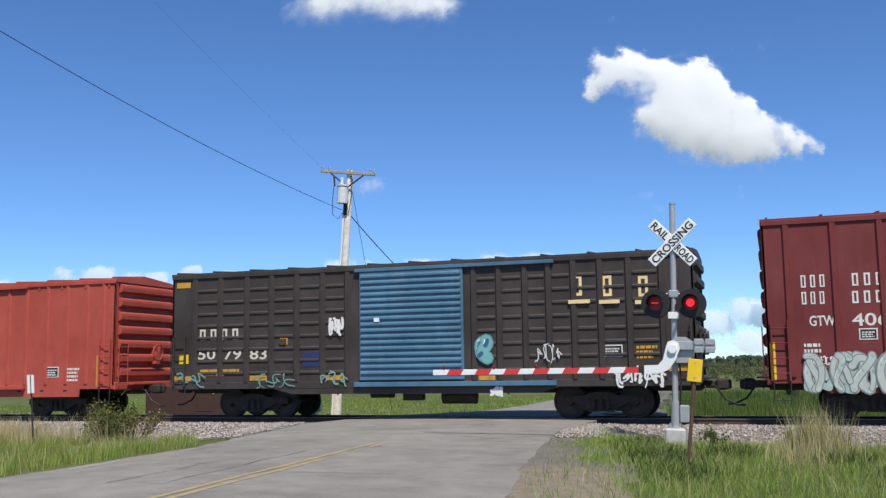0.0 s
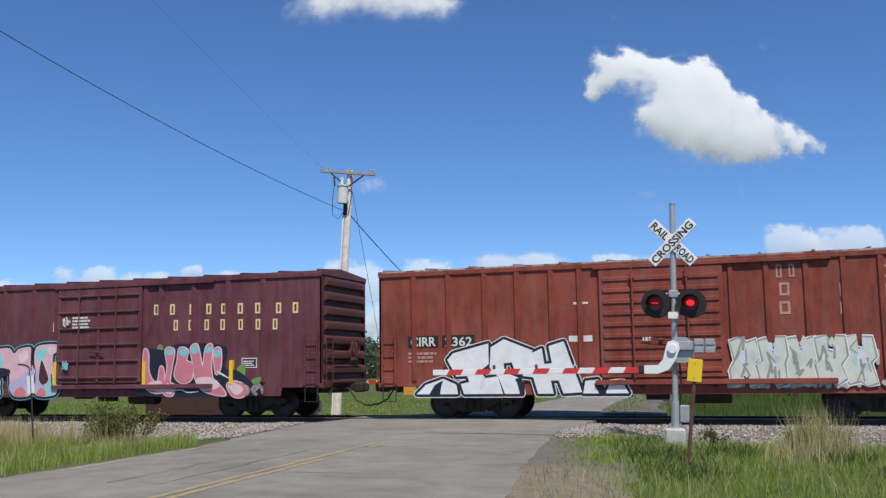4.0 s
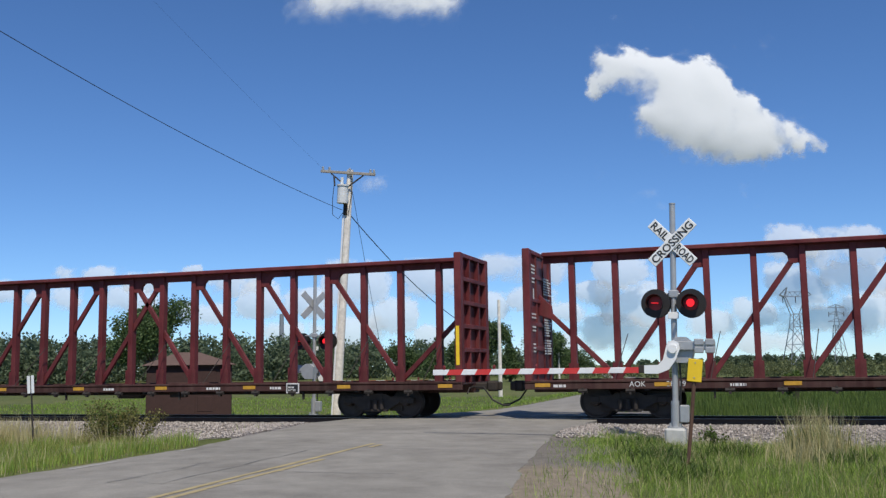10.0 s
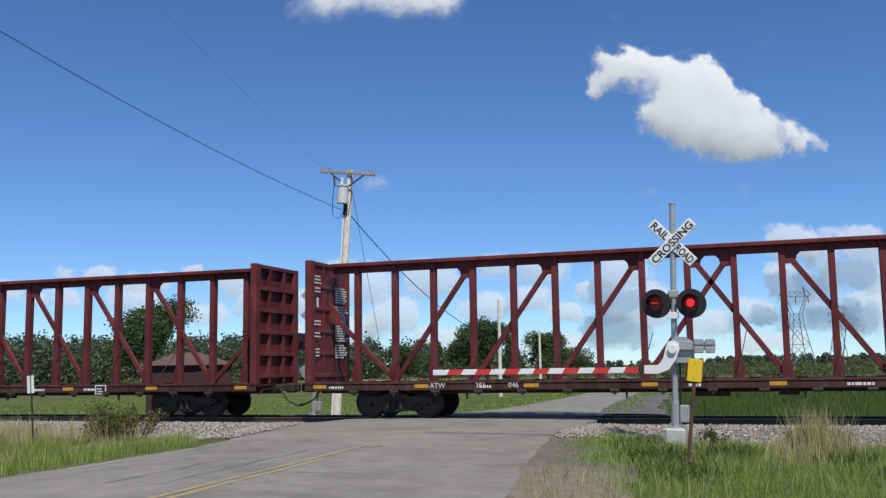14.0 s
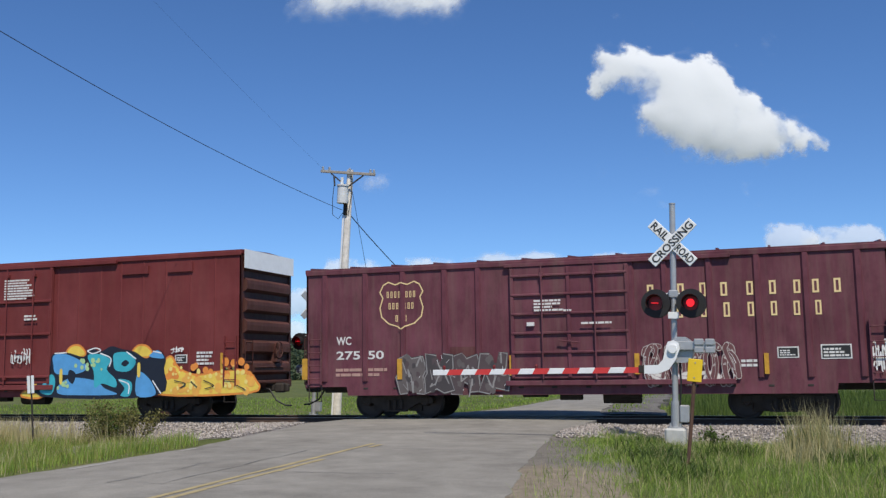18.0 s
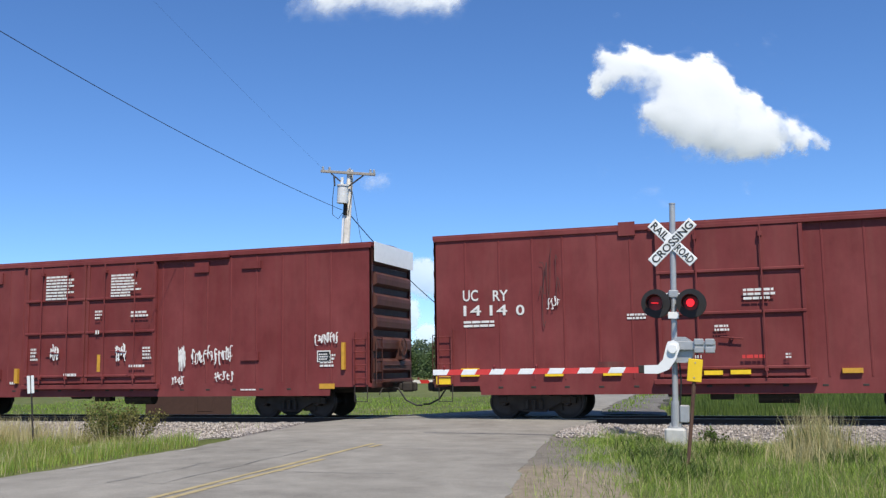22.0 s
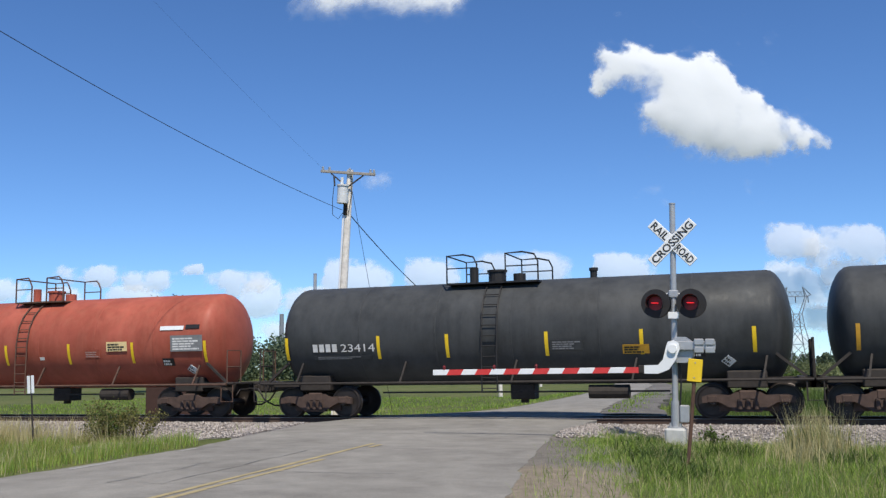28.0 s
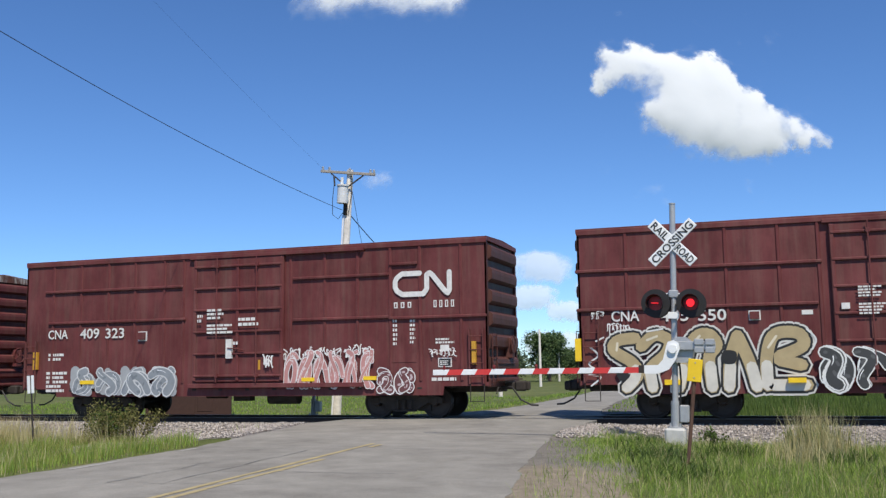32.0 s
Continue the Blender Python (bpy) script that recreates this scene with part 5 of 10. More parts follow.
def mural(ob, x0, x1, z0, z1, n, fills, line, seed, y=-1.667, back=None, shine=(0.85, 0.85, 0.85), thick=0.27, name="painted_mural", label="", lw=0.35):
    """Freehand spray painting: fat interlocked strokes with outline, fill fades and highlights. No letters are meant."""
    rng = random.Random(seed)
    out, body, hi, bg, alt = M(), M(), M(), M(), M()
    w, h = (x1 - x0) / n, z1 - z0
    t = thick * min(w, h * 0.8)
    pad = t * (1 + lw) / 2
    lo, up = z0 + pad, z1 - pad

    def fit(p):
        return min(max(p[0], x0 + pad), x1 - pad), min(max(p[1], lo), up)

    def flow(c, hw):
        """One sweeping stroke through a cell, top to bottom or looping back."""
        u = lambda: c + rng.uniform(-1.25, 1.25) * hw
        s = rng.choice((-1, 1))
        if rng.random() < 0.5:
            pts = curve((u(), up), (c + s * 1.8 * hw, up - 0.1 * h), (c - s * 1.8 * hw, lo + 0.2 * h), (u(), lo), 9)
        else:
            zz = rng.uniform(lo, up)
            pts = curve((c - s * 1.3 * hw, zz), (c - s * 0.4 * hw, up + 0.2 * h), (c + s * 2.0 * hw, up - 0.2 * h), (c + s * rng.uniform(-0.3, 0.9) * hw, lo), 9)
        return [fit(p) for p in pts]

    for k in range(n):
        cx = x0 + (k + 0.5) * w
        yk = y - 0.011 * (k % 2)
        dy = 0.0
        for j in range(3):
            pts = flow(cx, 0.34 * w)
            tt = t * rng.uniform(0.75, 1.15)
            tp = rng.choice((1.0, 0.55, 1.3))
            stroke(out, pts, tt * (1 + lw), yk - dy, 8, tp)
            stroke(body, pts, tt, yk - dy - 0.0012, 8, tp)
            for i in range(4):
                p = rng.choice(pts)
                q = (p[0] + rng.uniform(-0.4, 0.4) * tt, p[1] + rng.uniform(-0.4, 0.4) * tt)
                stroke(alt, [fit((p[0] + rng.uniform(-0.2, 0.2) * tt, p[1])), fit(q)], tt * rng.uniform(0.2, 0.45), yk - dy - 0.0025 - 0.0001 * i, 6)
            i = rng.randrange(1, 6)
            stroke(hi, [(px - tt * 0.26, pz + tt * 0.16) for px, pz in pts[i:i + 3]], tt * 0.12, yk - dy - 0.0034, 5, 0.4)
            dy += 0.0036
        if back:
            for j in range(6):
                px = cx + rng.uniform(-0.75, 0.75) * w
                pz = z0 + rng.uniform(0.1, 0.95) * h
                yb = y + 0.004 - 0.0001 * (j + 11 * (k % 2))
                stroke(bg, [fit((px, pz)), fit((px + rng.uniform(-0.3, 0.3) * w, pz * 0.7 + z0 * 0.3))], min(w, h) * rng.uniform(0.25, 0.45), yb, 10)
    if back:
        tagged(bg.put(name, gcol(back), ob, label or "spray-painted background"), kind="stuff")
    tagged(out.put(name, gcol(line), ob, label or "spray-painted outline strokes"), kind="stuff")
    tagged(body.put(name, gcol(fills[0]), ob, label or "spray-painted fill"), kind="stuff")
    tagged(alt.put(name, gcol(fills[-1]), ob, label or "spray-painted fade"), kind="stuff")
    tagged(hi.put(name, gcol(shine), ob, label or "spray-painted highlights"), kind="stuff")


def pieces(ob, x0, x1, z0, z1, n, fills, line, seed, y=-1.666, back=None, rim=(0.8, 0.8, 0.8), edge=0.035):
    """Angular spray painting: notched blocks with a dark outline, a pale rim, mixed fills and flecks. No letters are meant."""
    rng = random.Random(seed)
    w, h = (x1 - x0) / n, z1 - z0
    bg, out, halo, hi = M(), M(), M(), M()
    body = [M() for _ in fills]
    edge *= 1.4
    shape = [(0.02, 0.0), (0.36, 0.02), (0.42, 0.3), (0.58, 0.28), (0.62, 0.0), (0.97, 0.03), (0.9, 0.46), (1.04, 0.6), (0.93, 0.97), (0.55, 0.86), (0.3, 1.02), (0.0, 0.9), (0.12, 0.55), (-0.04, 0.4)]

    def poly(m, pts, yy):
        m.add([(px, yy, min(max(pz, z0 - edge), z1 + edge)) for px, pz in pts], [tuple(range(len(pts)))])

    for k in range(n):
        a = x0 + k * w
        f = rng.random() < 0.5
        pts = [(a + w * ((1 - u) if f else u) + rng.uniform(-0.06, 0.06) * w, z0 + h * v + rng.uniform(-0.05, 0.05) * h) for u, v in (shape if rng.random() < 0.6 else [(u, 1 - v) for u, v in shape])]
        c = (sum(p[0] for p in pts) / len(pts), sum(p[1] for p in pts) / len(pts))

        def grow(d):
            r = []
            for px, pz in pts:
                q = math.hypot(px - c[0], pz - c[1]) or 1.0
                r.append((px + d * (px - c[0]) / q, pz + d * (pz - c[1]) / q))
            return r

        yk = y - 0.006 * (k % 2)
        if rim:
            poly(halo, grow(edge * 1.7), yk)
        poly(out, grow(edge), yk - 0.001)
        poly(body[0] if rng.random() < 0.5 else rng.choice(body[:3]), pts, yk - 0.002)
        for j in range(11):
            i = rng.randrange(len(fills))
            px, pz = c[0] + rng.uniform(-0.3, 0.3) * w, z0 + h * rng.uniform(0.12, 0.88)
            r = rng.uniform(0.05, 0.15)
            e = [(px + r * w * math.cos(t) * rng.uniform(0.6, 1.3), pz + r * h * math.sin(t) * rng.uniform(0.6, 1.3)) for t in (0, 0.8, 1.6, 2.4, 3.1, 3.9, 4.7, 5.5)]
            poly(body[i], e, yk - 0.0025 - 0.0002 * j)
        for j in range(5):
            px, pz = c[0] + rng.uniform(-0.3, 0.3) * w, z0 + h * rng.uniform(0.2, 0.8)
            stroke(out, [(px, pz), (px + rng.uniform(-0.15, 0.15) * w, pz + rng.uniform(-0.28, 0.28) * h), (px + rng.uniform(-0.25, 0.25) * w, pz + rng.uniform(-0.3, 0.3) * h)], edge * rng.uniform(0.7, 1.6), yk - 0.0048 - 0.0002 * j, 6, 0.6)
        for j in range(3):
            px, pz = rng.choice(pts)
            px, pz = 0.75 * px + 0.25 * c[0], 0.75 * pz + 0.25 * c[1]
            stroke(hi, [(px, pz), (px + rng.uniform(-0.1, 0.1) * w, pz + rng.uniform(-0.15, 0.15) * h)], edge * 0.4, yk - 0.006, 5, 0.5)
        if back:
            for j in range(14):
                px, pz = a + rng.uniform(-0.35, 1.35) * w, z0 + rng.uniform(0.0, 0.95) * h
                r = rng.uniform(0.12, 0.24) * w
                yb = y + 0.004 - 0.0001 * (j + 14 * (k % 2))
                stroke(bg, [(px, pz), (px + rng.uniform(-0.2, 0.2) * w, max(z0, pz - 0.25 * h))], r, yb, 9)
    for m, col, lab in [(bg, back, "spray-painted background"), (halo, rim, "spray-painted pale rim"), (out, line, "spray-painted outline"), (hi, (0.8, 0.8, 0.8), "spray-painted highlights")] + [(b, f, "spray-painted fill") for b, f in zip(body, fills)]:
        if m.v:
            tagged(m.put("painted_mural", gcol(col), ob, lab), kind="stuff")


class Wall:
    """Freehand painting on a car side: filled shapes and lines, drawn on a field ten units wide and high. No letters are meant."""

    def __init__(self, ob, x0, x1, z0, z1, y=-1.667):
        self.ob, self.x0, self.z0, self.kx, self.kz, self.y = ob, x0, z0, (x1 - x0) / 10, (z1 - z0) / 10, y

    def at(self, pts):
        return [(self.x0 + u * self.kx, self.z0 + v * self.kz) for u, v in pts]

    def round(self, pts, closed=True, n=4):
        out, k = [], len(pts)
        for i in range(k if closed else k - 1):
            a, b, c, d = (pts[(i + j) % k] if closed else pts[min(k - 1, max(0, i + j))] for j in (-1, 0, 1, 2))
            for j in range(n):
                t = j / n
                out.append(tuple(0.5 * (2 * b[q] + (c[q] - a[q]) * t + (2 * a[q] - 5 * b[q] + 4 * c[q] - d[q]) * t * t + (3 * b[q] - a[q] - 3 * c[q] + d[q]) * t ** 3) for q in (0, 1)))
        return out if closed else out + [pts[-1]]

    def put(self, m, col, label):
        self.y = min(v[1] for v in m.v) - 0.0009
        tagged(m.put("painted_mural", gcol(col), self.ob, label), kind="stuff")

    def fill(self, col, *shapes, soft=True):
        m = M()
        for k, pts in enumerate(shapes):
            q = self.round(self.at(pts)) if soft else self.at(pts)
            m.add([(x, self.y - 0.0001 * k, z) for x, z in q], [tuple(range(len(q)))])
        self.put(m, col, "spray-painted fill")

    def rim(self, col, w, *shapes, soft=True):
        m = M()
        for pts in shapes:
            q = self.round(self.at(pts)) if soft else self.at(pts)
            stroke(m, q + q[:1], w, self.y, 6)
        self.put(m, col, "spray-painted outline")

    def line(self, col, w, *paths, soft=True):
        m = M()
        for pts in paths:
            stroke(m, self.round(self.at(pts), False) if soft else self.at(pts), w, self.y, 7)
        self.put(m, col, "spray-painted strokes")

    def dots(self, col, r, rng, n, u0, u1, v0, v1):
        m = M()
        for k in range(n):
            cx, cz = self.at([(rng.uniform(u0, u1), rng.uniform(v0, v1))])[0]
            q = r * rng.uniform(0.5, 1.2)
            m.add([(cx + q * math.cos(a), self.y - 0.0001 * k, cz + q * math.sin(a) * 1.1) for a in [0.7 * j for j in range(9)]], [tuple(range(9))])
        self.put(m, col, "spray-painted flecks")


INK, PALE, FLAME, GLOW_Y = (0.012, 0.016, 0.03), (0.78, 0.78, 0.78), (0.78, 0.27, 0.05), (0.82, 0.58, 0.09)


def scribble(ob, x0, x1, z0, z1, col, seed, w=0.03, n=10, y=-1.67, name="spray_tag"):
    rng = random.Random(seed)
    m = M()
    k = max(2, n // 2)
    cw, h = (x1 - x0) / k, z1 - z0
    for j in range(k):
        c = x0 + (j + 0.5) * cw
        for i in range(2):
            s = rng.choice((-1, 1))
            p = [(c - s * rng.uniform(0.2, 0.6) * cw, z0 + rng.uniform(0.4, 1.0) * h), (c + s * rng.uniform(0, 1.2) * cw, z0 + rng.uniform(0.7, 1.3) * h), (c - s * rng.uniform(0, 1.2) * cw, z0 + rng.uniform(-0.3, 0.4) * h), (c + s * rng.uniform(0.1, 0.6) * cw, z0 + rng.uniform(0.0, 0.6) * h)]
            pts = [(px, min(max(pz, z0), z1)) for px, pz in curve(*p, 8)]
            stroke(m, pts, w, y - 0.002 * i, 5, rng.choice((1.0, 0.5)))
    tagged(m.put(name, gcol(col), ob, "thin spray-painted scrawl"), kind="stuff")


def plates(ob, rows, y=-1.61, mat=None):
    """Small decals: (x0, x1, z0, z1, material, name)."""
    for x0, x1, z0, z1, mt, nm in rows:
        M().box(x0, x1, y - 0.005, max(y + 0.005, -1.6), z0, z1).put(nm, mt, ob)


def fine_print(ob, rows, mat, seed, y=-1.67, name="stencil_print"):
    rng = random.Random(seed)
    for x, z, w, h, n in rows:
        tagged(bars(M(), x, z, w, h, n, y, rng).put(name, mat, ob), kind="stuff")


def consol_plate(ob, x, z, y=-1.67, w=0.42, h=0.26):
    M().box(x, x + w, y - 0.004, y + 0.03, z, z + h).put("data_panel", LETTER, ob, "white-framed data panel")
    M().box(x + 0.03, x + w - 0.03, y - 0.008, y - 0.003, z + 0.03, z + h - 0.03).put("data_panel", DARKLET, ob)
    m = M()
    bars(m, x + 0.06, z + 0.06, w - 0.12, h - 0.12, 3, y - 0.008, random.Random(int(x * 100)))
    m.put("stencil_print", LETTER, ob)


# spacing of side posts and doors, metres from each boxcar's left end
POSTS_C1 = [0.58, 1.68, 2.76, 6.0, 9.9, 10.9, 11.9, 12.9, 13.9, 15.0]
POSTS_C2 = [0.82, 1.72, 2.64, 3.48, 4.32, 5.17, 5.97, 9.82, 10.55, 11.29, 11.95, 12.64, 13.36, 14.12, 14.98]
POSTS_C3 = [10.61, 11.49, 12.21, 13.07, 13.86, 14.64, 15.27]
POSTS_C4 = [1.07, 2.1, 3.16, 4.09, 5.05, 5.83, 9.75, 10.62, 11.56, 12.43, 13.28, 14.14, 15.14]
POSTS_C5 = [0.78, 1.78, 2.95, 4.15, 5.34, 6.26, 9.71, 10.26, 11.46, 12.66, 13.88]
POSTS_C6 = [0.67, 1.61, 2.52, 3.37, 4.25, 5.18, 5.79, 9.71, 10.56, 11.37, 12.33, 13.34, 14.0, 14.73, 15.3]
POSTS_C7 = [0.6, 1.89, 3.06, 4.32, 5.31, 9.54, 10.41, 11.54, 12.72, 13.88, 15.1]
POSTS_C8 = [1.42, 2.97, 4.24, 5.45, 6.43, 12.16, 12.97, 13.84, 14.62, 15.46, 16.29, 17.19, 18.07]
POSTS_C9 = [0.93, 1.91, 2.86, 3.71, 4.66, 5.53, 10.29, 11.27, 12.23, 13.21, 14.08, 14.91]
POSTS_C10 = [1.89, 2.62, 4.22, 5.27, 6.2, 6.77, 12.18, 12.95, 13.79, 14.62, 15.51, 16.39, 17.19, 17.98]
POSTS_C11 = [1.3, 2.6, 3.85, 5.14, 6.09, 9.77, 10.74, 11.78, 12.8, 14.03, 14.96]
POSTS_C12 = [1.11, 2.2, 3.26, 4.27, 5.36, 6.06, 9.78, 10.91, 11.96, 12.99, 13.9, 15.12]
DOORS_C2 = [(6.38, 9.53, 'corrugated')]
DOORS_C3 = [(6.66, 9.68, 'bars')]
DOORS_C4 = [(6.37, 9.56, 'ribbed')]
DOORS_C5 = [(6.4, 9.61, 'panelled')]
DOORS_C6 = [(6.32, 9.43, 'plug')]
DOORS_C7 = [(6.25, 9.5, 'panelled')]
DOORS_C8 = [(7.06, 9.49, 'plug'), (9.53, 12.01, 'plug')]
DOORS_C9 = [(6.2, 9.85, 'plug')]
DOORS_C10 = [(7.0, 9.34, 'plug'), (9.39, 12.0, 'plug')]
DOORS_C11 = [(6.35, 9.51, 'panelled')]
DOORS_C12 = [(6.49, 9.59, 'panelled')]
DOORS_C1 = [(6.4, 9.5, 'plug')]


# ---------------------------------------------------------------- centre-beam flat cars
BEAM_IN = 2.36


def centerbeam(label, s0, s1, mat, deck_mat, H=4.68, panel=0.4):
    ob, L = rail_car("centerbeam_car", label, "flat car", s0, s1, 2.75)
    h, W = L / 2, 1.4
    zd = 1.0
    m = M().box(-h, h, -0.3, 0.3, 0.7, 0.96, 0.02)
    m.box(-h, h, -W, W, zd - 0.05, zd, 0.01)
    m.put("deck", deck_mat, ob)
    for s in (-1, 1):
        y0, y1 = sorted((s * W, s * (W - 0.08)))
        M().box(-h, h, y0, y1, zd - 0.2, zd + 0.05, 0.015).put("side_sill", deck_mat, ob)
    cm = M().box(-0.06, 0.06, -W + 0.05, W - 0.05, 0.76, zd - 0.06).mesh("crossbearer", GRIME)
    for k in range(12):
        share("crossbearer", cm, ob, (-h + 1.4 + (L - 2.8) * k / 11, 0, 0))
    M().box(-h + 0.3, h - 0.3, -0.28, 0.28, H - 0.12, H, 0.02).box(-h + 0.3, h - 0.3, -0.05, 0.05, H - 0.3, H - 0.1).put("top_beam", mat, ob)
    # bulkheads
    for e in (-1, 1):
        x = e * (h - 0.1)
        for s in (-1, 1):
            y0, y1 = sorted((s * W, s * (W - 0.3)))
            M().box(x - 0.1, x + 0.1, y0, y1, zd, H + 0.02, 0.02).put("bulkhead_post", mat, ob)
            M().box(x - 0.085, x + 0.085, s * 0.45 - 0.06, s * 0.45 + 0.06, zd, H, 0.01).put("bulkhead_post", mat, ob)
        M().box(x - e * 0.04 - 0.015, x - e * 0.04 + 0.015, -W + 0.1, W - 0.1, zd, H).put("bulkhead", mat, ob)
        beam = M().box(-0.095, 0.095, -W + 0.02, W - 0.02, -0.06, 0.06, 0.01).mesh("bulkhead_beam", mat)
        for k in range(6):
            share("bulkhead_beam", beam, ob, (x, 0, zd + 0.25 + k * (H - zd - 0.3) / 5))
        if e > 0:                                 # panel that braces the bulkhead to the spine
            x1 = x - panel
            vs = [(x - 0.1, -0.42, zd), (x1, -0.16, zd), (x1, -0.16, H - 0.12), (x - 0.1, -0.42, H - 0.12), (x - 0.1, 0.42, zd), (x1, 0.16, zd), (x1, 0.16, H - 0.12), (x - 0.1, 0.42, H - 0.12)]
            M().add(vs, [(0, 1, 2, 3), (7, 6, 5, 4), (1, 5, 6, 2)]).put("end_panel", mat, ob)
    # spine of posts and slanting braces
    n = 15
    xs = [-h + BEAM_IN + (L - 2 * BEAM_IN) * k / n for k in range(n + 1)]
    pm = M().box(-0.085, 0.085, -0.12, 0.12, zd, H - 0.1, 0.012).box(-0.14, 0.14, -0.125, -0.115, zd, zd + 0.5).mesh("post", mat)
    for x in xs:
        share("post", pm, ob, (x, 0, 0))
    for k, d in ((2, -2), (4, -2), (6, -2), (8, -2), (7, 2), (9, 2), (11, 2), (13, 2)):
        xa, xb = xs[k + d], xs[k]
        g = 1 if xb > xa else -1
        m = M().bar((xa, 0, zd + 0.05), (xb - g * 0.1, 0, H - 0.3), 0.15, 0.1, (0, 1, 0), 0.01)
        m.put("brace", mat, ob)
        M().prism([(xb + g * 0.08, H - 0.28), (xb - g * 0.5, H - 0.28), (xb - g * 0.38, H - 0.4), (xb - g * 0.34, H - 0.62), (xb - g * 0.12, H - 0.6), (xb + g * 0.08, H - 0.66)], -0.063, 0.063).put("gusset", mat, ob)
    for e in (-1, 1):
        share("post", pm, ob, (e * (h - BEAM_IN + 1.24), 0, 0))
        M().bar((e * (h - 0.16), 0, zd + 2.2), (e * (h - BEAM_IN + 0.05), 0, zd + 0.1), 0.14, 0.1, (0, 1, 0), 0.01).put("brace", mat, ob)
        M().prism([(e * (h - 0.14), zd + 1.9), (e * (h - 0.55), zd + 1.75), (e * (h - 0.5), zd + 2.15), (e * (h - 0.14), zd + 2.5)], -0.07, 0.07).put("gusset", mat, ob)
    # tie-down chains and winches
    for k in range(18):
        x = -h + 1.2 + (L - 2.4) * k / 17
        M().rod((x, -W + 0.02, zd), (x + 0.25, -0.2, zd + 1.3), 0.012, 5).put("tie_down", GRIME, ob) if k % 2 else None
    wm = M().rod((-0.12, -W - 0.02, zd - 0.24), (0.12, -W - 0.02, zd - 0.24), 0.055, 8).box(-0.03, 0.03, -W - 0.06, -W + 0.06, zd - 0.34, zd - 0.16).mesh("winch", GRIME)
    for k in range(17):
        share("winch", wm, ob, (-h + 1.6 + (L - 3.2) * k / 16, 0, 0))
    for k in range(4):
        x = -h + 5 + (L - 10) * k / 3
        M().box(x - 0.025, x + 0.025, -W + 0.1, -W + 0.16, 0.55, zd - 0.1).put("step", GRIME, ob)
    M().rod((-h + 3, -0.9, 0.72), (h - 3, -0.9, 0.72), 0.022, 6).rod((-0.5, -0.7, 0.75), (0.4, -0.7, 0.75), 0.17, 12).box(1.6, 2.1, -1.0, -0.7, 0.62, 0.95, 0.02).put("brake_gear", GRIME, ob)
    y = -W - 0.002
    reflectors(ob, L, zd - 0.08, y - 0.002, 8, AMBER, 0.42, 0.1)
    rng = random.Random(int(abs(s0) * 10))
    for x, w in ((-h + 0.8, 0.5), (-h + 5.4, 0.4), (-0.6, 0.5), (3.2, 0.7), (5.4, 0.6)):
        bars(M(), x, zd - 0.14, w, 0.12, 1, y, rng).put("stencil_print", LETTER, ob)
    return ob, L, y


def consol_sign(ob, x, z, y):
    M().box(x, x + 0.42, y - 0.02, y, z, z + 0.3).put("data_panel", LETTER, ob, "white-framed data panel")
    M().box(x + 0.035, x + 0.385, y - 0.024, y - 0.018, z + 0.035, z + 0.265).put("data_panel", DARKLET, ob)
    bars(M(), x + 0.07, z + 0.07, 0.28, 0.16, 2, y - 0.024, random.Random(3)).put("stencil_print", LETTER, ob)


BEAM_RED = car_paint("beam_red", (0.135, 0.023, 0.026), worn=0.4, fade=0.3, dust=(0.13, 0.06, 0.05))
BEAM_DECK = car_paint("deck_brown", (0.055, 0.022, 0.018), worn=0.6, fade=0.35, dust=(0.11, 0.07, 0.055))
cbA = centerbeam("dark red centre-beam lumber car, empty, with braced spine", 58.2, 81.63, BEAM_RED, BEAM_DECK)
cbB = centerbeam("dark red centre-beam lumber car, empty, with yellow end reflectors", 33.5, 56.4, BEAM_RED, BEAM_DECK)
cbC = centerbeam("oxide red centre-beam lumber car with white stencilled end panels", 8.6, 31.93, BEAM_RED, BEAM_DECK, panel=1.05)
cbD = centerbeam("oxide red centre-beam lumber car, empty, with stencilled end panels", -16.36, 6.94, BEAM_RED, BEAM_DECK)
for (ob, L, y), marks_at in ((cbA, (("AOK", 2.84), ("28319", 3.81))), (cbB, (("WC", 2.58), ("37770", 3.64))), (cbC, (("ATW", 3.94), ("301", 5.3), ("046", 6.24))), (cbD, (("DWC", 3.45), ("627303", 4.2)))):
    for words, nx in marks_at:
        text("car_number", words, 0.14, LETTER, ob, (-L / 2 + nx, y - 0.006, 0.865))
# stencilled notices on the inner face of each left bulkhead
for ob, L, y in (cbA, cbB, cbC, cbD):
    rng = random.Random(int(L * 100))
    m = M()
    xf = -L / 2 + 0.1 + 0.104
    for zc, n, wide in ((4.22, 3, 0.5), (3.86, 2, 0.4), (3.3, 1, 0.14), (2.86, 2, 0.56), (2.5, 2, 0.44), (2.02, 3, 0.3)):
        for k in range(n):
            w = wide * rng.uniform(0.7, 1.0)
            m.box(xf, xf + 0.004, -0.95 - w / 2, -0.95 + w / 2, zc - k * 0.1, zc - k * 0.1 + (0.045 if n > 1 else 0.3))
    for k in range(30):                           # dense small print on the far half
        if k % 8 == 7:
            continue
        ya, z = 0.3, 3.95 - k * 0.075
        for q in range(3):
            w = rng.uniform(0.12, 0.34)
            m.box(xf, xf + 0.004, ya, ya + w, z, z + 0.045)
            ya += w + 0.05
    m.put("stencil_print", LETTER, ob, "white stencilled notices")
ob, L, y = cbC
rng = random.Random(9)
m = M()
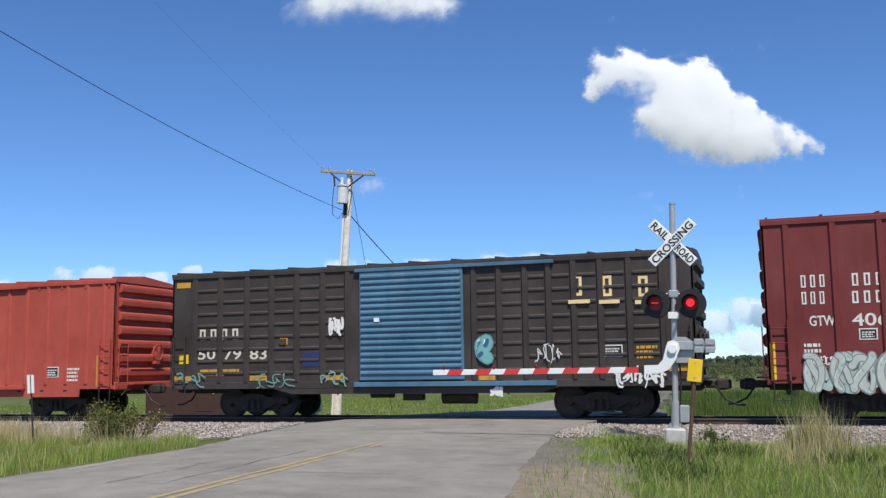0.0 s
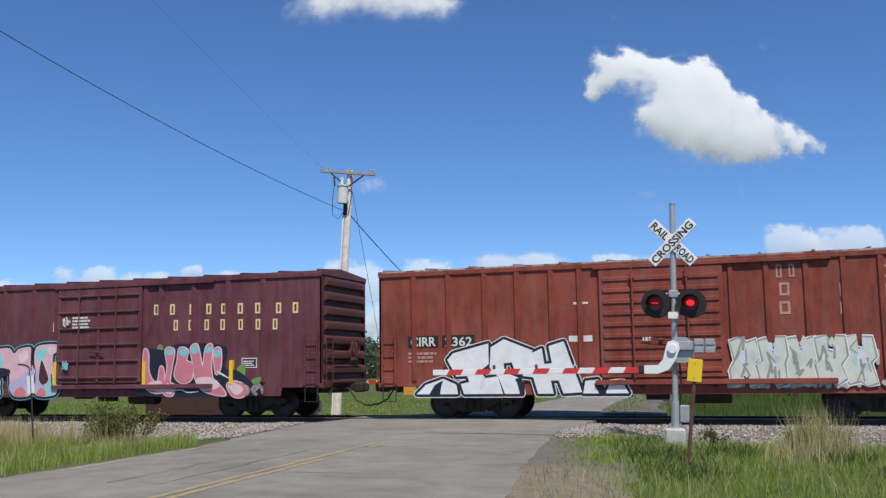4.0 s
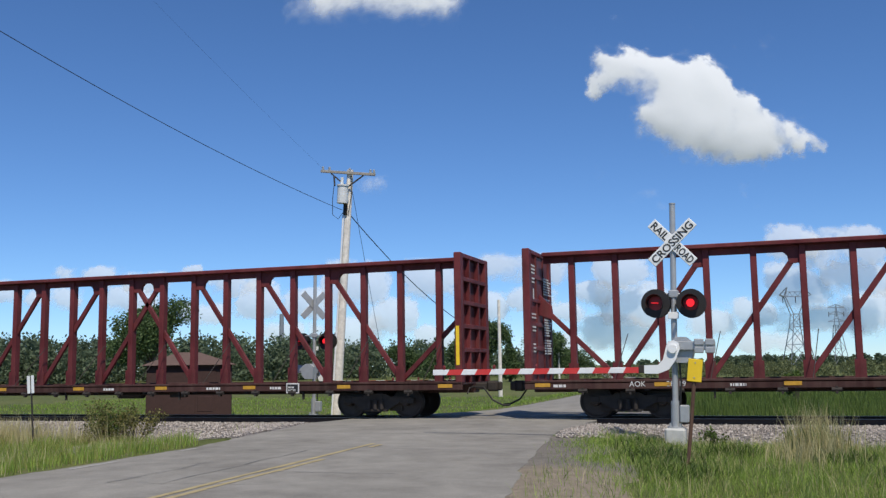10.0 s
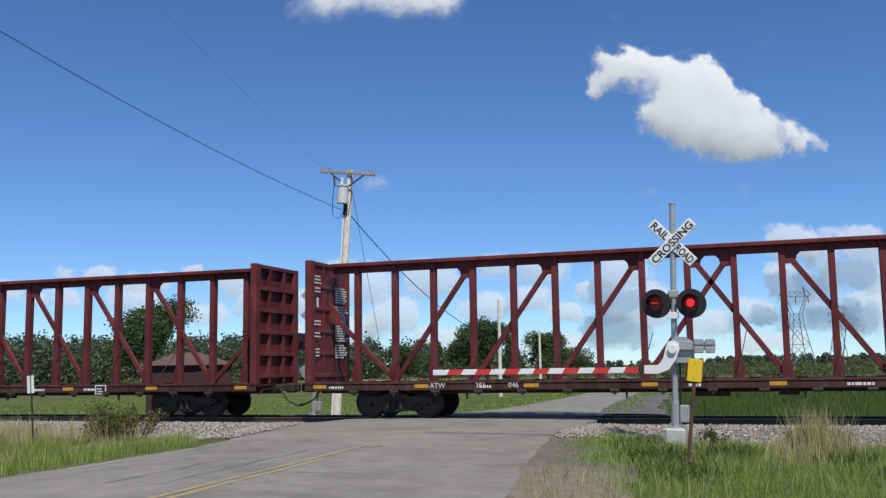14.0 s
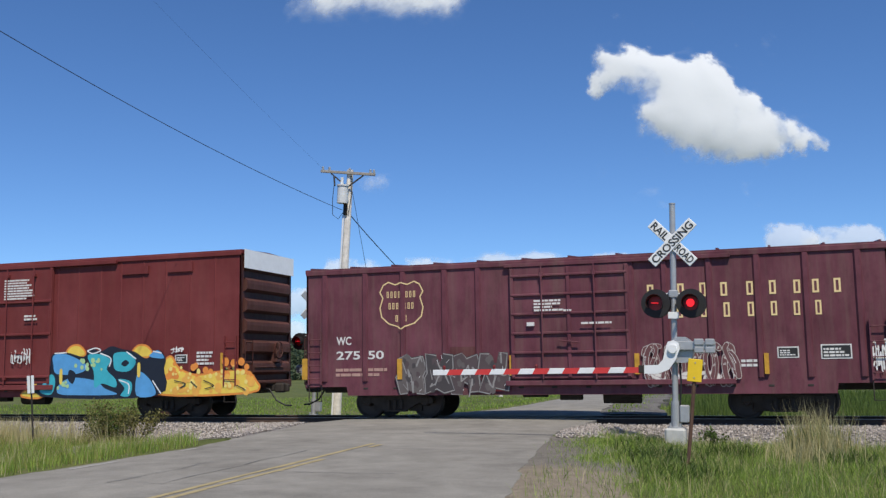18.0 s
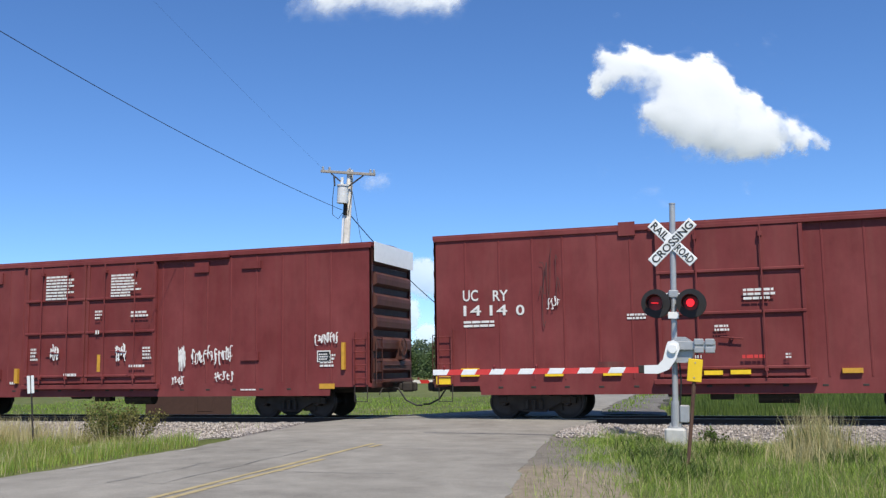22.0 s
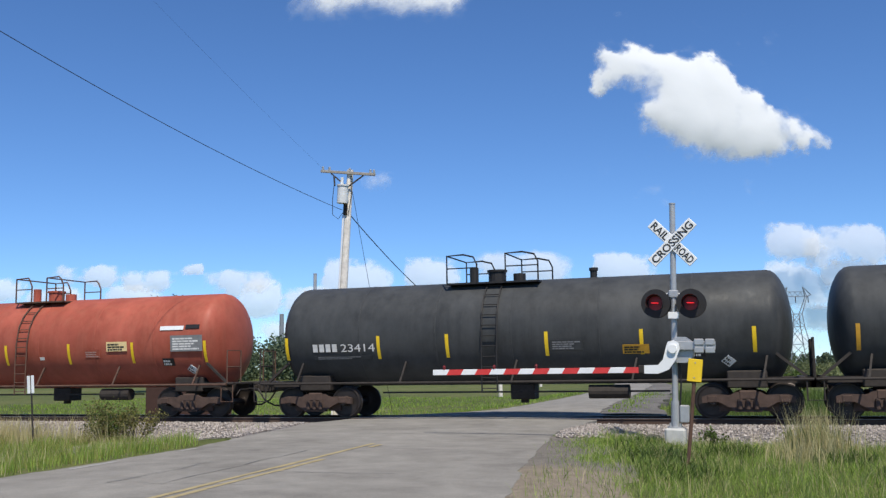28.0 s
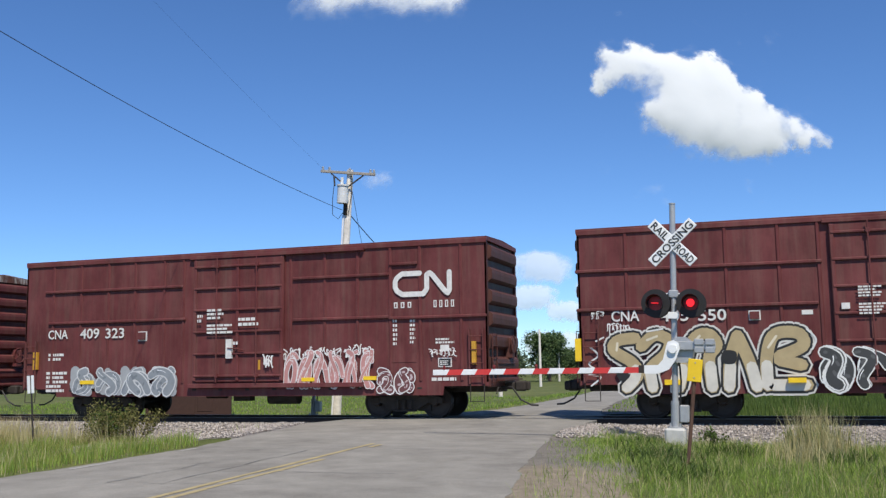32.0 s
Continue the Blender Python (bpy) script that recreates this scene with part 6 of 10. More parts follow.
for k in range(44):
    if k % 11 in (9, 10):
        continue
    za, xa = 4.05 - k * 0.062, L / 2 - 1.1
    while xa < L / 2 - 0.4:
        w = min(rng.uniform(0.08, 0.24), L / 2 - 0.32 - xa)
        yy = [-0.42 + (L / 2 - 0.2 - q) * 0.274 - 0.012 for q in (xa, xa + w)]
        m.add([(xa, yy[0], za), (xa + w, yy[1], za), (xa + w, yy[1], za + 0.034), (xa, yy[0], za + 0.034)], [(0, 1, 2, 3)])
        xa += w + 0.035
        if rng.random() < 0.22:
            break
tagged(m.put("stencil_print", LETTER, ob, "white stencilled loading instructions"), kind="stuff")
for (ob, L, y), nx in ((cbA, 17.63), (cbB, 17.41), (cbC, 18.92), (cbD, 17.5)):
    consol_sign(ob, nx - L / 2, 0.74, y)
for ob, L, y in (cbB,):
    for e in (-1, 1):
        M().box(e * (L / 2 - 0.1) - 0.06, e * (L / 2 - 0.1) + 0.04, y - 0.006, y, 1.5, 2.6).put("reflector", YELLOW, ob, "yellow vertical reflector strip")


# ---------------------------------------------------------------- tank cars
def tank_car(label, s0, s1, mat, band=None, R=1.5, zc=2.42, top=None, plat=-0.1, lad=0.0, vent=None, strips=(), smat=None, half=1.35):
    ob, L = rail_car("tank_car", label, "tank car", s0 - 0.55, s1 + 0.55, 1.75, True)
    h = (s1 - s0) / 2
    prof = []
    for k in range(9):
        a = math.pi / 2 * k / 8
        prof.append((-h + 0.6 * (1 - math.cos(a * 0.999)) ** 1.0, max(0.04, R * math.sin(a))))
    prof += [(-p, r) for p, r in reversed(prof)]
    M().lathe(prof, 48, "x", (0, 0, zc)).put("tank", mat, ob, "", True)
    weld = M().lathe([(-0.03, R - 0.01), (-0.02, R + 0.006), (0.02, R + 0.006), (0.03, R - 0.01)], 48, "x", (0, 0, zc)).mesh("weld_seam", mat)
    for k in (-0.62, -0.3, 0.0, 0.33, 0.66):
        share("weld_seam", weld, ob, (k * h, 0, 0))
    if band:
        b0, b1, bm = band
        M().lathe([(b0, R + 0.004), (b0 + 0.01, R + 0.008), (b1 - 0.01, R + 0.008), (b1, R + 0.004)], 48, "x", (0, 0, zc)).put("dark_band", bm, ob, "", True)
    # saddles, sill, side rail
    for e in (-1, 1):
        x = e * (h - 1.2)
        M().box(x - 0.5, x + 0.5, -1.1, 1.1, 0.8, 1.25, 0.03).put("saddle", GRIME, ob)
        M().bar((x + e * 0.5, -1.0, 1.0), (e * (h + 0.3), -1.1, 1.0), 0.15, 0.2).put("bolster", GRIME, ob)
        M().bar((e * (h + 0.35), -1.25, 1.0), (x + e * 0.35, -1.2, 2.0), 0.07, 0.07).put("strut", GRIME, ob)
        M().box(min(e * (h - 1.9), e * (h + 0.5)), max(e * (h - 1.9), e * (h + 0.5)), -0.3, 0.3, 0.78, 1.05, 0.02).put("draft_sill", GRIME, ob)
        M().box(e * (h + 0.35) - 0.3, e * (h + 0.35) + 0.25, -1.5, 1.5, 1.02, 1.08, 0.01).put("end_platform", GRIME, ob)
    M().rod((-h - 0.4, 1.52, 1.02), (h + 0.4, 1.52, 1.02), 0.035, 8).put("side_rail", smat or GRIME, ob)
    m = M().rod((-h - 0.4, -1.52, 1.02), (h + 0.4, -1.52, 1.02), 0.035, 8)
    for k in range(5):
        x = -h + 0.8 + (2 * h - 1.6) * k / 4
        m.bar((x, -1.5, 1.02), (x + 0.12, -1.28, 1.62), 0.05, 0.05)
    m.put("side_rail", smat or GRIME, ob)
    m = M()
    for e in (-1, 1):
        x = e * (h + 0.42)
        m.path([(x, -1.5, 1.05), (x, -1.5, 2.05), (x, -0.7, 2.05), (x, -0.7, 1.05)], 0.022).path([(x, 1.5, 1.05), (x, 1.5, 2.05), (x, 0.7, 2.05), (x, 0.7, 1.05)], 0.022)
        m.rod((x, -1.5, 1.55), (x, -0.7, 1.55), 0.02)
        m.path([(x - 0.2, -1.5, 1.0), (x - 0.2, -1.5, 0.5), (x + 0.2, -1.5, 0.5), (x + 0.2, -1.5, 1.0)], 0.018)
    m.put("end_rail", smat or GRIME, ob)
    # platform, dome fittings, ladder
    zt = zc + R
    pm = smat or BLACK
    m = M()
    for s in (-1, 1):
        y0, y1 = sorted((s * 0.25, s * 0.95))
        m.box(plat - half, plat + half, y0, y1, zt - 0.12, zt - 0.07)
    m.put("platform", pm, ob)
    m = M()
    for x0, x1 in ((plat - half, plat - 0.33 * half), (plat + 0.3 * half, plat + half)):
        for s in (-1, 1):
            yy = s * 0.95
            m.path([(x0, yy, zt - 0.1), (x0, yy, zt + 0.72), (x0 + 0.5, yy, zt + 0.74), (x1 - 0.1, yy, zt + 0.66), (x1, yy, zt + 0.45), (x1, yy, zt - 0.1)], 0.026)
            m.rod((x0, yy, zt + 0.35), (x1, yy, zt + 0.35), 0.018)
        m.rod((x0, -0.95, zt + 0.72), (x0, 0.95, zt + 0.72), 0.022)
    m.put("handrail", pm, ob)
    M().rod((plat - 0.1, 0, zt - 0.05), (plat - 0.1, 0, zt + 0.28), 0.26, 16).rod((plat - 0.1, 0, zt + 0.28), (plat - 0.1, 0, zt + 0.34), 0.3, 16).put("manway", top or pm, ob)
    M().rod((plat - 0.75, -0.2, zt - 0.05), (plat - 0.75, -0.2, zt + 0.42), 0.13, 12).rod((plat + 0.6, -0.1, zt - 0.05), (plat + 0.6, -0.1, zt + 0.2), 0.18, 12).put("valve", top or pm, ob)
    if vent is not None:
        M().rod((vent, 0, zt - 0.06), (vent, 0, zt + 0.2), 0.1, 12).rod((vent, 0, zt + 0.2), (vent, 0, zt + 0.28), 0.13, 12).put("relief_valve", pm, ob)
    m = M()
    x = lad
    pts = [(R * 1.04 * math.cos(a), zc + R * 1.04 * math.sin(a)) for a in [radians(v) for v in (65, 50, 35, 20, 0)]] + [(R + 0.08, 1.6), (R + 0.06, 0.75)]
    for xx in (x - 0.22, x + 0.22):
        m.path([(xx, -a, b) for a, b in pts], 0.022, 6)
    for k in range(11):
        z = 0.85 + k * 0.29
        aa = R + 0.08 if z < zc else math.sqrt(max(0.01, (R * 1.04) ** 2 - (z - zc) ** 2))
        m.rod((x - 0.22, -aa, z), (x + 0.22, -aa, z), 0.014, 6)
    m.put("ladder", pm, ob)
    M().box(-0.35, 0.35, -0.3, 0.3, 0.5, 0.95, 0.03).rod((0, 0, 0.4), (0, 0, 0.9), 0.12, 10).rod((2.0, -0.7, 0.72), (3.1, -0.7, 0.72), 0.19, 14).box(-h + 3.2, h - 3.2, -0.62, -0.58, 0.7, 0.75).put("outlet_gear", GRIME, ob)
    # curved reflector strips
    for k, (sx, mt) in enumerate(strips):
        vs = []
        for j in range(7):
            a = radians(-2 - 26 + 26 * j / 6)
            for q in (-0.05, 0.05):
                vs.append((sx + q, -(R + 0.012) * math.cos(a), zc + (R + 0.012) * math.sin(a)))
        M().add(vs, [(2 * j, 2 * j + 1, 2 * j + 3, 2 * j + 2) for j in range(6)]).put("reflector", mt, ob, "yellow reflective strip")
    return ob, h, R, zc


def on_tank(R, zc, z, lift=0.012):
    """Offset from the axis and tilt of the tank's side at height z."""
    a = math.asin((z - zc) / R)
    return -(R + lift) * math.cos(a), math.degrees(a)


def tank_text(car, words, size, x, z, mat=LETTER, wide=0.0):
    ob, h, R, zc = car
    y, a = on_tank(R, zc, z + size / 2)
    text("car_number", words, size, mat, ob, (x, y - 0.004 + math.sin(radians(a)) * -size / 2 * 0, z), (90 - a, 0, 0), wide)


def tank_plate(car, x, z, w, hh, mat, name, label="", rows=0, pmat=None, tilt=0):
    ob, h, R, zc = car
    y, a = on_tank(R, zc, z + hh / 2, 0.02)
    m = M().box(-w / 2, w / 2, -0.004, 0.004, -hh / 2, hh / 2)
    o = m.put(name, mat, ob, label)
    o.matrix_basis = pose(x + w / 2, y, z + hh / 2, -a, 0, 0) @ pose(0, 0, 0, 0, tilt, 0)
    if rows:
        b = bars(M(), -w / 2 * 0.86, -hh / 2 * 0.8, w * 0.86, hh * 0.8, rows, -0.006, random.Random(int(x * 50 + z)))
        q = b.put("stencil_print", pmat or DARKLET, o)


TANK_BLACK = car_paint("tank_black", (0.048, 0.05, 0.051), worn=0.25, dust=(0.1, 0.1, 0.1), rough=0.5, fade=0.2, rust=(0.05, 0.04, 0.035))
TANK_OIL = plain("spilled_oil", (0.014, 0.014, 0.015), 0.5, 0, 0.25)
TANK_ORANGE = car_paint("tank_orange", (0.36, 0.086, 0.053), worn=0.2, dust=(0.42, 0.2, 0.13), rough=0.5, fade=0.2, rust=(0.2, 0.05, 0.03))
tankA = tank_car("black tank car with white stencilled number, dusty", -110.85, -96.8, TANK_BLACK, plat=-0.25, lad=-0.3, vent=1.95, strips=[(k, YELLOW) for k in (-6.46, -3.38, -1.42, 1.25, 3.85, 6.72)])
tankB = tank_car("black tank car with a dark spill round its platform", -127.35, -112.9, TANK_BLACK, (-1.0, 2.2, TANK_OIL), plat=0.74, lad=0.66, vent=-1.9, strips=[(k, AMBER) for k in (-6.6, -3.95, -0.54, 1.52, 4.27, 6.95)])
tankC = tank_car("black tank car with yellow reflector strips", -142.92, -128.2, TANK_BLACK, plat=-0.65, lad=-0.6, vent=2.1, strips=[(k, YELLOW) for k in (-6.9, -3.95, -1.86, 1.0, 3.56, 6.4)])
tankD = tank_car("faded orange-red tank car with grey stencil panel", -158.35, -144.9, TANK_ORANGE, plat=-0.5, lad=-0.62, half=0.98, smat=RUSTY, top=TANK_ORANGE, strips=[(k, YELLOW) for k in (-6.22, -4.23, -1.32, 1.22, 3.67, 6.33)])
for car, num, x0, x1, z in ((tankA, "53249", -5.54, -3.51, 2.0), (tankB, "49818", -5.08, -3.21, 1.86), (tankC, "23414", -6.04, -4.06, 1.93), (tankD, "32150", -5.19, -3.19, 2.08)):
    w = x1 - x0
    tank_text(car, num, 0.23, x0 + 0.46 * w, z, LETTER, 0.54 * w)
    for k in range(4):
        tank_plate(car, x0 + k * 0.105 * w, z, 0.075 * w, 0.23, LETTER, "company_mark", "white company mark")
    tank_plate(car, x0, z - 0.22, 1.9, 0.12, TANK_ORANGE if car is tankD else TANK_BLACK, "stencil_panel", "", 2, FADED if car is tankD else GREYLET)
tank_plate(tankA, 4.09, 2.05, 0.75, 0.26, AMBER, "warning_label", "dull yellow warning label", 3)
tank_plate(tankA, 5.5, 2.2, 1.1, 0.4, TANK_BLACK, "stencil_panel", "panel of grey stencilled print", 5, GREYLET)
tank_plate(tankB, 2.64, 1.94, 0.83, 0.31, YELLOW, "warning_label", "yellow warning label", 4)
tank_plate(tankB, 5.84, 1.95, 1.15, 0.46, TANK_OIL, "stencil_panel", "black panel of white print", 5, LETTER)
tank_plate(tankC, 3.05, 1.72, 0.7, 0.26, AMBER, "warning_label", "dull yellow warning label", 3)
tank_plate(tankC, 1.1, 1.85, 0.9, 0.3, TANK_BLACK, "stencil_panel", "panel of grey stencilled print", 4, GREYLET)
tank_plate(tankD, 2.71, 2.1, 0.78, 0.3, CREAM, "warning_label", "pale yellow warning label", 3)
tank_plate(tankD, 5.11, 2.05, 1.15, 0.5, GREYLET, "stencil_panel", "grey panel of white print", 5, LETTER)
tank_plate(tankD, 0.05, 1.86, 0.18, 0.1, LETTER, "label_strip", "small white label")
tank_plate(tankD, 1.85, 1.9, 0.6, 0.26, TANK_ORANGE, "stencil_panel", "", 3, FADED)
tank_plate(tankD, 4.7, 2.72, 0.85, 0.13, WHITE, "label_strip", "white strip label")
tank_plate(tankD, 5.62, 2.75, 0.5, 0.13, BLACK, "label_strip", "black strip label")
for car, px in ((tankA, 6.0), (tankB, 6.05), (tankC, 5.6), (tankD, 5.6)):
    tank_plate(car, px, 1.36, 0.27, 0.27, WHITE, "placard", "white diamond placard", 2, DARKLET, 45)
    tank_plate(car, px - 0.85, 1.6, 0.42, 0.26, BLACK, "data_panel", "", 2, LETTER)

# ---------------------------------------------------------------- boxcars
BROWN = car_paint("boxcar_brown", (0.13, 0.032, 0.0317), worn=0.28)
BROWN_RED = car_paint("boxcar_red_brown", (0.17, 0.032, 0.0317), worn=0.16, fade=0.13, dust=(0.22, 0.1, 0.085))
MAROON = car_paint("maroon", (0.135, 0.04, 0.0549), worn=0.3)
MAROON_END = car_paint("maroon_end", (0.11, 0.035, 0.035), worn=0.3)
CHAR = car_paint("charcoal", (0.05, 0.04, 0.036), worn=0.2, dust=(0.09, 0.075, 0.065), rust=(0.06, 0.035, 0.028))
CHAR_ROOF = car_paint("charcoal_roof", (0.05, 0.045, 0.045), worn=0.2, dust=(0.1, 0.09, 0.09))
BLUE = car_paint("blue_door", (0.068, 0.156, 0.2376), worn=0.15, dust=(0.2, 0.25, 0.3), fade=0.15)
SALMON = car_paint("salmon_red", (0.42, 0.075, 0.052), worn=0.15, dust=(0.36, 0.12, 0.09), fade=0.1, rust=(0.25, 0.06, 0.04))
OXIDE = car_paint("oxide_red", (0.235, 0.052, 0.034), worn=0.4, dust=(0.25, 0.14, 0.12))
RUSTROOF = peeled_paint("rust_roof", (0.42, 0.38, 0.34), (0.12, 0.045, 0.03), (0.3, 0.26, 0.22))
PEEL = peeled_paint("peeling_orange", (0.78, 0.37, 0.185), (0.27, 0.062, 0.03), (0.32, 0.31, 0.24), 0.5, 0.57)
PEELPOST = peeled_paint("peeling_post", (0.5, 0.22, 0.1), (0.15, 0.05, 0.035), (0.4, 0.3, 0.2), 0.42, 0.54)
# end walls' shade put into the colour: darker than the brown sides
BROWN_END_SHADED = car_paint("brown_end_shaded", (0.085, 0.028, 0.022), worn=0.3)
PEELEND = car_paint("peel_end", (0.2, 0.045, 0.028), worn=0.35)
PEELDOOR = car_paint("dull_brown_door", (0.12, 0.055, 0.05), worn=0.3)
GALVCAP = plain("white_end_panel", (0.9, 0.9, 0.88), 0.4, 0, 0.06)


def even(n, a, b):
    return [a + (b - a) * k / (n - 1) for k in range(n)]


def exterior_posts(L, d0, d1, n0, n1):
    return even(n0, 0.75, d0 - 0.15)[:] + even(n1, d1 + 0.15, L - 0.75)


# tall brown boxcar leading out of the picture
c1, L1 = boxcar("boxcar", "tall brown boxcar with white lettering and faded graffiti", 172.28, 188.33, 5.05, BROWN_RED, POSTS_C1, DOORS_C1, cap=None)
# charcoal boxcar with the blue door
c2, L2 = boxcar("boxcar", "charcoal black boxcar with a bright blue corrugated door", 154.76, 170.56, 4.42, CHAR, POSTS_C2, DOORS_C2, BLUE, CHAR_ROOF, rise=0.14, deep_sill=0.16)
c3, L3 = boxcar("boxcar", "plain salmon red boxcar with a ribbed door", 136.9, 152.63, 4.42, SALMON, POSTS_C3, DOORS_C3, rise=0.15, post_w=0.1, post_d=0.04)
c4, L4 = boxcar("boxcar", "oxide red boxcar with faded lettering and white block graffiti", 118.89, 134.71, 4.18, OXIDE, POSTS_C4, DOORS_C4, None, RUSTROOF, rise=0.14, post_w=0.12)
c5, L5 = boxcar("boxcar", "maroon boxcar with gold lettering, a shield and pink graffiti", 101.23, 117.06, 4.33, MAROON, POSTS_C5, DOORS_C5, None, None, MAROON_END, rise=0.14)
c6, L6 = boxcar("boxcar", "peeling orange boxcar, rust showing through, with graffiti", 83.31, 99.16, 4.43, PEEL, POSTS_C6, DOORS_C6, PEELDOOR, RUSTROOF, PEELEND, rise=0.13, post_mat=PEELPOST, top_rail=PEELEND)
c7, L7 = boxcar("boxcar", "maroon boxcar with gold lettering, a shield and grey graffiti", -34.35, -18.55, 4.34, MAROON, POSTS_C7, DOORS_C7, None, None, MAROON_END, rise=0.14)
c8, L8 = boxcar("boxcar", "tall red-brown boxcar with blue and orange graffiti", -55.55, -36.56, 5.1, BROWN_RED, POSTS_C8, DOORS_C8, end_mat=BROWN_END_SHADED, inset=2.9, cap=GALVCAP, capz=0.55, ribs=6, rise=0.08, post_w=0.04, post_d=0.014, roof_panels=0)
c9, L9 = boxcar("boxcar", "tall red-brown boxcar with one plug door", -73.52, -57.76, 5.13, BROWN_RED, POSTS_C9, DOORS_C9, end_mat=BROWN_END_SHADED, inset=2.7, cap=GALVCAP, capz=0.55, ribs=6, rise=0.08, post_w=0.04, post_d=0.014, roof_panels=0)
c10, L10 = boxcar("boxcar", "tall red-brown boxcar with double plug doors", -94.73, -75.45, 5.09, BROWN_RED, POSTS_C10, DOORS_C10, end_mat=BROWN_END_SHADED, inset=2.9, cap=GALVCAP, capz=0.55, ribs=6, rise=0.08, post_w=0.04, post_d=0.014, roof_panels=0)
c11, L11 = boxcar("boxcar", "tall dark brown boxcar with tan and green graffiti", -176.37, -160.45, 5.08, BROWN, POSTS_C11, DOORS_C11, end_mat=BROWN_END_SHADED, inset=2.7, ribs=6, rise=0.08, post_w=0.07, post_d=0.035, roof_panels=0)
c12, L12 = boxcar("boxcar", "tall dark brown boxcar with a white emblem and graffiti", -194.81, -178.92, 5.06, BROWN, POSTS_C12, DOORS_C12, end_mat=BROWN_END_SHADED, inset=2.7, ribs=6, rise=0.08, post_w=0.07, post_d=0.035, roof_panels=0)
c13, L13 = boxcar("boxcar", "dark brown boxcar with a rusty roof", -213.15, -197.1, 4.75, BROWN, exterior_posts(16.05, 6.0, 9.2, 7, 7), [(6.0, 9.2, "panelled")], None, RUSTROOF, rise=0.14)


# ---------------------------------------------------------------- lettering, emblems and spray paint on the cars
CREAMW = plain("ivory_lettering", (0.66, 0.6, 0.48), 0.6, 0, 0.15)
BLUEPATCH = plain("navy_patch", (0.02, 0.03, 0.11), 0.6, 0, 0.15)
GREENGREY = plain("green_grey_panel", (0.2, 0.19, 0.13), 0.6, 0, 0.2)
PALEPATCH = plain("pale_old_paint", (0.55, 0.5, 0.42), 0.7, 0, 0.3, 3.0)


def marks(ob, x, z, w, h, n, mat, y, name, label):
    """A name as plain blocks of its size and colour."""
    s = w / n
    for k in range(n):
        a, b = x + (k + 0.06) * s, x + (k + 0.88) * s
        a, b = a + 0.1 * (b - a), a + (0.66 if n < 3 else 0.74) * (b - a)
        t = min(0.19 * h, 0.3 * (b - a))
        m = M()
        for q in (a, b - t):
            m.box(q, q + t, y - 0.004, y, z, z + h)
        for q in (z, z + h - t):
            m.box(a + t, b - t, y - 0.004, y, q, q + t)
        m.put(name, mat, ob, label)


def side_rib(ob, x0, x1, z):
    M().box(x0, x1, -1.67, -1.595, z - 0.045, z + 0.045, 0.02).put("side_rib", BROWN, ob)


def emblem(ob, x0, x1, z0, z1, k):
    """A white emblem: one broad rounded line."""
    w, t = x1 - x0, (z1 - z0) * k
    a, b, c, d = z0 + t / 2, z1 - t / 2, x0 + t / 2, x1 - t / 2
    q = x0 + 0.46 * w
    m = M()
    stroke(m, [(q, b), (c + 0.12 * w, b), (c + 0.03 * w, b - 0.06 * w), (c, b - 0.12 * w), (c, a + 0.12 * w), (c + 0.03 * w, a + 0.06 * w), (c + 0.12 * w, a), (q + 0.06 * w, a), (q + 0.12 * w, a + 0.08 * w), (q + 0.12 * w, b - 0.03 * w), (q + 0.17 * w, b), (q + 0.22 * w, b - 0.04 * w), (d - 0.08 * w, a + 0.04 * w), (d - 0.03 * w, a), (d, a + 0.05 * w), (d, b)], t, -1.64 if ob is c12 else -1.619, 9)
    m.put("emblem", LETTER, ob, "white emblem, one broad rounded line")


def shield(ob, x0, x1, z0, z1):
    cx, w, h = (x0 + x1) / 2, x1 - x0, z1 - z0
    half = [(0, 0.97), (0.14, 0.93), (0.3, 0.99), (0.42, 0.93), (0.5, 0.78), (0.43, 0.66), (0.5, 0.45), (0.46, 0.26), (0.3, 0.12), (0.1, 0.06), (0, 0)]
    pts = [(cx + a * w, z0 + b * h) for a, b in half] + [(cx - a * w, z0 + b * h) for a, b in reversed(half)]
    fine = [((p[0] * (6 - j) + q[0] * j) / 6, (p[1] * (6 - j) + q[1] * j) / 6) for p, q in zip(pts, pts[1:]) for j in range(6)] + pts[-1:]
    m, near = M(), [c.location.x for c in ob.children if c.name.startswith("side_post")]
    stroke(m, pts, 0.035, -1.607, 5)
    for p, q in zip(fine, fine[1:]):              # over the posts the line steps out with the steel
        if min(abs((p[0] + q[0]) / 2 - x) for x in near) < 0.1:
            stroke(m, [p, q], 0.035, -1.664, 5)
    m.put("shield_outline", CREAM, ob, "cream shield outline")
    for k, (zz, ww, n) in enumerate(((0.66, 0.7, 8), (0.42, 0.62, 7), (0.16, 0.3, 3))):
        marks(ob, cx - w * ww / 2, z0 + zz * h, w * ww, 0.13 * h, n, CREAM, -1.607, "lettering_block", "cream lettering block")


def rust_field(ob, x0, x1, z0, z1):
    """Sound brown paint left on a peeling side, with a ragged lower edge."""
    rng = random.Random(8)
    n = 14
    for k in range(n):
        a, b = x0 + (x1 - x0) * k / n, x0 + (x1 - x0) * (k + 1) / n
        d = (z1 - z0) * rng.uniform(-0.12, 0.3)
        M().box(a, b, -1.606, -1.599, z0 + d, z1).put("old_paint", PEELEND, ob, "brown paint not yet peeled")


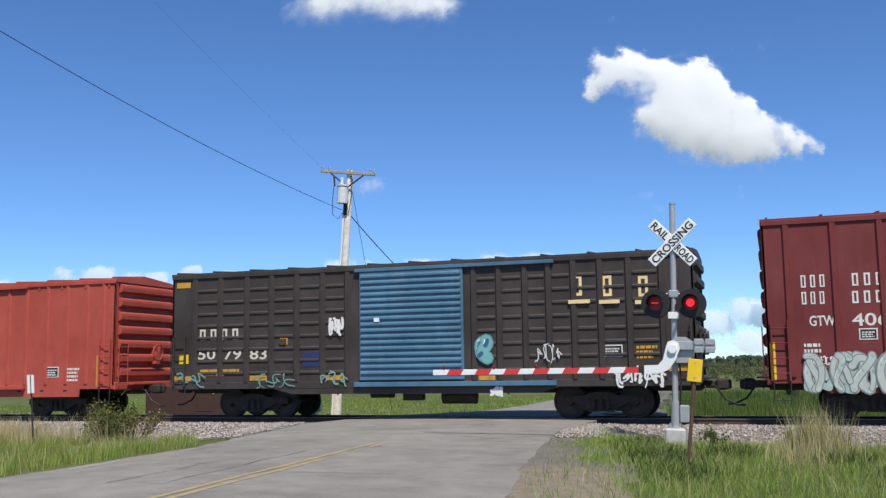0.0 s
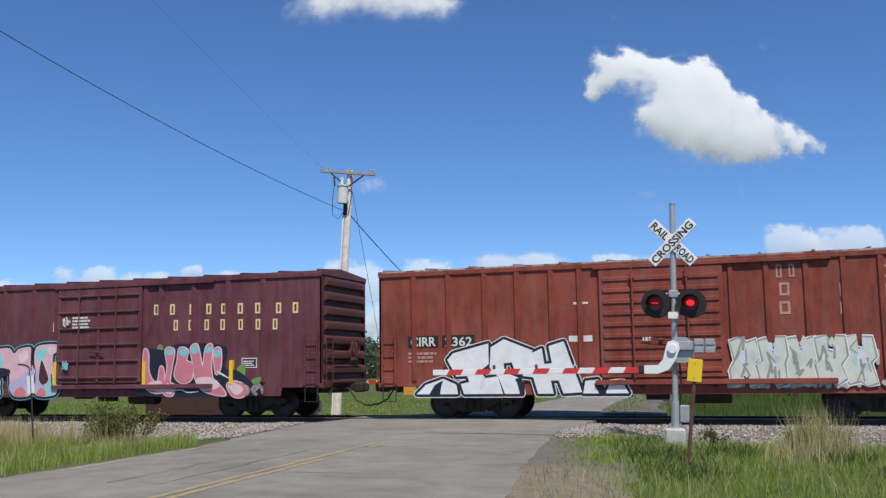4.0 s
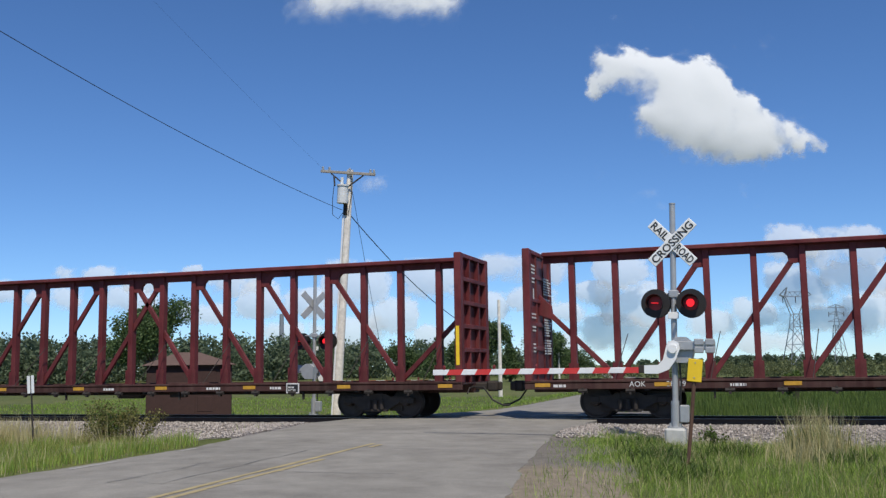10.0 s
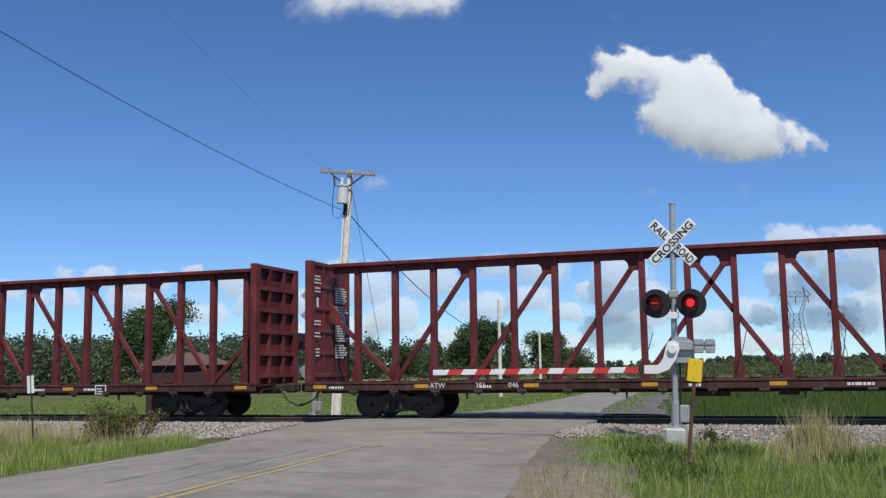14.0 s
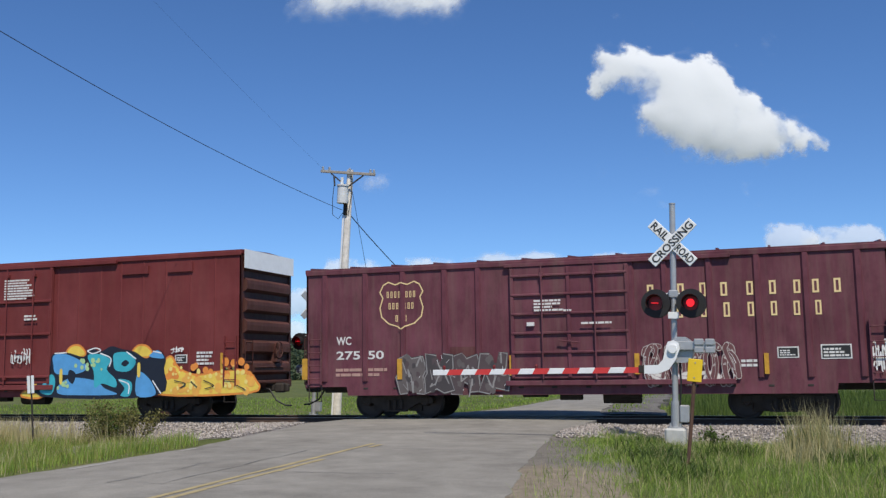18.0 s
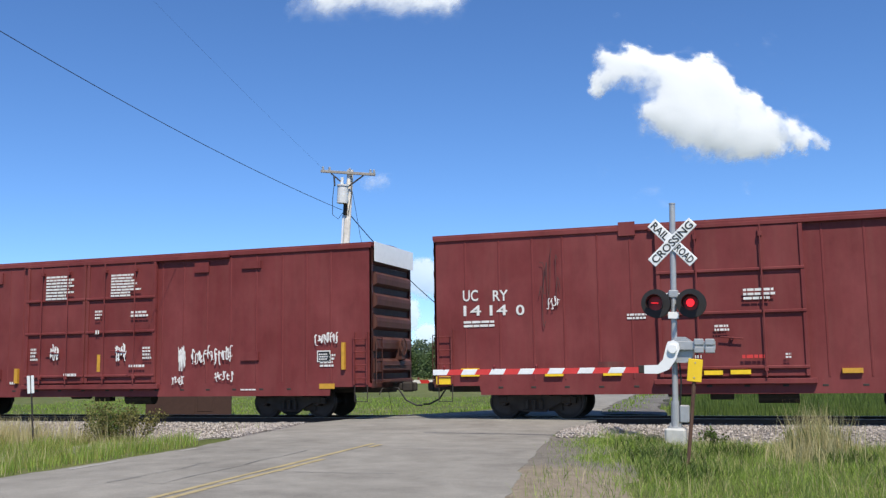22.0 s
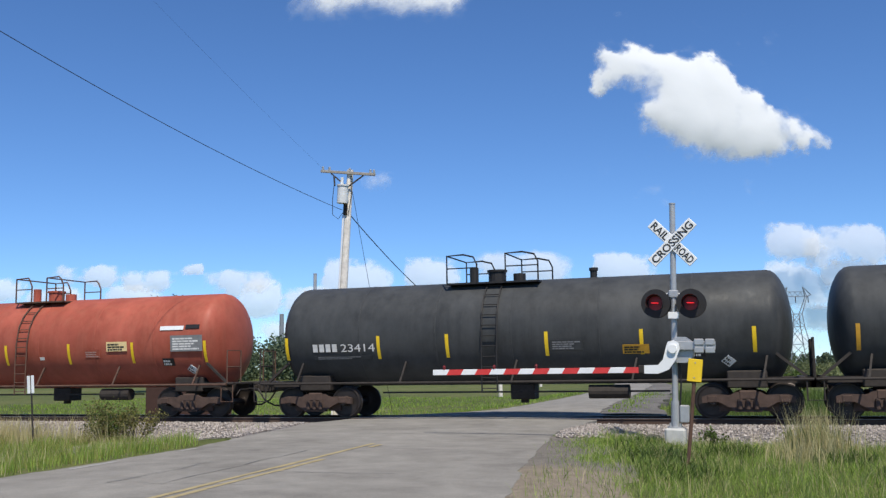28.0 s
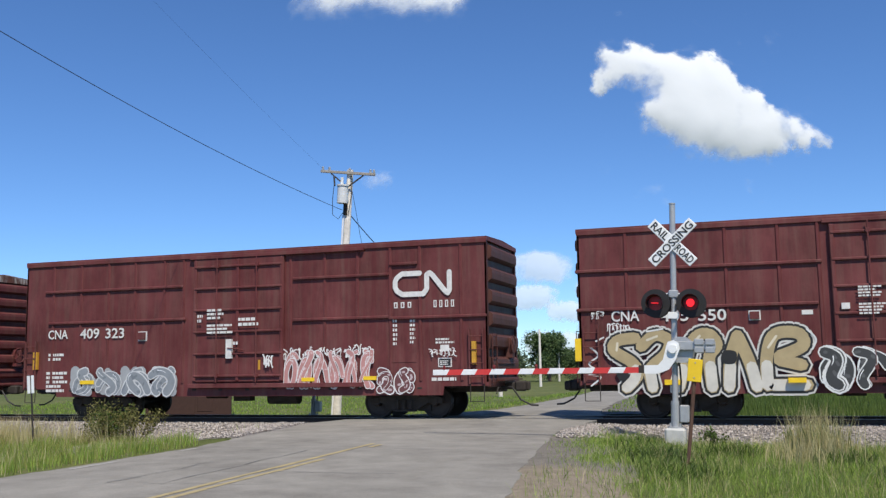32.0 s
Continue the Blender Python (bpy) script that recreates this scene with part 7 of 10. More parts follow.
# pressed panels of the charcoal car
crease = {}
for side in (POSTS_C2[:7], POSTS_C2[7:]):
    for a, b in zip(side, side[1:]):
        w = round(b - a - 0.22, 2)
        if w not in crease:
            poly = [(-1.6, -0.06), (-1.635, -0.02), (-1.635, 0.02), (-1.6, 0.06)]
            vs = [(x, yy, zz) for x in (-w / 2, w / 2) for yy, zz in poly]
            crease[w] = M().add(vs, [(0, 1, 5, 4), (1, 2, 6, 5), (2, 3, 7, 6), (0, 3, 2, 1), (4, 5, 6, 7)]).mesh("panel_crease", CHAR)
        for j in range(8):
            share("panel_crease", crease[w], c2, ((a + b) / 2 - L2 / 2, 0, 1.35 + j * 0.36))


# welded seams of the plain salmon side
seam = M().box(-0.016, 0.016, -1.612, -1.6, 1.0, 4.24).mesh("side_seam", SALMON)
tab = M().box(-0.035, 0.035, -1.63, -1.6, -0.05, 0.05, 0.01).mesh("roof_tab", SALMON)
for k in range(17):
    if k < 7:
        share("side_seam", seam, c3, (-L3 / 2 + 0.75 + 0.92 * k, 0, 0))
    share("roof_tab", tab, c3, (-L3 / 2 + 0.75 + 0.92 * k, 0, 4.2))
marks(c1, -7.17, 3.29, 0.66, 0.31, 3, LETTER, -1.607, "company_mark", "white company mark")
marks(c1, -5.99, 3.29, 1.35, 0.31, 5, LETTER, -1.607, "company_mark", "white company mark")
marks(c1, -7.17, 2.87, 0.63, 0.31, 3, LETTER, -1.607, "company_mark", "white company mark")
marks(c1, -6.01, 2.86, 1.34, 0.30, 5, LETTER, -1.607, "company_mark", "white company mark")
text("car_number", "GTW", 0.25, LETTER, c1, (-6.99, -1.607, 2.33), (90, 0, 0), 0.60, "", 0.006)
text("car_number", "406", 0.30, LETTER, c1, (-6.01, -1.607, 2.31), (90, 0, 0), 0.83, "", 0.006)
consol_plate(c1, -5.87, 1.96, -1.607, 0.42, 0.28)
fine_print(c1, [(-7.15, 1.67, 0.45, 0.28, 2)], LETTER, 101, -1.607)
plates(c1, [(-7.96, -7.83, 1.0, 1.94, YELLOW, "reflector")], -1.607)
mural(c1, -7.22, -3.34, 0.67, 1.69, 7, [(0.46, 0.5, 0.46), (0.3, 0.42, 0.36)], (0.2, 0.22, 0.22), 102, back=(0.36, 0.44, 0.4), shine=(0.66, 0.66, 0.64))
plates(c1, [(-6.96, -6.5, 1.13, 1.32, AMBER, "reflector")], -1.607)
scribble(c1, -7.11, -6.49, 1.32, 1.6, (0.75, 0.73, 0.7), 103, 0.03, 10, -1.67)
text("car_number", "50", 0.31, CREAMW, c2, (-6.95, -1.607, 1.79), (90, 0, 0), 0.61, "", 0.006)
text("car_number", "79", 0.31, CREAMW, c2, (-6.04, -1.607, 1.78), (90, 0, 0), 0.60, "", 0.006)
text("car_number", "83", 0.31, CREAMW, c2, (-5.15, -1.607, 1.77), (90, 0, 0), 0.58, "", 0.006)
marks(c2, -6.95, 2.37, 1.52, 0.33, 4, CREAMW, -1.607, "company_mark", "white company mark")
marks(c2, 4.63, 3.3, 0.58, 0.55, 1, CREAM, -1.607, "logo_shape", "cream block of the company logo")
plates(c2, [(4.61, 5.19, 3.09, 3.19, CREAM, "logo_shape")], -1.67)
marks(c2, 5.45, 3.26, 0.55, 0.55, 1, CREAM, -1.607, "logo_shape", "cream block of the company logo")
plates(c2, [(5.44, 5.98, 3.06, 3.16, CREAM, "logo_shape")], -1.67)
marks(c2, 6.4, 3.22, 0.55, 0.54, 1, CREAM, -1.607, "logo_shape", "cream block of the company logo")
plates(c2, [(6.39, 6.93, 3.02, 3.12, CREAM, "logo_shape")], -1.67)
plates(c2, [(-7.62, -7.29, 1.66, 1.94, YELLOW, "label")], -1.607)
plates(c2, [(-3.37, -2.75, 1.52, 1.94, BLUEPATCH, "paint_patch")], -1.607)
fine_print(c2, [(-6.87, 1.28, 1.38, 0.25, 2)], AMBER, 104, -1.607)
consol_plate(c2, 5.5, 1.65, -1.607, 0.51, 0.32)
fine_print(c2, [(6.37, 1.6, 0.57, 0.38, 3)], AMBER, 105, -1.607)
plates(c2, [(-4.14, -3.88, 2.18, 2.38, AMBER, "stencil_box")], -1.607)
plates(c2, [(-4.11, -3.92, 2.21, 2.35, CHAR, "stencil_box")], -1.669)
plates(c2, [(-7.8, -7.18, 1.13, 1.28, AMBER, "reflector")], -1.607)
plates(c2, [(-5.14, -4.57, 1.13, 1.28, AMBER, "reflector")], -1.607)
plates(c2, [(-2.62, -2.09, 1.12, 1.26, AMBER, "reflector")], -1.607)
plates(c2, [(2.03, 2.51, 1.07, 1.2, AMBER, "reflector")], -1.607)
plates(c2, [(7.19, 7.64, 1.26, 1.38, AMBER, "reflector")], -1.607)
mural(c2, 1.89, 2.5, 1.49, 2.35, 1, [(0.16, 0.4, 0.38), (0.05, 0.1, 0.25)], (0.1, 0.25, 0.25), 106, lw=0.2, thick=0.5)
scribble(c2, -2.5, -2.04, 2.39, 2.98, (0.75, 0.73, 0.7), 107, 0.07, 12, -1.67)
scribble(c2, 3.66, 4.42, 1.49, 2.07, (0.6, 0.6, 0.6), 108, 0.03, 9, -1.67)
scribble(c2, 5.78, 7.13, 0.84, 1.42, (0.75, 0.73, 0.7), 109, 0.06, 14, -1.67)
scribble(c2, 7.18, 7.72, 1.57, 2.05, (0.75, 0.73, 0.7), 110, 0.04, 14, -1.67)
scribble(c2, 2.38, 2.74, 0.55, 0.93, (0.75, 0.73, 0.7), 111, 0.06, 8, -1.67)
scribble(c2, -7.64, -6.69, 0.92, 1.5, (0.16, 0.3, 0.26), 112, 0.05, 5, -1.67)
scribble(c2, -5.04, -3.64, 0.89, 1.37, (0.14, 0.26, 0.23), 113, 0.04, 7, -1.67)
scribble(c2, -2.79, -1.87, 0.92, 1.39, (0.2, 0.34, 0.28), 114, 0.04, 6, -1.67)
plates(c2, [(-1.04, -0.88, 2.76, 2.88, WHITE, "sticker")], -1.74)
plates(c2, [(-7.75, -7.26, 4.0, 4.17, AMBER, "stencil_box")], -1.607)
plates(c3, [(-6.9, -6.39, 1.64, 2.12, DARKLET, "number_patch")], -1.607)
plates(c3, [(-6.3, -5.77, 1.63, 2.11, DARKLET, "number_patch")], -1.607)
text("car_number", "WR", 0.24, LETTER, c3, (-7.01, -1.607, 2.12), (90, 0, 0), 0.58, "", 0.006)
text("car_number", "WK", 0.24, LETTER, c3, (-6.26, -1.607, 2.11), (90, 0, 0), 0.55, "", 0.006)
text("car_number", "80", 0.24, LETTER, c3, (-6.86, -1.68, 1.67), (90, 0, 0), 0.43, "", 0.006)
text("car_number", "48", 0.24, LETTER, c3, (-6.25, -1.68, 1.66), (90, 0, 0), 0.45, "", 0.006)
fine_print(c3, [(-6.76, 1.21, 0.81, 0.28, 2)], LETTER, 115, -1.607)
consol_plate(c3, 5.23, 1.3, -1.607, 0.49, 0.34)
fine_print(c3, [(6.03, 1.17, 0.54, 0.47, 4)], LETTER, 116, -1.607)
fine_print(c3, [(-1.21, 2.74, 0.47, 0.19, 2)], LETTER, 117, -1.76)
fine_print(c3, [(-1.11, 1.61, 0.53, 0.19, 2)], LETTER, 118, -1.76)
plates(c3, [(-3.0, -2.36, 1.53, 1.93, GREENGREY, "notice_panel")], -1.607)
fine_print(c3, [(-2.93, 1.59, 0.50, 0.28, 3)], DARKLET, 119, -1.675)
plates(c3, [(-5.27, -5.03, 1.94, 2.18, LETTER, "stencil_box")], -1.607)
plates(c3, [(-5.24, -5.07, 1.97, 2.14, SALMON, "stencil_box")], -1.669)
fine_print(c3, [(-6.76, 0.73, 0.81, 0.10, 1)], LETTER, 120, -1.607)
fine_print(c3, [(-1.61, 0.58, 0.36, 0.12, 1)], LETTER, 121, -1.607)
plates(c3, [(7.19, 7.26, 1.0, 1.98, AMBER, "reflector")], -1.607)
plates(c3, [(-4.56, -4.45, 1.21, 1.63, AMBER, "reflector")], -1.607)
plates(c3, [(-1.54, -1.44, 1.82, 2.83, LETTER, "scrape_mark")], -1.68)
fine_print(c3, [(-0.1, 2.14, 0.48, 0.09, 1)], LETTER, 122, -1.76)
fine_print(c3, [(4.46, 1.34, 0.40, 0.10, 1)], LETTER, 123, -1.607)
fine_print(c3, [(-2.24, 1.14, 0.21, 0.54, 4)], LETTER, 124, -1.607)
text("car_number", "CIRR", 0.25, LETTER, c4, (-6.94, -1.613, 2.04), (90, 0, 0), 0.75, "", 0.006)
text("car_number", "2362", 0.24, LETTER, c4, (-5.91, -1.613, 2.03), (90, 0, 0), 0.79, "", 0.006)
plates(c4, [(-7.02, -6.12, 2.0, 2.33, BLACK, "number_patch"), (-6.0, -5.05, 2.0, 2.33, BLACK, "number_patch")], -1.604)
fine_print(c4, [(-7.02, 1.58, 0.88, 0.33, 3)], FADED, 125, -1.607)
marks(c4, 2.91, 3.57, 0.60, 0.33, 2, FADED, -1.607, "faded_lettering", "pale worn-off lettering")
marks(c4, 4.4, 3.51, 0.23, 0.32, 1, FADED, -1.607, "faded_lettering", "pale worn-off lettering")
marks(c4, 5.32, 3.47, 0.44, 0.31, 1, FADED, -1.607, "faded_lettering", "pale worn-off lettering")
marks(c4, 2.93, 3.11, 0.54, 0.33, 1, FADED, -1.607, "faded_lettering", "pale worn-off lettering")
marks(c4, 4.38, 3.06, 0.27, 0.32, 1, FADED, -1.607, "faded_lettering", "pale worn-off lettering")
marks(c4, 6.68, 2.96, 0.35, 0.32, 1, FADED, -1.607, "faded_lettering", "pale worn-off lettering")
marks(c4, 2.91, 2.64, 0.57, 0.33, 1, FADED, -1.607, "faded_lettering", "pale worn-off lettering")
marks(c4, 4.37, 2.6, 0.26, 0.31, 1, FADED, -1.607, "faded_lettering", "pale worn-off lettering")
marks(c4, 5.36, 2.55, 0.44, 0.32, 1, FADED, -1.607, "faded_lettering", "pale worn-off lettering")
marks(c4, 6.49, 2.51, 0.54, 0.31, 1, FADED, -1.607, "faded_lettering", "pale worn-off lettering")
for x, z, w in ((5.95, 3.45, 0.42), (7.0, 3.41, 0.4), (5.34, 3.0, 0.44), (5.95, 2.98, 0.42), (5.98, 2.53, 0.4)):
    marks(c4, x, z, w, 0.31, 1, FADED, -1.607, "faded_lettering", "pale worn-off lettering")


def white_blocks(ob):
    w = Wall(ob, -6.8, -0.8, 0.68, 2.2)
    slabs = [[(1.61, 6.36), (1.89, 7.52), (3.61, 9.21), (3.61, 5.45), (3.3, 4.55), (3.37, 2.91), (4.04, 3.27), (4.26, 0.12), (2.4, 0.12), (2.25, 1.94), (2.67, 2.3), (2.56, 3.39), (2.04, 3.27)], [(3.72, 8.48), (4.35, 9.88), (5.68, 7.76), (5.4, 3.88), (4.88, 3.64), (4.7, 5.7), (4.32, 5.58), (4.35, 4.0), (5.02, 2.91), (5.16, 0.12), (4.35, 0.12), (4.07, 3.03), (3.65, 4.85)], [(5.61, 7.27), (6.11, 8.12), (6.21, 5.33), (6.56, 5.45), (6.42, 8.48), (7.12, 9.27), (7.89, 0.36), (7.05, 0.12), (6.84, 2.42), (6.49, 2.42), (6.6, 0.12), (5.89, 0.12), (5.68, 3.03), (5.19, 3.27)], [(0.07, 0.12), (0.53, 1.82), (1.4, 2.91), (2.04, 1.82), (2.11, 0.12)], [(7.93, 0.12), (8.04, 2.3), (8.6, 2.55), (8.84, 0.12)], [(8.91, 0.12), (9.12, 1.82), (9.68, 2.06), (9.93, 0.12)]]
    w.rim((0.72, 0.72, 0.7), 0.2, *slabs, soft=False)
    w.rim(INK, 0.15, *slabs, soft=False)
    w.fill((0.76, 0.77, 0.77), *slabs, soft=False)
    w.fill(INK, [(0.7, 0.12), (0.98, 1.82), (1.4, 2.67), (1.3, 1.58), (1.23, 0.12)], [(4.84, 2.73), (5.09, 3.03), (5.3, 1.82), (5.26, 0.12), (5.05, 0.12)], [(8.42, 1.82), (8.74, 2.18), (8.95, 0.12), (8.63, 0.12)], soft=False)
    w.line((0.6, 0.62, 0.64), 0.03, [(3.2, 1), (3.4, 3.2)], [(5, 0.6), (4.9, 2.2)], [(7.4, 3.4), (7.6, 5.4)], soft=False)


white_blocks(c4)

pieces(c4, 1.76, 5.11, 0.86, 2.06, 5, [(0.6, 0.64, 0.56), (0.5, 0.58, 0.56), (0.66, 0.6, 0.5), (0.62, 0.66, 0.72)], (0.3, 0.3, 0.28), 128, back=(0.42, 0.42, 0.38))
scribble(c4, -1.24, -0.92, 1.1, 1.38, (0.75, 0.73, 0.7), 129, 0.03, 8, -1.67)
plates(c4, [(-2.4, -1.76, 2.07, 2.23, LETTER, "label")], -1.607)
plates(c4, [(-2.25, -1.85, 3.07, 3.13, LETTER, "label")], -1.607)
plates(c4, [(-7.17, -6.79, 0.68, 0.91, AMBER, "reflector")], -1.607)
plates(c4, [(6.81, 7.28, 0.64, 0.83, AMBER, "reflector")], -1.607)
fine_print(c4, [(-0.42, 2.05, 0.32, 0.16, 1)], LETTER, 130, -1.76)
consol_plate(c4, 6.13, 1.68, -1.607, 0.43, 0.29)
shield(c5, -5.47, -4.23, 2.49, 3.9)
text("car_number", "274", 0.24, CREAMW, c5, (-6.86, -1.607, 1.7), (90, 0, 0), 0.74, "", 0.006)
text("car_number", "97", 0.25, CREAMW, c5, (-5.88, -1.607, 1.68), (90, 0, 0), 0.48, "", 0.006)
text("car_number", "WC", 0.24, CREAMW, c5, (-6.85, -1.607, 2.13), (90, 0, 0), 0.45, "", 0.006)
marks(c5, 2.04, 3.2, 0.39, 0.33, 1, CREAM, -1.607, "lettering_block", "cream lettering block")
marks(c5, 2.63, 3.19, 0.38, 0.33, 1, CREAM, -1.607, "lettering_block", "cream lettering block")
marks(c5, 3.34, 3.18, 0.38, 0.32, 1, CREAM, -1.607, "lettering_block", "cream lettering block")
marks(c5, 3.94, 3.17, 0.38, 0.32, 1, CREAM, -1.607, "lettering_block", "cream lettering block")
marks(c5, 4.46, 3.16, 0.39, 0.32, 1, CREAM, -1.607, "lettering_block", "cream lettering block")
marks(c5, 5.04, 3.15, 0.39, 0.32, 1, CREAM, -1.607, "lettering_block", "cream lettering block")
marks(c5, 5.64, 3.14, 0.38, 0.32, 1, CREAM, -1.607, "lettering_block", "cream lettering block")
marks(c5, 6.35, 3.12, 0.38, 0.32, 1, CREAM, -1.607, "lettering_block", "cream lettering block")
marks(c5, 6.91, 3.11, 0.39, 0.32, 1, CREAM, -1.607, "lettering_block", "cream lettering block")
marks(c5, 2.78, 2.7, 0.34, 0.32, 1, CREAM, -1.607, "lettering_block", "cream lettering block")
marks(c5, 3.32, 2.69, 0.34, 0.32, 1, CREAM, -1.607, "lettering_block", "cream lettering block")
marks(c5, 3.89, 2.68, 0.34, 0.33, 1, CREAM, -1.607, "lettering_block", "cream lettering block")
marks(c5, 4.45, 2.67, 0.34, 0.33, 1, CREAM, -1.607, "lettering_block", "cream lettering block")
marks(c5, 5.08, 2.66, 0.33, 0.32, 1, CREAM, -1.607, "lettering_block", "cream lettering block")
marks(c5, 5.67, 2.65, 0.34, 0.32, 1, CREAM, -1.607, "lettering_block", "cream lettering block")
marks(c5, 6.25, 2.64, 0.34, 0.32, 1, CREAM, -1.607, "lettering_block", "cream lettering block")


def pink_over_blue(ob):
    w = Wall(ob, -5.37, -1.43, 0.67, 2.4)
    letters = ([(0.75, 9.36), (1.88, 9.13), (1.77, 6.52), (2.0, 6.23), (2.62, 8.99), (3.5, 9.28), (3.0, 6.52), (2.85, 4.93), (4.0, 3.33), (4.03, 2.03), (3.83, 0.09), (0.33, 0.09), (0.38, 2.75), (0.94, 5.07), (0.5, 7.25)],
               [(3.69, 9.13), (4.88, 9.28), (5.38, 8.26), (5.88, 9.13), (7.17, 9.28), (7.12, 6.52), (7.38, 5.8), (7.6, 3.91), (7.5, 1.88), (7.12, 0.29), (5.62, 0.09), (5.12, 1.59), (4.88, 4.78), (4.38, 5.51), (3.0, 5.65), (3.12, 7.68)],
               [(7.62, 9.28), (8.75, 9.86), (9.88, 9.65), (9.7, 8.26), (9.38, 7.68), (9.5, 4.49), (9.88, 3.33), (9.94, 1.3), (9.5, 0.29), (8.0, 0.2), (7.5, 1.59), (7.69, 4.49), (7.5, 6.52)])
    w.rim((0.13, 0.48, 0.5), 0.2, *letters)
    w.rim(INK, 0.14, *letters)
    w.fill((0.74, 0.45, 0.5), *letters)
    w.fill((0.28, 0.6, 0.62), [(0.35, 0.14), (0.4, 2.61), (1.25, 3.33), (2.62, 3.04), (3.94, 3.19), (3.98, 1.88), (3.77, 0.14)], [(3.19, 7.39), (3.88, 8.55), (4.25, 6.81), (4.12, 5.8), (3.06, 5.8)], [(7.62, 8.26), (8.38, 9.28), (8.75, 7.97), (7.88, 6.52)], [(8.88, 2.46), (9.5, 3.91), (9.88, 2.46), (9.5, 0.43), (8.75, 0.43)])
    w.fill((0.5, 0.44, 0.62), [(5.0, 2.46), (5.88, 3.62), (7.5, 5.51), (7.53, 2.03), (6.88, 0.72), (5.38, 0.58)], [(7.69, 4.49), (8.0, 5.36), (8.06, 3.04), (8.75, 1.88), (8.62, 0.72), (7.94, 0.58), (7.56, 1.88)])
    w.fill((0.64, 0.2, 0.2), [(0.4, 0.14), (0.5, 1.3), (1.0, 2.03), (1.38, 0.14)], [(2.38, 0.14), (2.75, 1.59), (3.25, 2.03), (3.25, 0.14)], [(5.5, 0.2), (5.75, 1.45), (6.38, 1.88), (6.75, 0.2)], [(7.81, 0.29), (8.12, 1.59), (8.62, 1.45), (8.75, 0.29)])
    w.fill((0.78, 0.6, 0.62), [(0.75, 6.81), (1.06, 8.84), (1.44, 8.99), (1.25, 6.52)], [(5.88, 7.97), (6.62, 8.84), (6.88, 7.39), (6.12, 6.52)], [(8.88, 9.13), (9.62, 9.28), (9.5, 8.12), (9.0, 7.97)])
    w.rim((0.75, 0.75, 0.75), 0.04, [(8.25, 6.96), (8.56, 5.8), (9.0, 3.62), (8.88, 2.75), (8.44, 2.32), (8.06, 3.19), (8.06, 5.07)])
    w.fill((0.08, 0.02, 0.03), [(8.25, 6.96), (8.56, 5.8), (9.0, 3.62), (8.88, 2.75), (8.44, 2.32), (8.06, 3.19), (8.06, 5.07)])
    w.fill(INK, [(1.88, 6.38), (2.02, 8.55), (2.31, 8.84), (2.1, 6.52)], [(3.06, 5.51), (4.88, 5.3), (4.85, 4.2), (3.12, 3.62)], [(7.5, 3.33), (7.65, 4.49), (7.69, 2.46)])
    w.line(INK, 0.04, [(1.88, 2.46), (2.15, 3.33), (2.62, 2.75), (2.31, 0.43)], [(5.88, 6.23), (6.88, 5.8), (7.06, 4.2), (7.0, 1.88)], [(7.19, 9.28), (7.22, 5.07)], [(9.31, 4.2), (9.44, 2.17), (9.94, 2.03)])


pink_over_blue(c5)


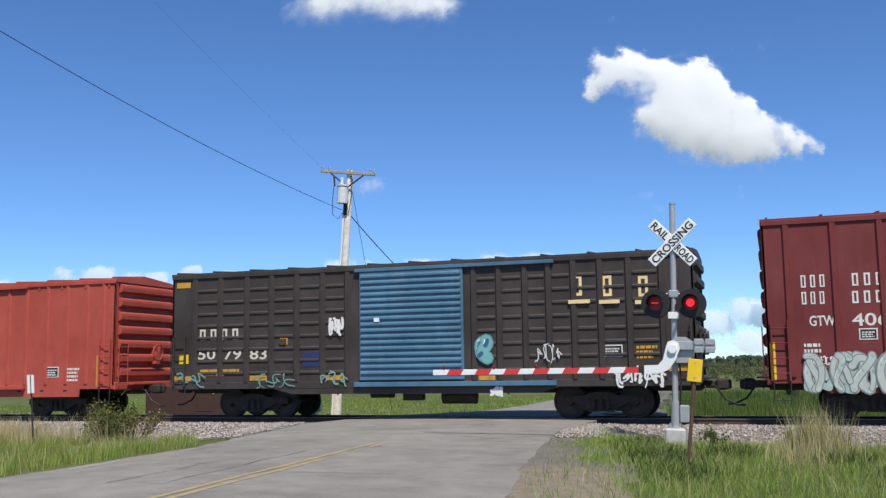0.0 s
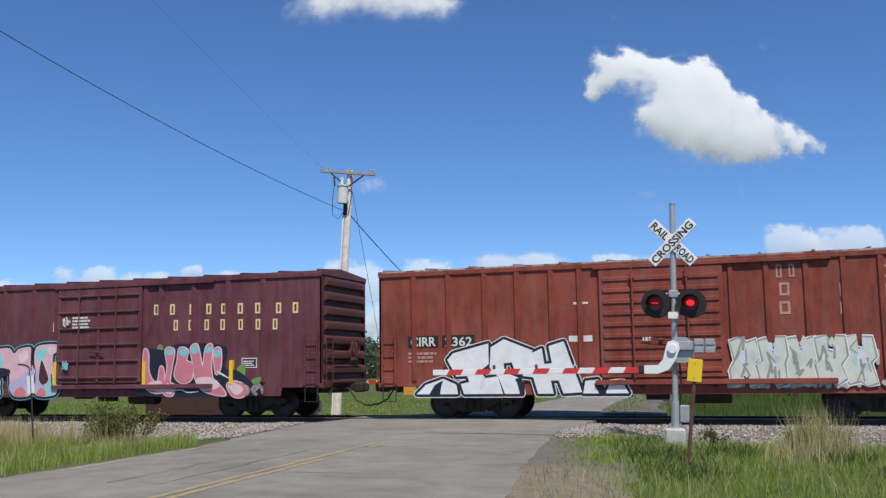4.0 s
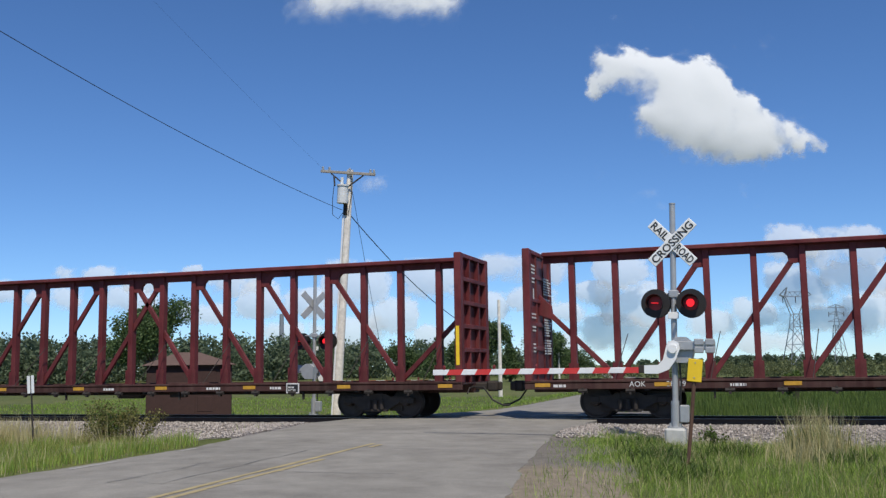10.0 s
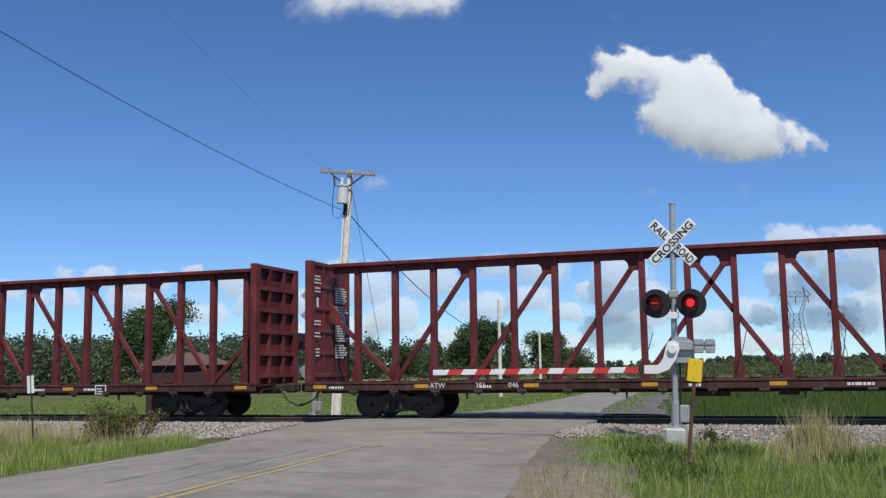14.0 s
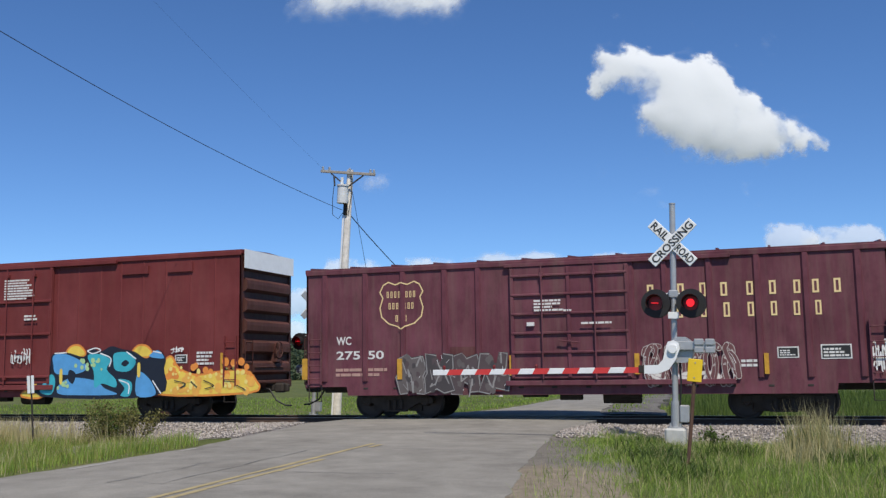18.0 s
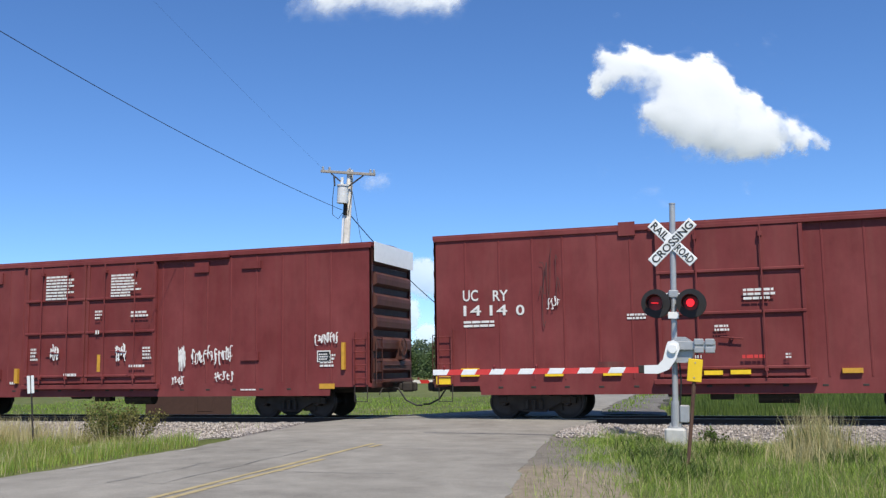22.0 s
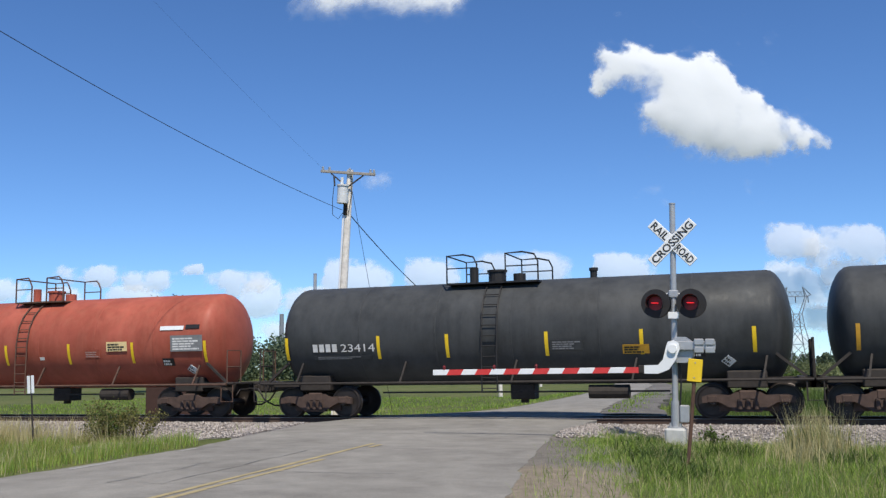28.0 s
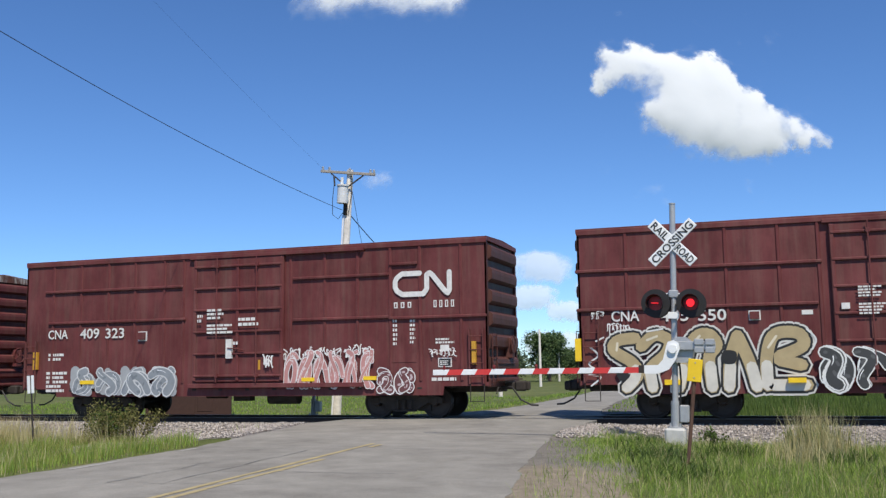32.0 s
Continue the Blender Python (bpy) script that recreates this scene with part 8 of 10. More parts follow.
def pink_on_black(ob):
    w = Wall(ob, 1.8, 5.69, 0.67, 2.3)
    w.fill((0.16, 0.3, 0.08), [(1.25, 9.42), (1.75, 9.62), (1.83, 6.73), (1.33, 6.35)], [(8.5, 4.81), (9.17, 5.96), (9.25, 3.65)], [(9.83, 2.88), (10.67, 3.46), (10.33, 1.73)])
    w.fill(INK, [(-0.17, 0.19), (-0.08, 4.81), (0.17, 8.65), (0.83, 9.04), (2.0, 8.85), (3.0, 9.81), (4.67, 9.81), (6.17, 9.81), (7.67, 8.85), (7.5, 5.19), (8.5, 4.81), (9.5, 3.27), (10.25, 1.35), (10.17, 0.19)])
    letters = ([(0.03, 8.85), (0.43, 8.27), (0.47, 5.19), (0.83, 3.27), (1.33, 2.69), (1.58, 5.58), (1.92, 4.81), (1.83, 0.96), (0.42, 1.35), (0.0, 4.81)], [(2.03, 8.85), (2.83, 8.85), (2.75, 6.73), (2.5, 2.88), (2.92, 2.12), (2.75, 0.19), (1.83, 0.96), (2.25, 5.19)], [(3.33, 9.04), (4.13, 8.65), (4.0, 6.73), (4.58, 5.96), (4.5, 3.27), (3.67, 2.5), (2.92, 3.85), (3.17, 6.73)], [(4.37, 9.04), (4.92, 9.73), (5.17, 8.27), (5.5, 5.58), (5.75, 9.04), (6.33, 9.42), (6.25, 5.58), (6.42, 3.27), (6.83, 2.5), (7.58, 0.19), (5.67, 0.96), (4.83, 3.27), (4.58, 6.35)], [(6.5, 8.46), (7.1, 8.65), (7.08, 5.19), (6.67, 4.23)], [(7.67, 2.12), (8.5, 2.69), (9.5, 1.54), (9.17, 0.0), (8.25, 0.0)])
    w.rim((0.76, 0.55, 0.56), 0.07, *letters)
    w.fill((0.62, 0.2, 0.25), *letters)
    w.fill((0.2, 0.55, 0.58), [(2.07, 8.77), (2.83, 8.77), (2.73, 7.88), (2.17, 7.96)], [(3.42, 8.85), (4.1, 8.58), (3.92, 7.5), (3.37, 7.88)], [(4.4, 8.96), (4.92, 9.62), (5.1, 8.27), (4.58, 7.88)], [(5.73, 8.85), (6.3, 9.23), (6.23, 8.27), (5.73, 8.08)], [(6.53, 8.38), (7.07, 8.54), (7.03, 7.31), (6.57, 7.31)])
    w.fill((0.74, 0.55, 0.54), [(0.42, 1.54), (0.58, 2.69), (1.67, 2.88), (1.83, 0.96)], [(4.92, 3.27), (6.33, 3.46), (7.0, 1.73), (5.5, 1.15)], [(7.75, 1.92), (8.42, 2.42), (9.17, 1.35), (8.5, 0.19)], [(1.92, 1.15), (2.25, 2.5), (2.75, 1.73), (2.67, 0.38)])
    w.line((0.76, 0.7, 0.68), 0.035, [(2.5, 0.96), (3.5, 1.27), (4.17, 0.77), (5.17, 0.96)], [(7.0, 4.23), (7.92, 3.27)], [(6.83, 4.62), (7.5, 3.85)])


pink_on_black(c5)
mural(c5, 5.11, 6.06, 0.67, 1.08, 2, [(0.3, 0.25, 0.25), (0.5, 0.3, 0.3)], (0.05, 0.05, 0.05), 133)
plates(c5, [(-7.93, -7.8, 0.96, 1.78, YELLOW, "reflector")], -1.69)
plates(c5, [(-4.95, -4.83, 0.97, 1.76, YELLOW, "reflector")], -1.69)
plates(c5, [(-1.64, -1.52, 1.03, 1.79, YELLOW, "reflector")], -1.69)
plates(c5, [(1.76, 1.87, 1.02, 1.76, YELLOW, "reflector")], -1.69)
plates(c5, [(4.87, 4.99, 1.03, 1.75, YELLOW, "reflector")], -1.69)
fine_print(c5, [(-0.87, 2.85, 0.74, 0.41, 4)], LETTER, 134, -1.78)
scribble(c5, -1.26, -0.96, 2.88, 3.23, (0.75, 0.73, 0.7), 135, 0.04, 4, -1.78)
plates(c5, [(-6.96, -6.25, 3.94, 4.03, FADED, "label")], -1.607)
scribble(c5, -1.22, -1.0, 1.52, 1.81, (0.2, 0.5, 0.55), 136, 0.05, 8, -1.78)
fine_print(c5, [(-6.82, 1.08, 0.42, 0.39, 2)], LETTER, 137, -1.607)
consol_plate(c5, 5.25, 1.51, -1.607, 0.52, 0.30)
fine_print(c5, [(-6.9, 0.85, 0.38, 0.17, 1)], AMBER, 138, -1.607)
plates(c5, [(-1.77, -1.68, 2.78, 3.08, LETTER, "label")], -1.607)
text("car_number", "91", 0.24, LETTER, c6, (-6.74, -1.676, 1.83), (90, 0, 0), 0.34, "", 0.006)
text("car_number", "230", 0.23, LETTER, c6, (-6.23, -1.676, 1.83), (90, 0, 0), 0.51, "", 0.006)
text("car_number", "CI", 0.24, LETTER, c6, (-6.74, -1.607, 2.22), (90, 0, 0), 0.36, "", 0.006)
text("car_number", "RR", 0.23, LETTER, c6, (-6.02, -1.607, 2.21), (90, 0, 0), 0.36, "", 0.006)
fine_print(c6, [(-7.04, 1.5, 0.70, 0.28, 2)], LETTER, 139, -1.607)
def dark_crown(ob):
    w = Wall(ob, -5.85, -2.85, 0.67, 2.12)
    body = [(0, 0.2), (0.1, 3), (0.8, 3), (0.5, 7.4), (1.3, 6.4), (1.6, 8.8), (2.3, 6.6), (2.8, 9.8), (3.3, 7.6), (4.3, 8.6), (5, 10), (5.7, 7), (6.6, 9.4), (7.2, 7), (9.8, 8.6), (9.9, 0.2)]
    w.fill((0.03, 0.03, 0.05), body, soft=False)
    w.line((0.74, 0.74, 0.76), 0.035, body[:15], [(0.1, 0.3), (1.2, 1.1), (2.0, 0.2)], [(8, 0.3), (8.9, 0.9), (9.8, 0.3)], soft=False)
    w.line((0.3, 0.3, 0.36), 0.025, [(0.9, 6.7), (9.8, 6.7)], [(0.9, 5.9), (9.8, 5.8)], [(0.2, 2.8), (9.8, 2.8)], soft=False)
    w.line((0.74, 0.74, 0.76), 0.04, [(2.9, 6), (3.6, 5), (3.4, 3.2)], [(4.0, 6), (4.9, 5.6)], [(2.4, 3.8), (2.5, 0.6), (3.1, 1.4)], [(3.6, 2.6), (2.9, 1.6), (3.7, 0.4)], [(5.4, 2.8), (4.9, 1.4), (6, 1.4), (6, 0.2)], [(6.9, 5.4), (7.6, 4.6), (6.6, 4.8)], soft=False)
    w.rim((0.74, 0.74, 0.76), 0.04, [(3.3, 3.4), (3.7, 4), (4.1, 3.4), (3.7, 2.8)], [(6.7, 2.7), (7.1, 3.2), (7.5, 2.7), (7.1, 2.1)])
    w.rim((0.74, 0.74, 0.76), 0.05, [(8.6, 5), (9.4, 5), (9.4, 1.6), (8.6, 1.6)])


dark_crown(c6)
pieces(c6, -2.81, -0.59, 0.71, 2.18, 3, [(0.68, 0.45, 0.42), (0.75, 0.62, 0.55), (0.62, 0.36, 0.36)], (0.06, 0.05, 0.05), 141, back=(0.62, 0.42, 0.42), rim=(0.7, 0.5, 0.48))
pieces(c6, -1.5, 1.98, 0.79, 2.11, 4, [(0.7, 0.62, 0.45), (0.3, 0.55, 0.5), (0.66, 0.42, 0.4)], (0.06, 0.05, 0.05), 142, back=(0.6, 0.38, 0.37), rim=(0.72, 0.6, 0.5), y=-1.762)
def black_on_cyan(ob):
    w = Wall(ob, 2.0, 6.35, 0.68, 2.14)
    base = [(0, 5.5), (0.6, 8.6), (2.2, 9.4), (4.7, 10), (7.5, 9.4), (8.8, 7.5), (8.9, 5), (10, 3), (10, 0.2), (0.3, 0.2)]
    w.rim((0.04, 0.05, 0.06), 0.07, base)
    w.fill((0.32, 0.58, 0.68), base)
    dark = ([(0.2, 4.2), (1.0, 5), (0.8, 6.8), (1.6, 8.8), (3, 9), (2.3, 6), (2.2, 0.2), (0.9, 0.2), (1.2, 2.4)], [(2.6, 9), (3.6, 9), (3.7, 7.4), (3.1, 5), (2.6, 3), (2.4, 0.4), (4.3, 0.2), (4.1, 3), (4.6, 6), (4.8, 9.2), (4.0, 9.2)],
            [(5, 9), (5.6, 8.6), (5.4, 6), (6.5, 5), (5.6, 3.8), (5.2, 0.2), (6.6, 0.2), (7, 3.5), (8.4, 2.6), (9.6, 2.8), (8, 0.4), (7, 0.2)])
    w.rim((0.3, 0.34, 0.36), 0.05, *dark)
    w.fill((0.03, 0.032, 0.04), *dark)
    w.line((0.03, 0.032, 0.04), 0.26, [(6.2, 6.6), (6.9, 8.1), (8, 7), (7.4, 5.4), (6.4, 5.4)])
    w.fill((0.32, 0.58, 0.68), [(1.5, 6.8), (1.9, 7.6), (1.9, 4), (1.5, 4.4)], [(2.9, 6.8), (3.4, 7.4), (3.2, 5.6)], [(3, 4.4), (3.6, 4.6), (3.4, 2.6)])
    w.line((0.55, 0.6, 0.62), 0.025, [(1.2, 8.4), (2.4, 8.7)], [(5.1, 8.4), (5.2, 6)], [(6.4, 8.2), (7, 8.7), (7.8, 8.2)], [(7.2, 3.2), (8.2, 2.2)])


black_on_cyan(c6)
scribble(c6, -1.31, 0.25, 2.81, 3.4, (0.75, 0.73, 0.7), 144, 0.04, 24, -1.78)
scribble(c6, 0.41, 1.41, 2.95, 3.27, (0.75, 0.73, 0.7), 145, 0.035, 10, -1.78)
scribble(c6, 1.08, 1.44, 2.24, 2.8, (0.75, 0.73, 0.7), 146, 0.035, 10, -1.78)
plates(c6, [(4.56, 4.74, 3.2, 4.27, PALEPATCH, "paint_patch")], -1.66)
rust_field(c6, 4.77, 7.73, 3.28, 4.23)
rust_field(c6, -7.86, -7.39, 0.9, 4.5)
plates(c6, [(-7.43, -7.2, 0.9, 4.14, PALEPATCH, "paint_patch")], -1.61)
plates(c6, [(7.11, 7.31, 1.09, 3.96, PALEPATCH, "paint_patch")], -1.61)
shield(c7, -5.54, -4.22, 2.54, 3.91)
text("car_number", "275", 0.23, LETTER, c7, (-6.92, -1.607, 1.71), (90, 0, 0), 0.75, "", 0.006)
text("car_number", "50", 0.23, LETTER, c7, (-5.92, -1.607, 1.71), (90, 0, 0), 0.49, "", 0.006)
text("car_number", "WC", 0.23, LETTER, c7, (-6.92, -1.607, 2.13), (90, 0, 0), 0.47, "", 0.006)
marks(c7, 2.01, 3.16, 0.37, 0.36, 1, CREAM, -1.607, "lettering_block", "cream lettering block")
marks(c7, 2.79, 3.16, 0.36, 0.36, 1, CREAM, -1.607, "lettering_block", "cream lettering block")
marks(c7, 3.35, 3.16, 0.36, 0.36, 1, CREAM, -1.607, "lettering_block", "cream lettering block")
marks(c7, 3.87, 3.16, 0.36, 0.35, 1, CREAM, -1.607, "lettering_block", "cream lettering block")
marks(c7, 4.51, 3.16, 0.35, 0.35, 1, CREAM, -1.607, "lettering_block", "cream lettering block")
marks(c7, 5.06, 3.16, 0.35, 0.35, 1, CREAM, -1.607, "lettering_block", "cream lettering block")
marks(c7, 5.64, 3.16, 0.35, 0.34, 1, CREAM, -1.607, "lettering_block", "cream lettering block")
marks(c7, 6.08, 3.16, 0.34, 0.34, 1, CREAM, -1.607, "lettering_block", "cream lettering block")
marks(c7, 6.58, 3.15, 0.35, 0.35, 1, CREAM, -1.607, "lettering_block", "cream lettering block")
marks(c7, 2.76, 2.63, 0.33, 0.37, 1, CREAM, -1.607, "lettering_block", "cream lettering block")
marks(c7, 3.37, 2.63, 0.32, 0.37, 1, CREAM, -1.607, "lettering_block", "cream lettering block")
marks(c7, 3.93, 2.62, 0.33, 0.37, 1, CREAM, -1.607, "lettering_block", "cream lettering block")
marks(c7, 4.52, 2.62, 0.33, 0.36, 1, CREAM, -1.607, "lettering_block", "cream lettering block")
marks(c7, 5.08, 2.62, 0.32, 0.36, 1, CREAM, -1.607, "lettering_block", "cream lettering block")
marks(c7, 5.62, 2.61, 0.32, 0.36, 1, CREAM, -1.607, "lettering_block", "cream lettering block")
marks(c7, 6.13, 2.61, 0.31, 0.36, 1, CREAM, -1.607, "lettering_block", "cream lettering block")
pieces(c7, -4.96, -1.73, 0.72, 1.8, 4, [(0.085, 0.06, 0.06), (0.12, 0.1, 0.095), (0.06, 0.045, 0.045)], (0.27, 0.255, 0.245), 147, rim=(0.05, 0.04, 0.04), edge=0.025)
mural(c7, 1.86, 4.34, 0.85, 1.98, 5, [(0.15, 0.06, 0.06), (0.5, 0.44, 0.4)], (0.55, 0.5, 0.46), 148, lw=0.25, thick=0.22)
mural(c7, 1.93, 3.96, 0.88, 1.26, 3, [(0.7, 0.66, 0.6), (0.7, 0.66, 0.6)], (0.4, 0.3, 0.3), 149)
plates(c7, [(-7.99, -7.82, 1.14, 1.75, AMBER, "reflector")], -1.69)
plates(c7, [(-4.99, -4.85, 1.12, 1.7, AMBER, "reflector")], -1.69)
plates(c7, [(-1.7, -1.56, 1.19, 1.74, AMBER, "reflector")], -1.69)
plates(c7, [(1.68, 1.8, 1.19, 1.73, AMBER, "reflector")], -1.69)
plates(c7, [(4.9, 5.01, 1.16, 1.68, AMBER, "reflector")], -1.69)
plates(c7, [(7.85, 7.96, 1.28, 1.79, AMBER, "reflector")], -1.69)
fine_print(c7, [(-0.96, 2.91, 0.81, 0.34, 4)], LETTER, 150, -1.78)
plates(c7, [(-1.17, -0.97, 2.52, 2.62, LETTER, "label")], -1.76)
fine_print(c7, [(0.32, 2.53, 0.92, 0.09, 1)], LETTER, 151, -1.78)
fine_print(c7, [(-6.94, 1.22, 1.62, 0.28, 2)], FADED, 152, -1.607)
consol_plate(c7, 5.22, 1.55, -1.607, 0.51, 0.28)
consol_plate(c7, 6.24, 1.51, -1.607, 0.71, 0.36)
plates(c7, [(-3.43, -2.69, 1.62, 2.0, MAROON_END, "paint_patch")], -1.607)
plates(c7, [(-2.36, -1.74, 0.77, 0.92, REDP, "label")], -1.607)
scribble(c7, 7.38, 7.73, 1.13, 1.97, (0.75, 0.73, 0.7), 153, 0.03, 12, -1.67)
fine_print(c7, [(-0.15, 2.89, 0.32, 0.08, 1)], LETTER, 154, -1.78)
fine_print(c7, [(4.34, 1.35, 0.66, 0.22, 2)], LETTER, 155, -1.607)
emblem(c8, -8.48, -7.08, 3.55, 4.07, 0.2)
text("car_number", "794", 0.20, LETTER, c8, (-8.47, -1.618, 2.11), (90, 0, 0), 0.59, "", 0.006)
text("car_number", "391", 0.19, LETTER, c8, (-7.69, -1.618, 2.11), (90, 0, 0), 0.57, "", 0.006)
text("car_number", "DWC", 0.18, LETTER, c8, (-8.5, -1.618, 2.58), (90, 0, 0), 0.62, "", 0.006)
fine_print(c8, [(-8.46, 1.67, 1.30, 0.30, 2)], LETTER, 156, -1.618)
def teal_on_flames(ob):
    w = Wall(ob, -6.95, -2.45, 0.68, 2.24)
    fire = ([(-1.5, 4.8), (-0.6, 5.2), (-0.5, 7.8), (0.2, 6.5), (0.6, 8.8), (1, 6), (1, 0.8), (-0.6, 0.9), (-0.3, 3), (-1.4, 4.4)], [(3, 7), (3.3, 10.2), (3.8, 7.6), (3.7, 5), (3, 5)], [(4.8, 8), (5.35, 10.8), (5.8, 8.6), (5.4, 6)],
            [(6.5, 7), (6.9, 10.2), (7.5, 8.4), (7.4, 4), (6.8, 4)])
    w.rim(FLAME, 0.1, *fire)
    w.fill(GLOW_Y, *fire)
    w.line(INK, 0.03, [(3.2, 8), (3.4, 7.2), (3.7, 7.6)])
    letters = ([(0.2, 0.3), (0.1, 4), (0.3, 8), (1.5, 9.6), (2.5, 8.8), (2.8, 6.5), (4.0, 6.0), (4.3, 5.0), (3.6, 3.5), (3.3, 0.1), (1.9, 0), (1.7, 2.6), (1.4, 0.6)],
               [(4.1, 9.4), (4.9, 8.3), (5.4, 6.6), (5.7, 8.6), (6.5, 9.0), (6.7, 7), (6.5, 5.6), (7.4, 3.8), (8.0, 0.4), (6.9, 0.2), (6.1, 1.4), (5.6, 0.1), (4.4, 0.1), (4.5, 3.6), (4.0, 6.6)],
               [(7.3, 7.5), (8.0, 9.4), (9.2, 9.8), (9.8, 8.8), (9.9, 0.1), (8.2, 0.1), (8.1, 2.5), (7.8, 4.4)])
    w.rim(PALE, 0.26, *letters, soft=False)
    w.rim(INK, 0.15, *letters, soft=False)
    w.fill((0.05, 0.43, 0.5), *letters, soft=False)
    w.fill((0.06, 0.3, 0.6), [(1.5, 0.2), (1.8, 2.8), (2.6, 2.4), (3.2, 0.2)], [(4.6, 0.3), (5, 1.8), (6.5, 1.6), (7.6, 0.4)], [(8.4, 0.3), (8.6, 1.4), (9.7, 1.2), (9.7, 0.3)])
    w.fill((0.08, 0.55, 0.55), [(0.5, 6.5), (0.8, 8.4), (1.6, 9), (2.3, 8.2), (1.6, 7)], [(4.3, 8.6), (4.9, 7.2), (5.0, 5), (4.4, 6)], [(8, 8.2), (9, 9.2), (9.5, 8), (9.4, 5), (8.6, 6)])
    w.line(INK, 0.085, [(0.4, 5), (1.2, 5.6), (2, 4.8)], [(0.4, 2.2), (1.2, 2.8), (1.5, 1.8)], [(2.0, 6), (2.6, 5.4), (3.4, 5.4)], [(4.8, 4), (5.8, 3.6), (6.6, 3.8)], [(8.2, 5.4), (8.8, 5.8), (9.4, 4.6)], [(8.3, 2), (9, 2.5), (9.6, 1.8)], [(6.3, 2.8), (6.6, 1.4)])
    w.fill(GLOW_Y, [(1.8, 4.8), (2.0, 4.6), (2.0, 3), (1.75, 3)], [(7.6, 4.8), (7.9, 4), (7.8, 2.6), (7.5, 3.4)])
    w.line(PALE, 0.045, [(0.9, 8.6), (0.9, 7.6)], [(1.4, 9), (1.4, 8)], [(4.5, 8.4), (4.6, 7)], [(8.4, 9), (8.4, 7.8)], [(8.9, 9.2), (8.9, 8.2)], [(6.2, 8), (6.2, 7)], [(8.3, 4.2), (8.9, 4.2)], [(8.3, 3.2), (9.3, 3.2)])
    d = Wall(ob, -2.36, -1.4, 0.78, 2.2, -1.694)
    tongue = [(0, 9.5), (5, 8.8), (6, 6.6), (9, 6.0), (6, 4.8), (8, 3), (4, 2.6), (7, 0.3), (0, 0.2)]
    d.rim(FLAME, 0.08, tongue)
    d.fill(GLOW_Y, tongue)
    d.line(INK, 0.03, [(2, 7), (4, 5.6), (2, 5)], [(3, 4.4), (5, 3.6)])


teal_on_flames(c8)


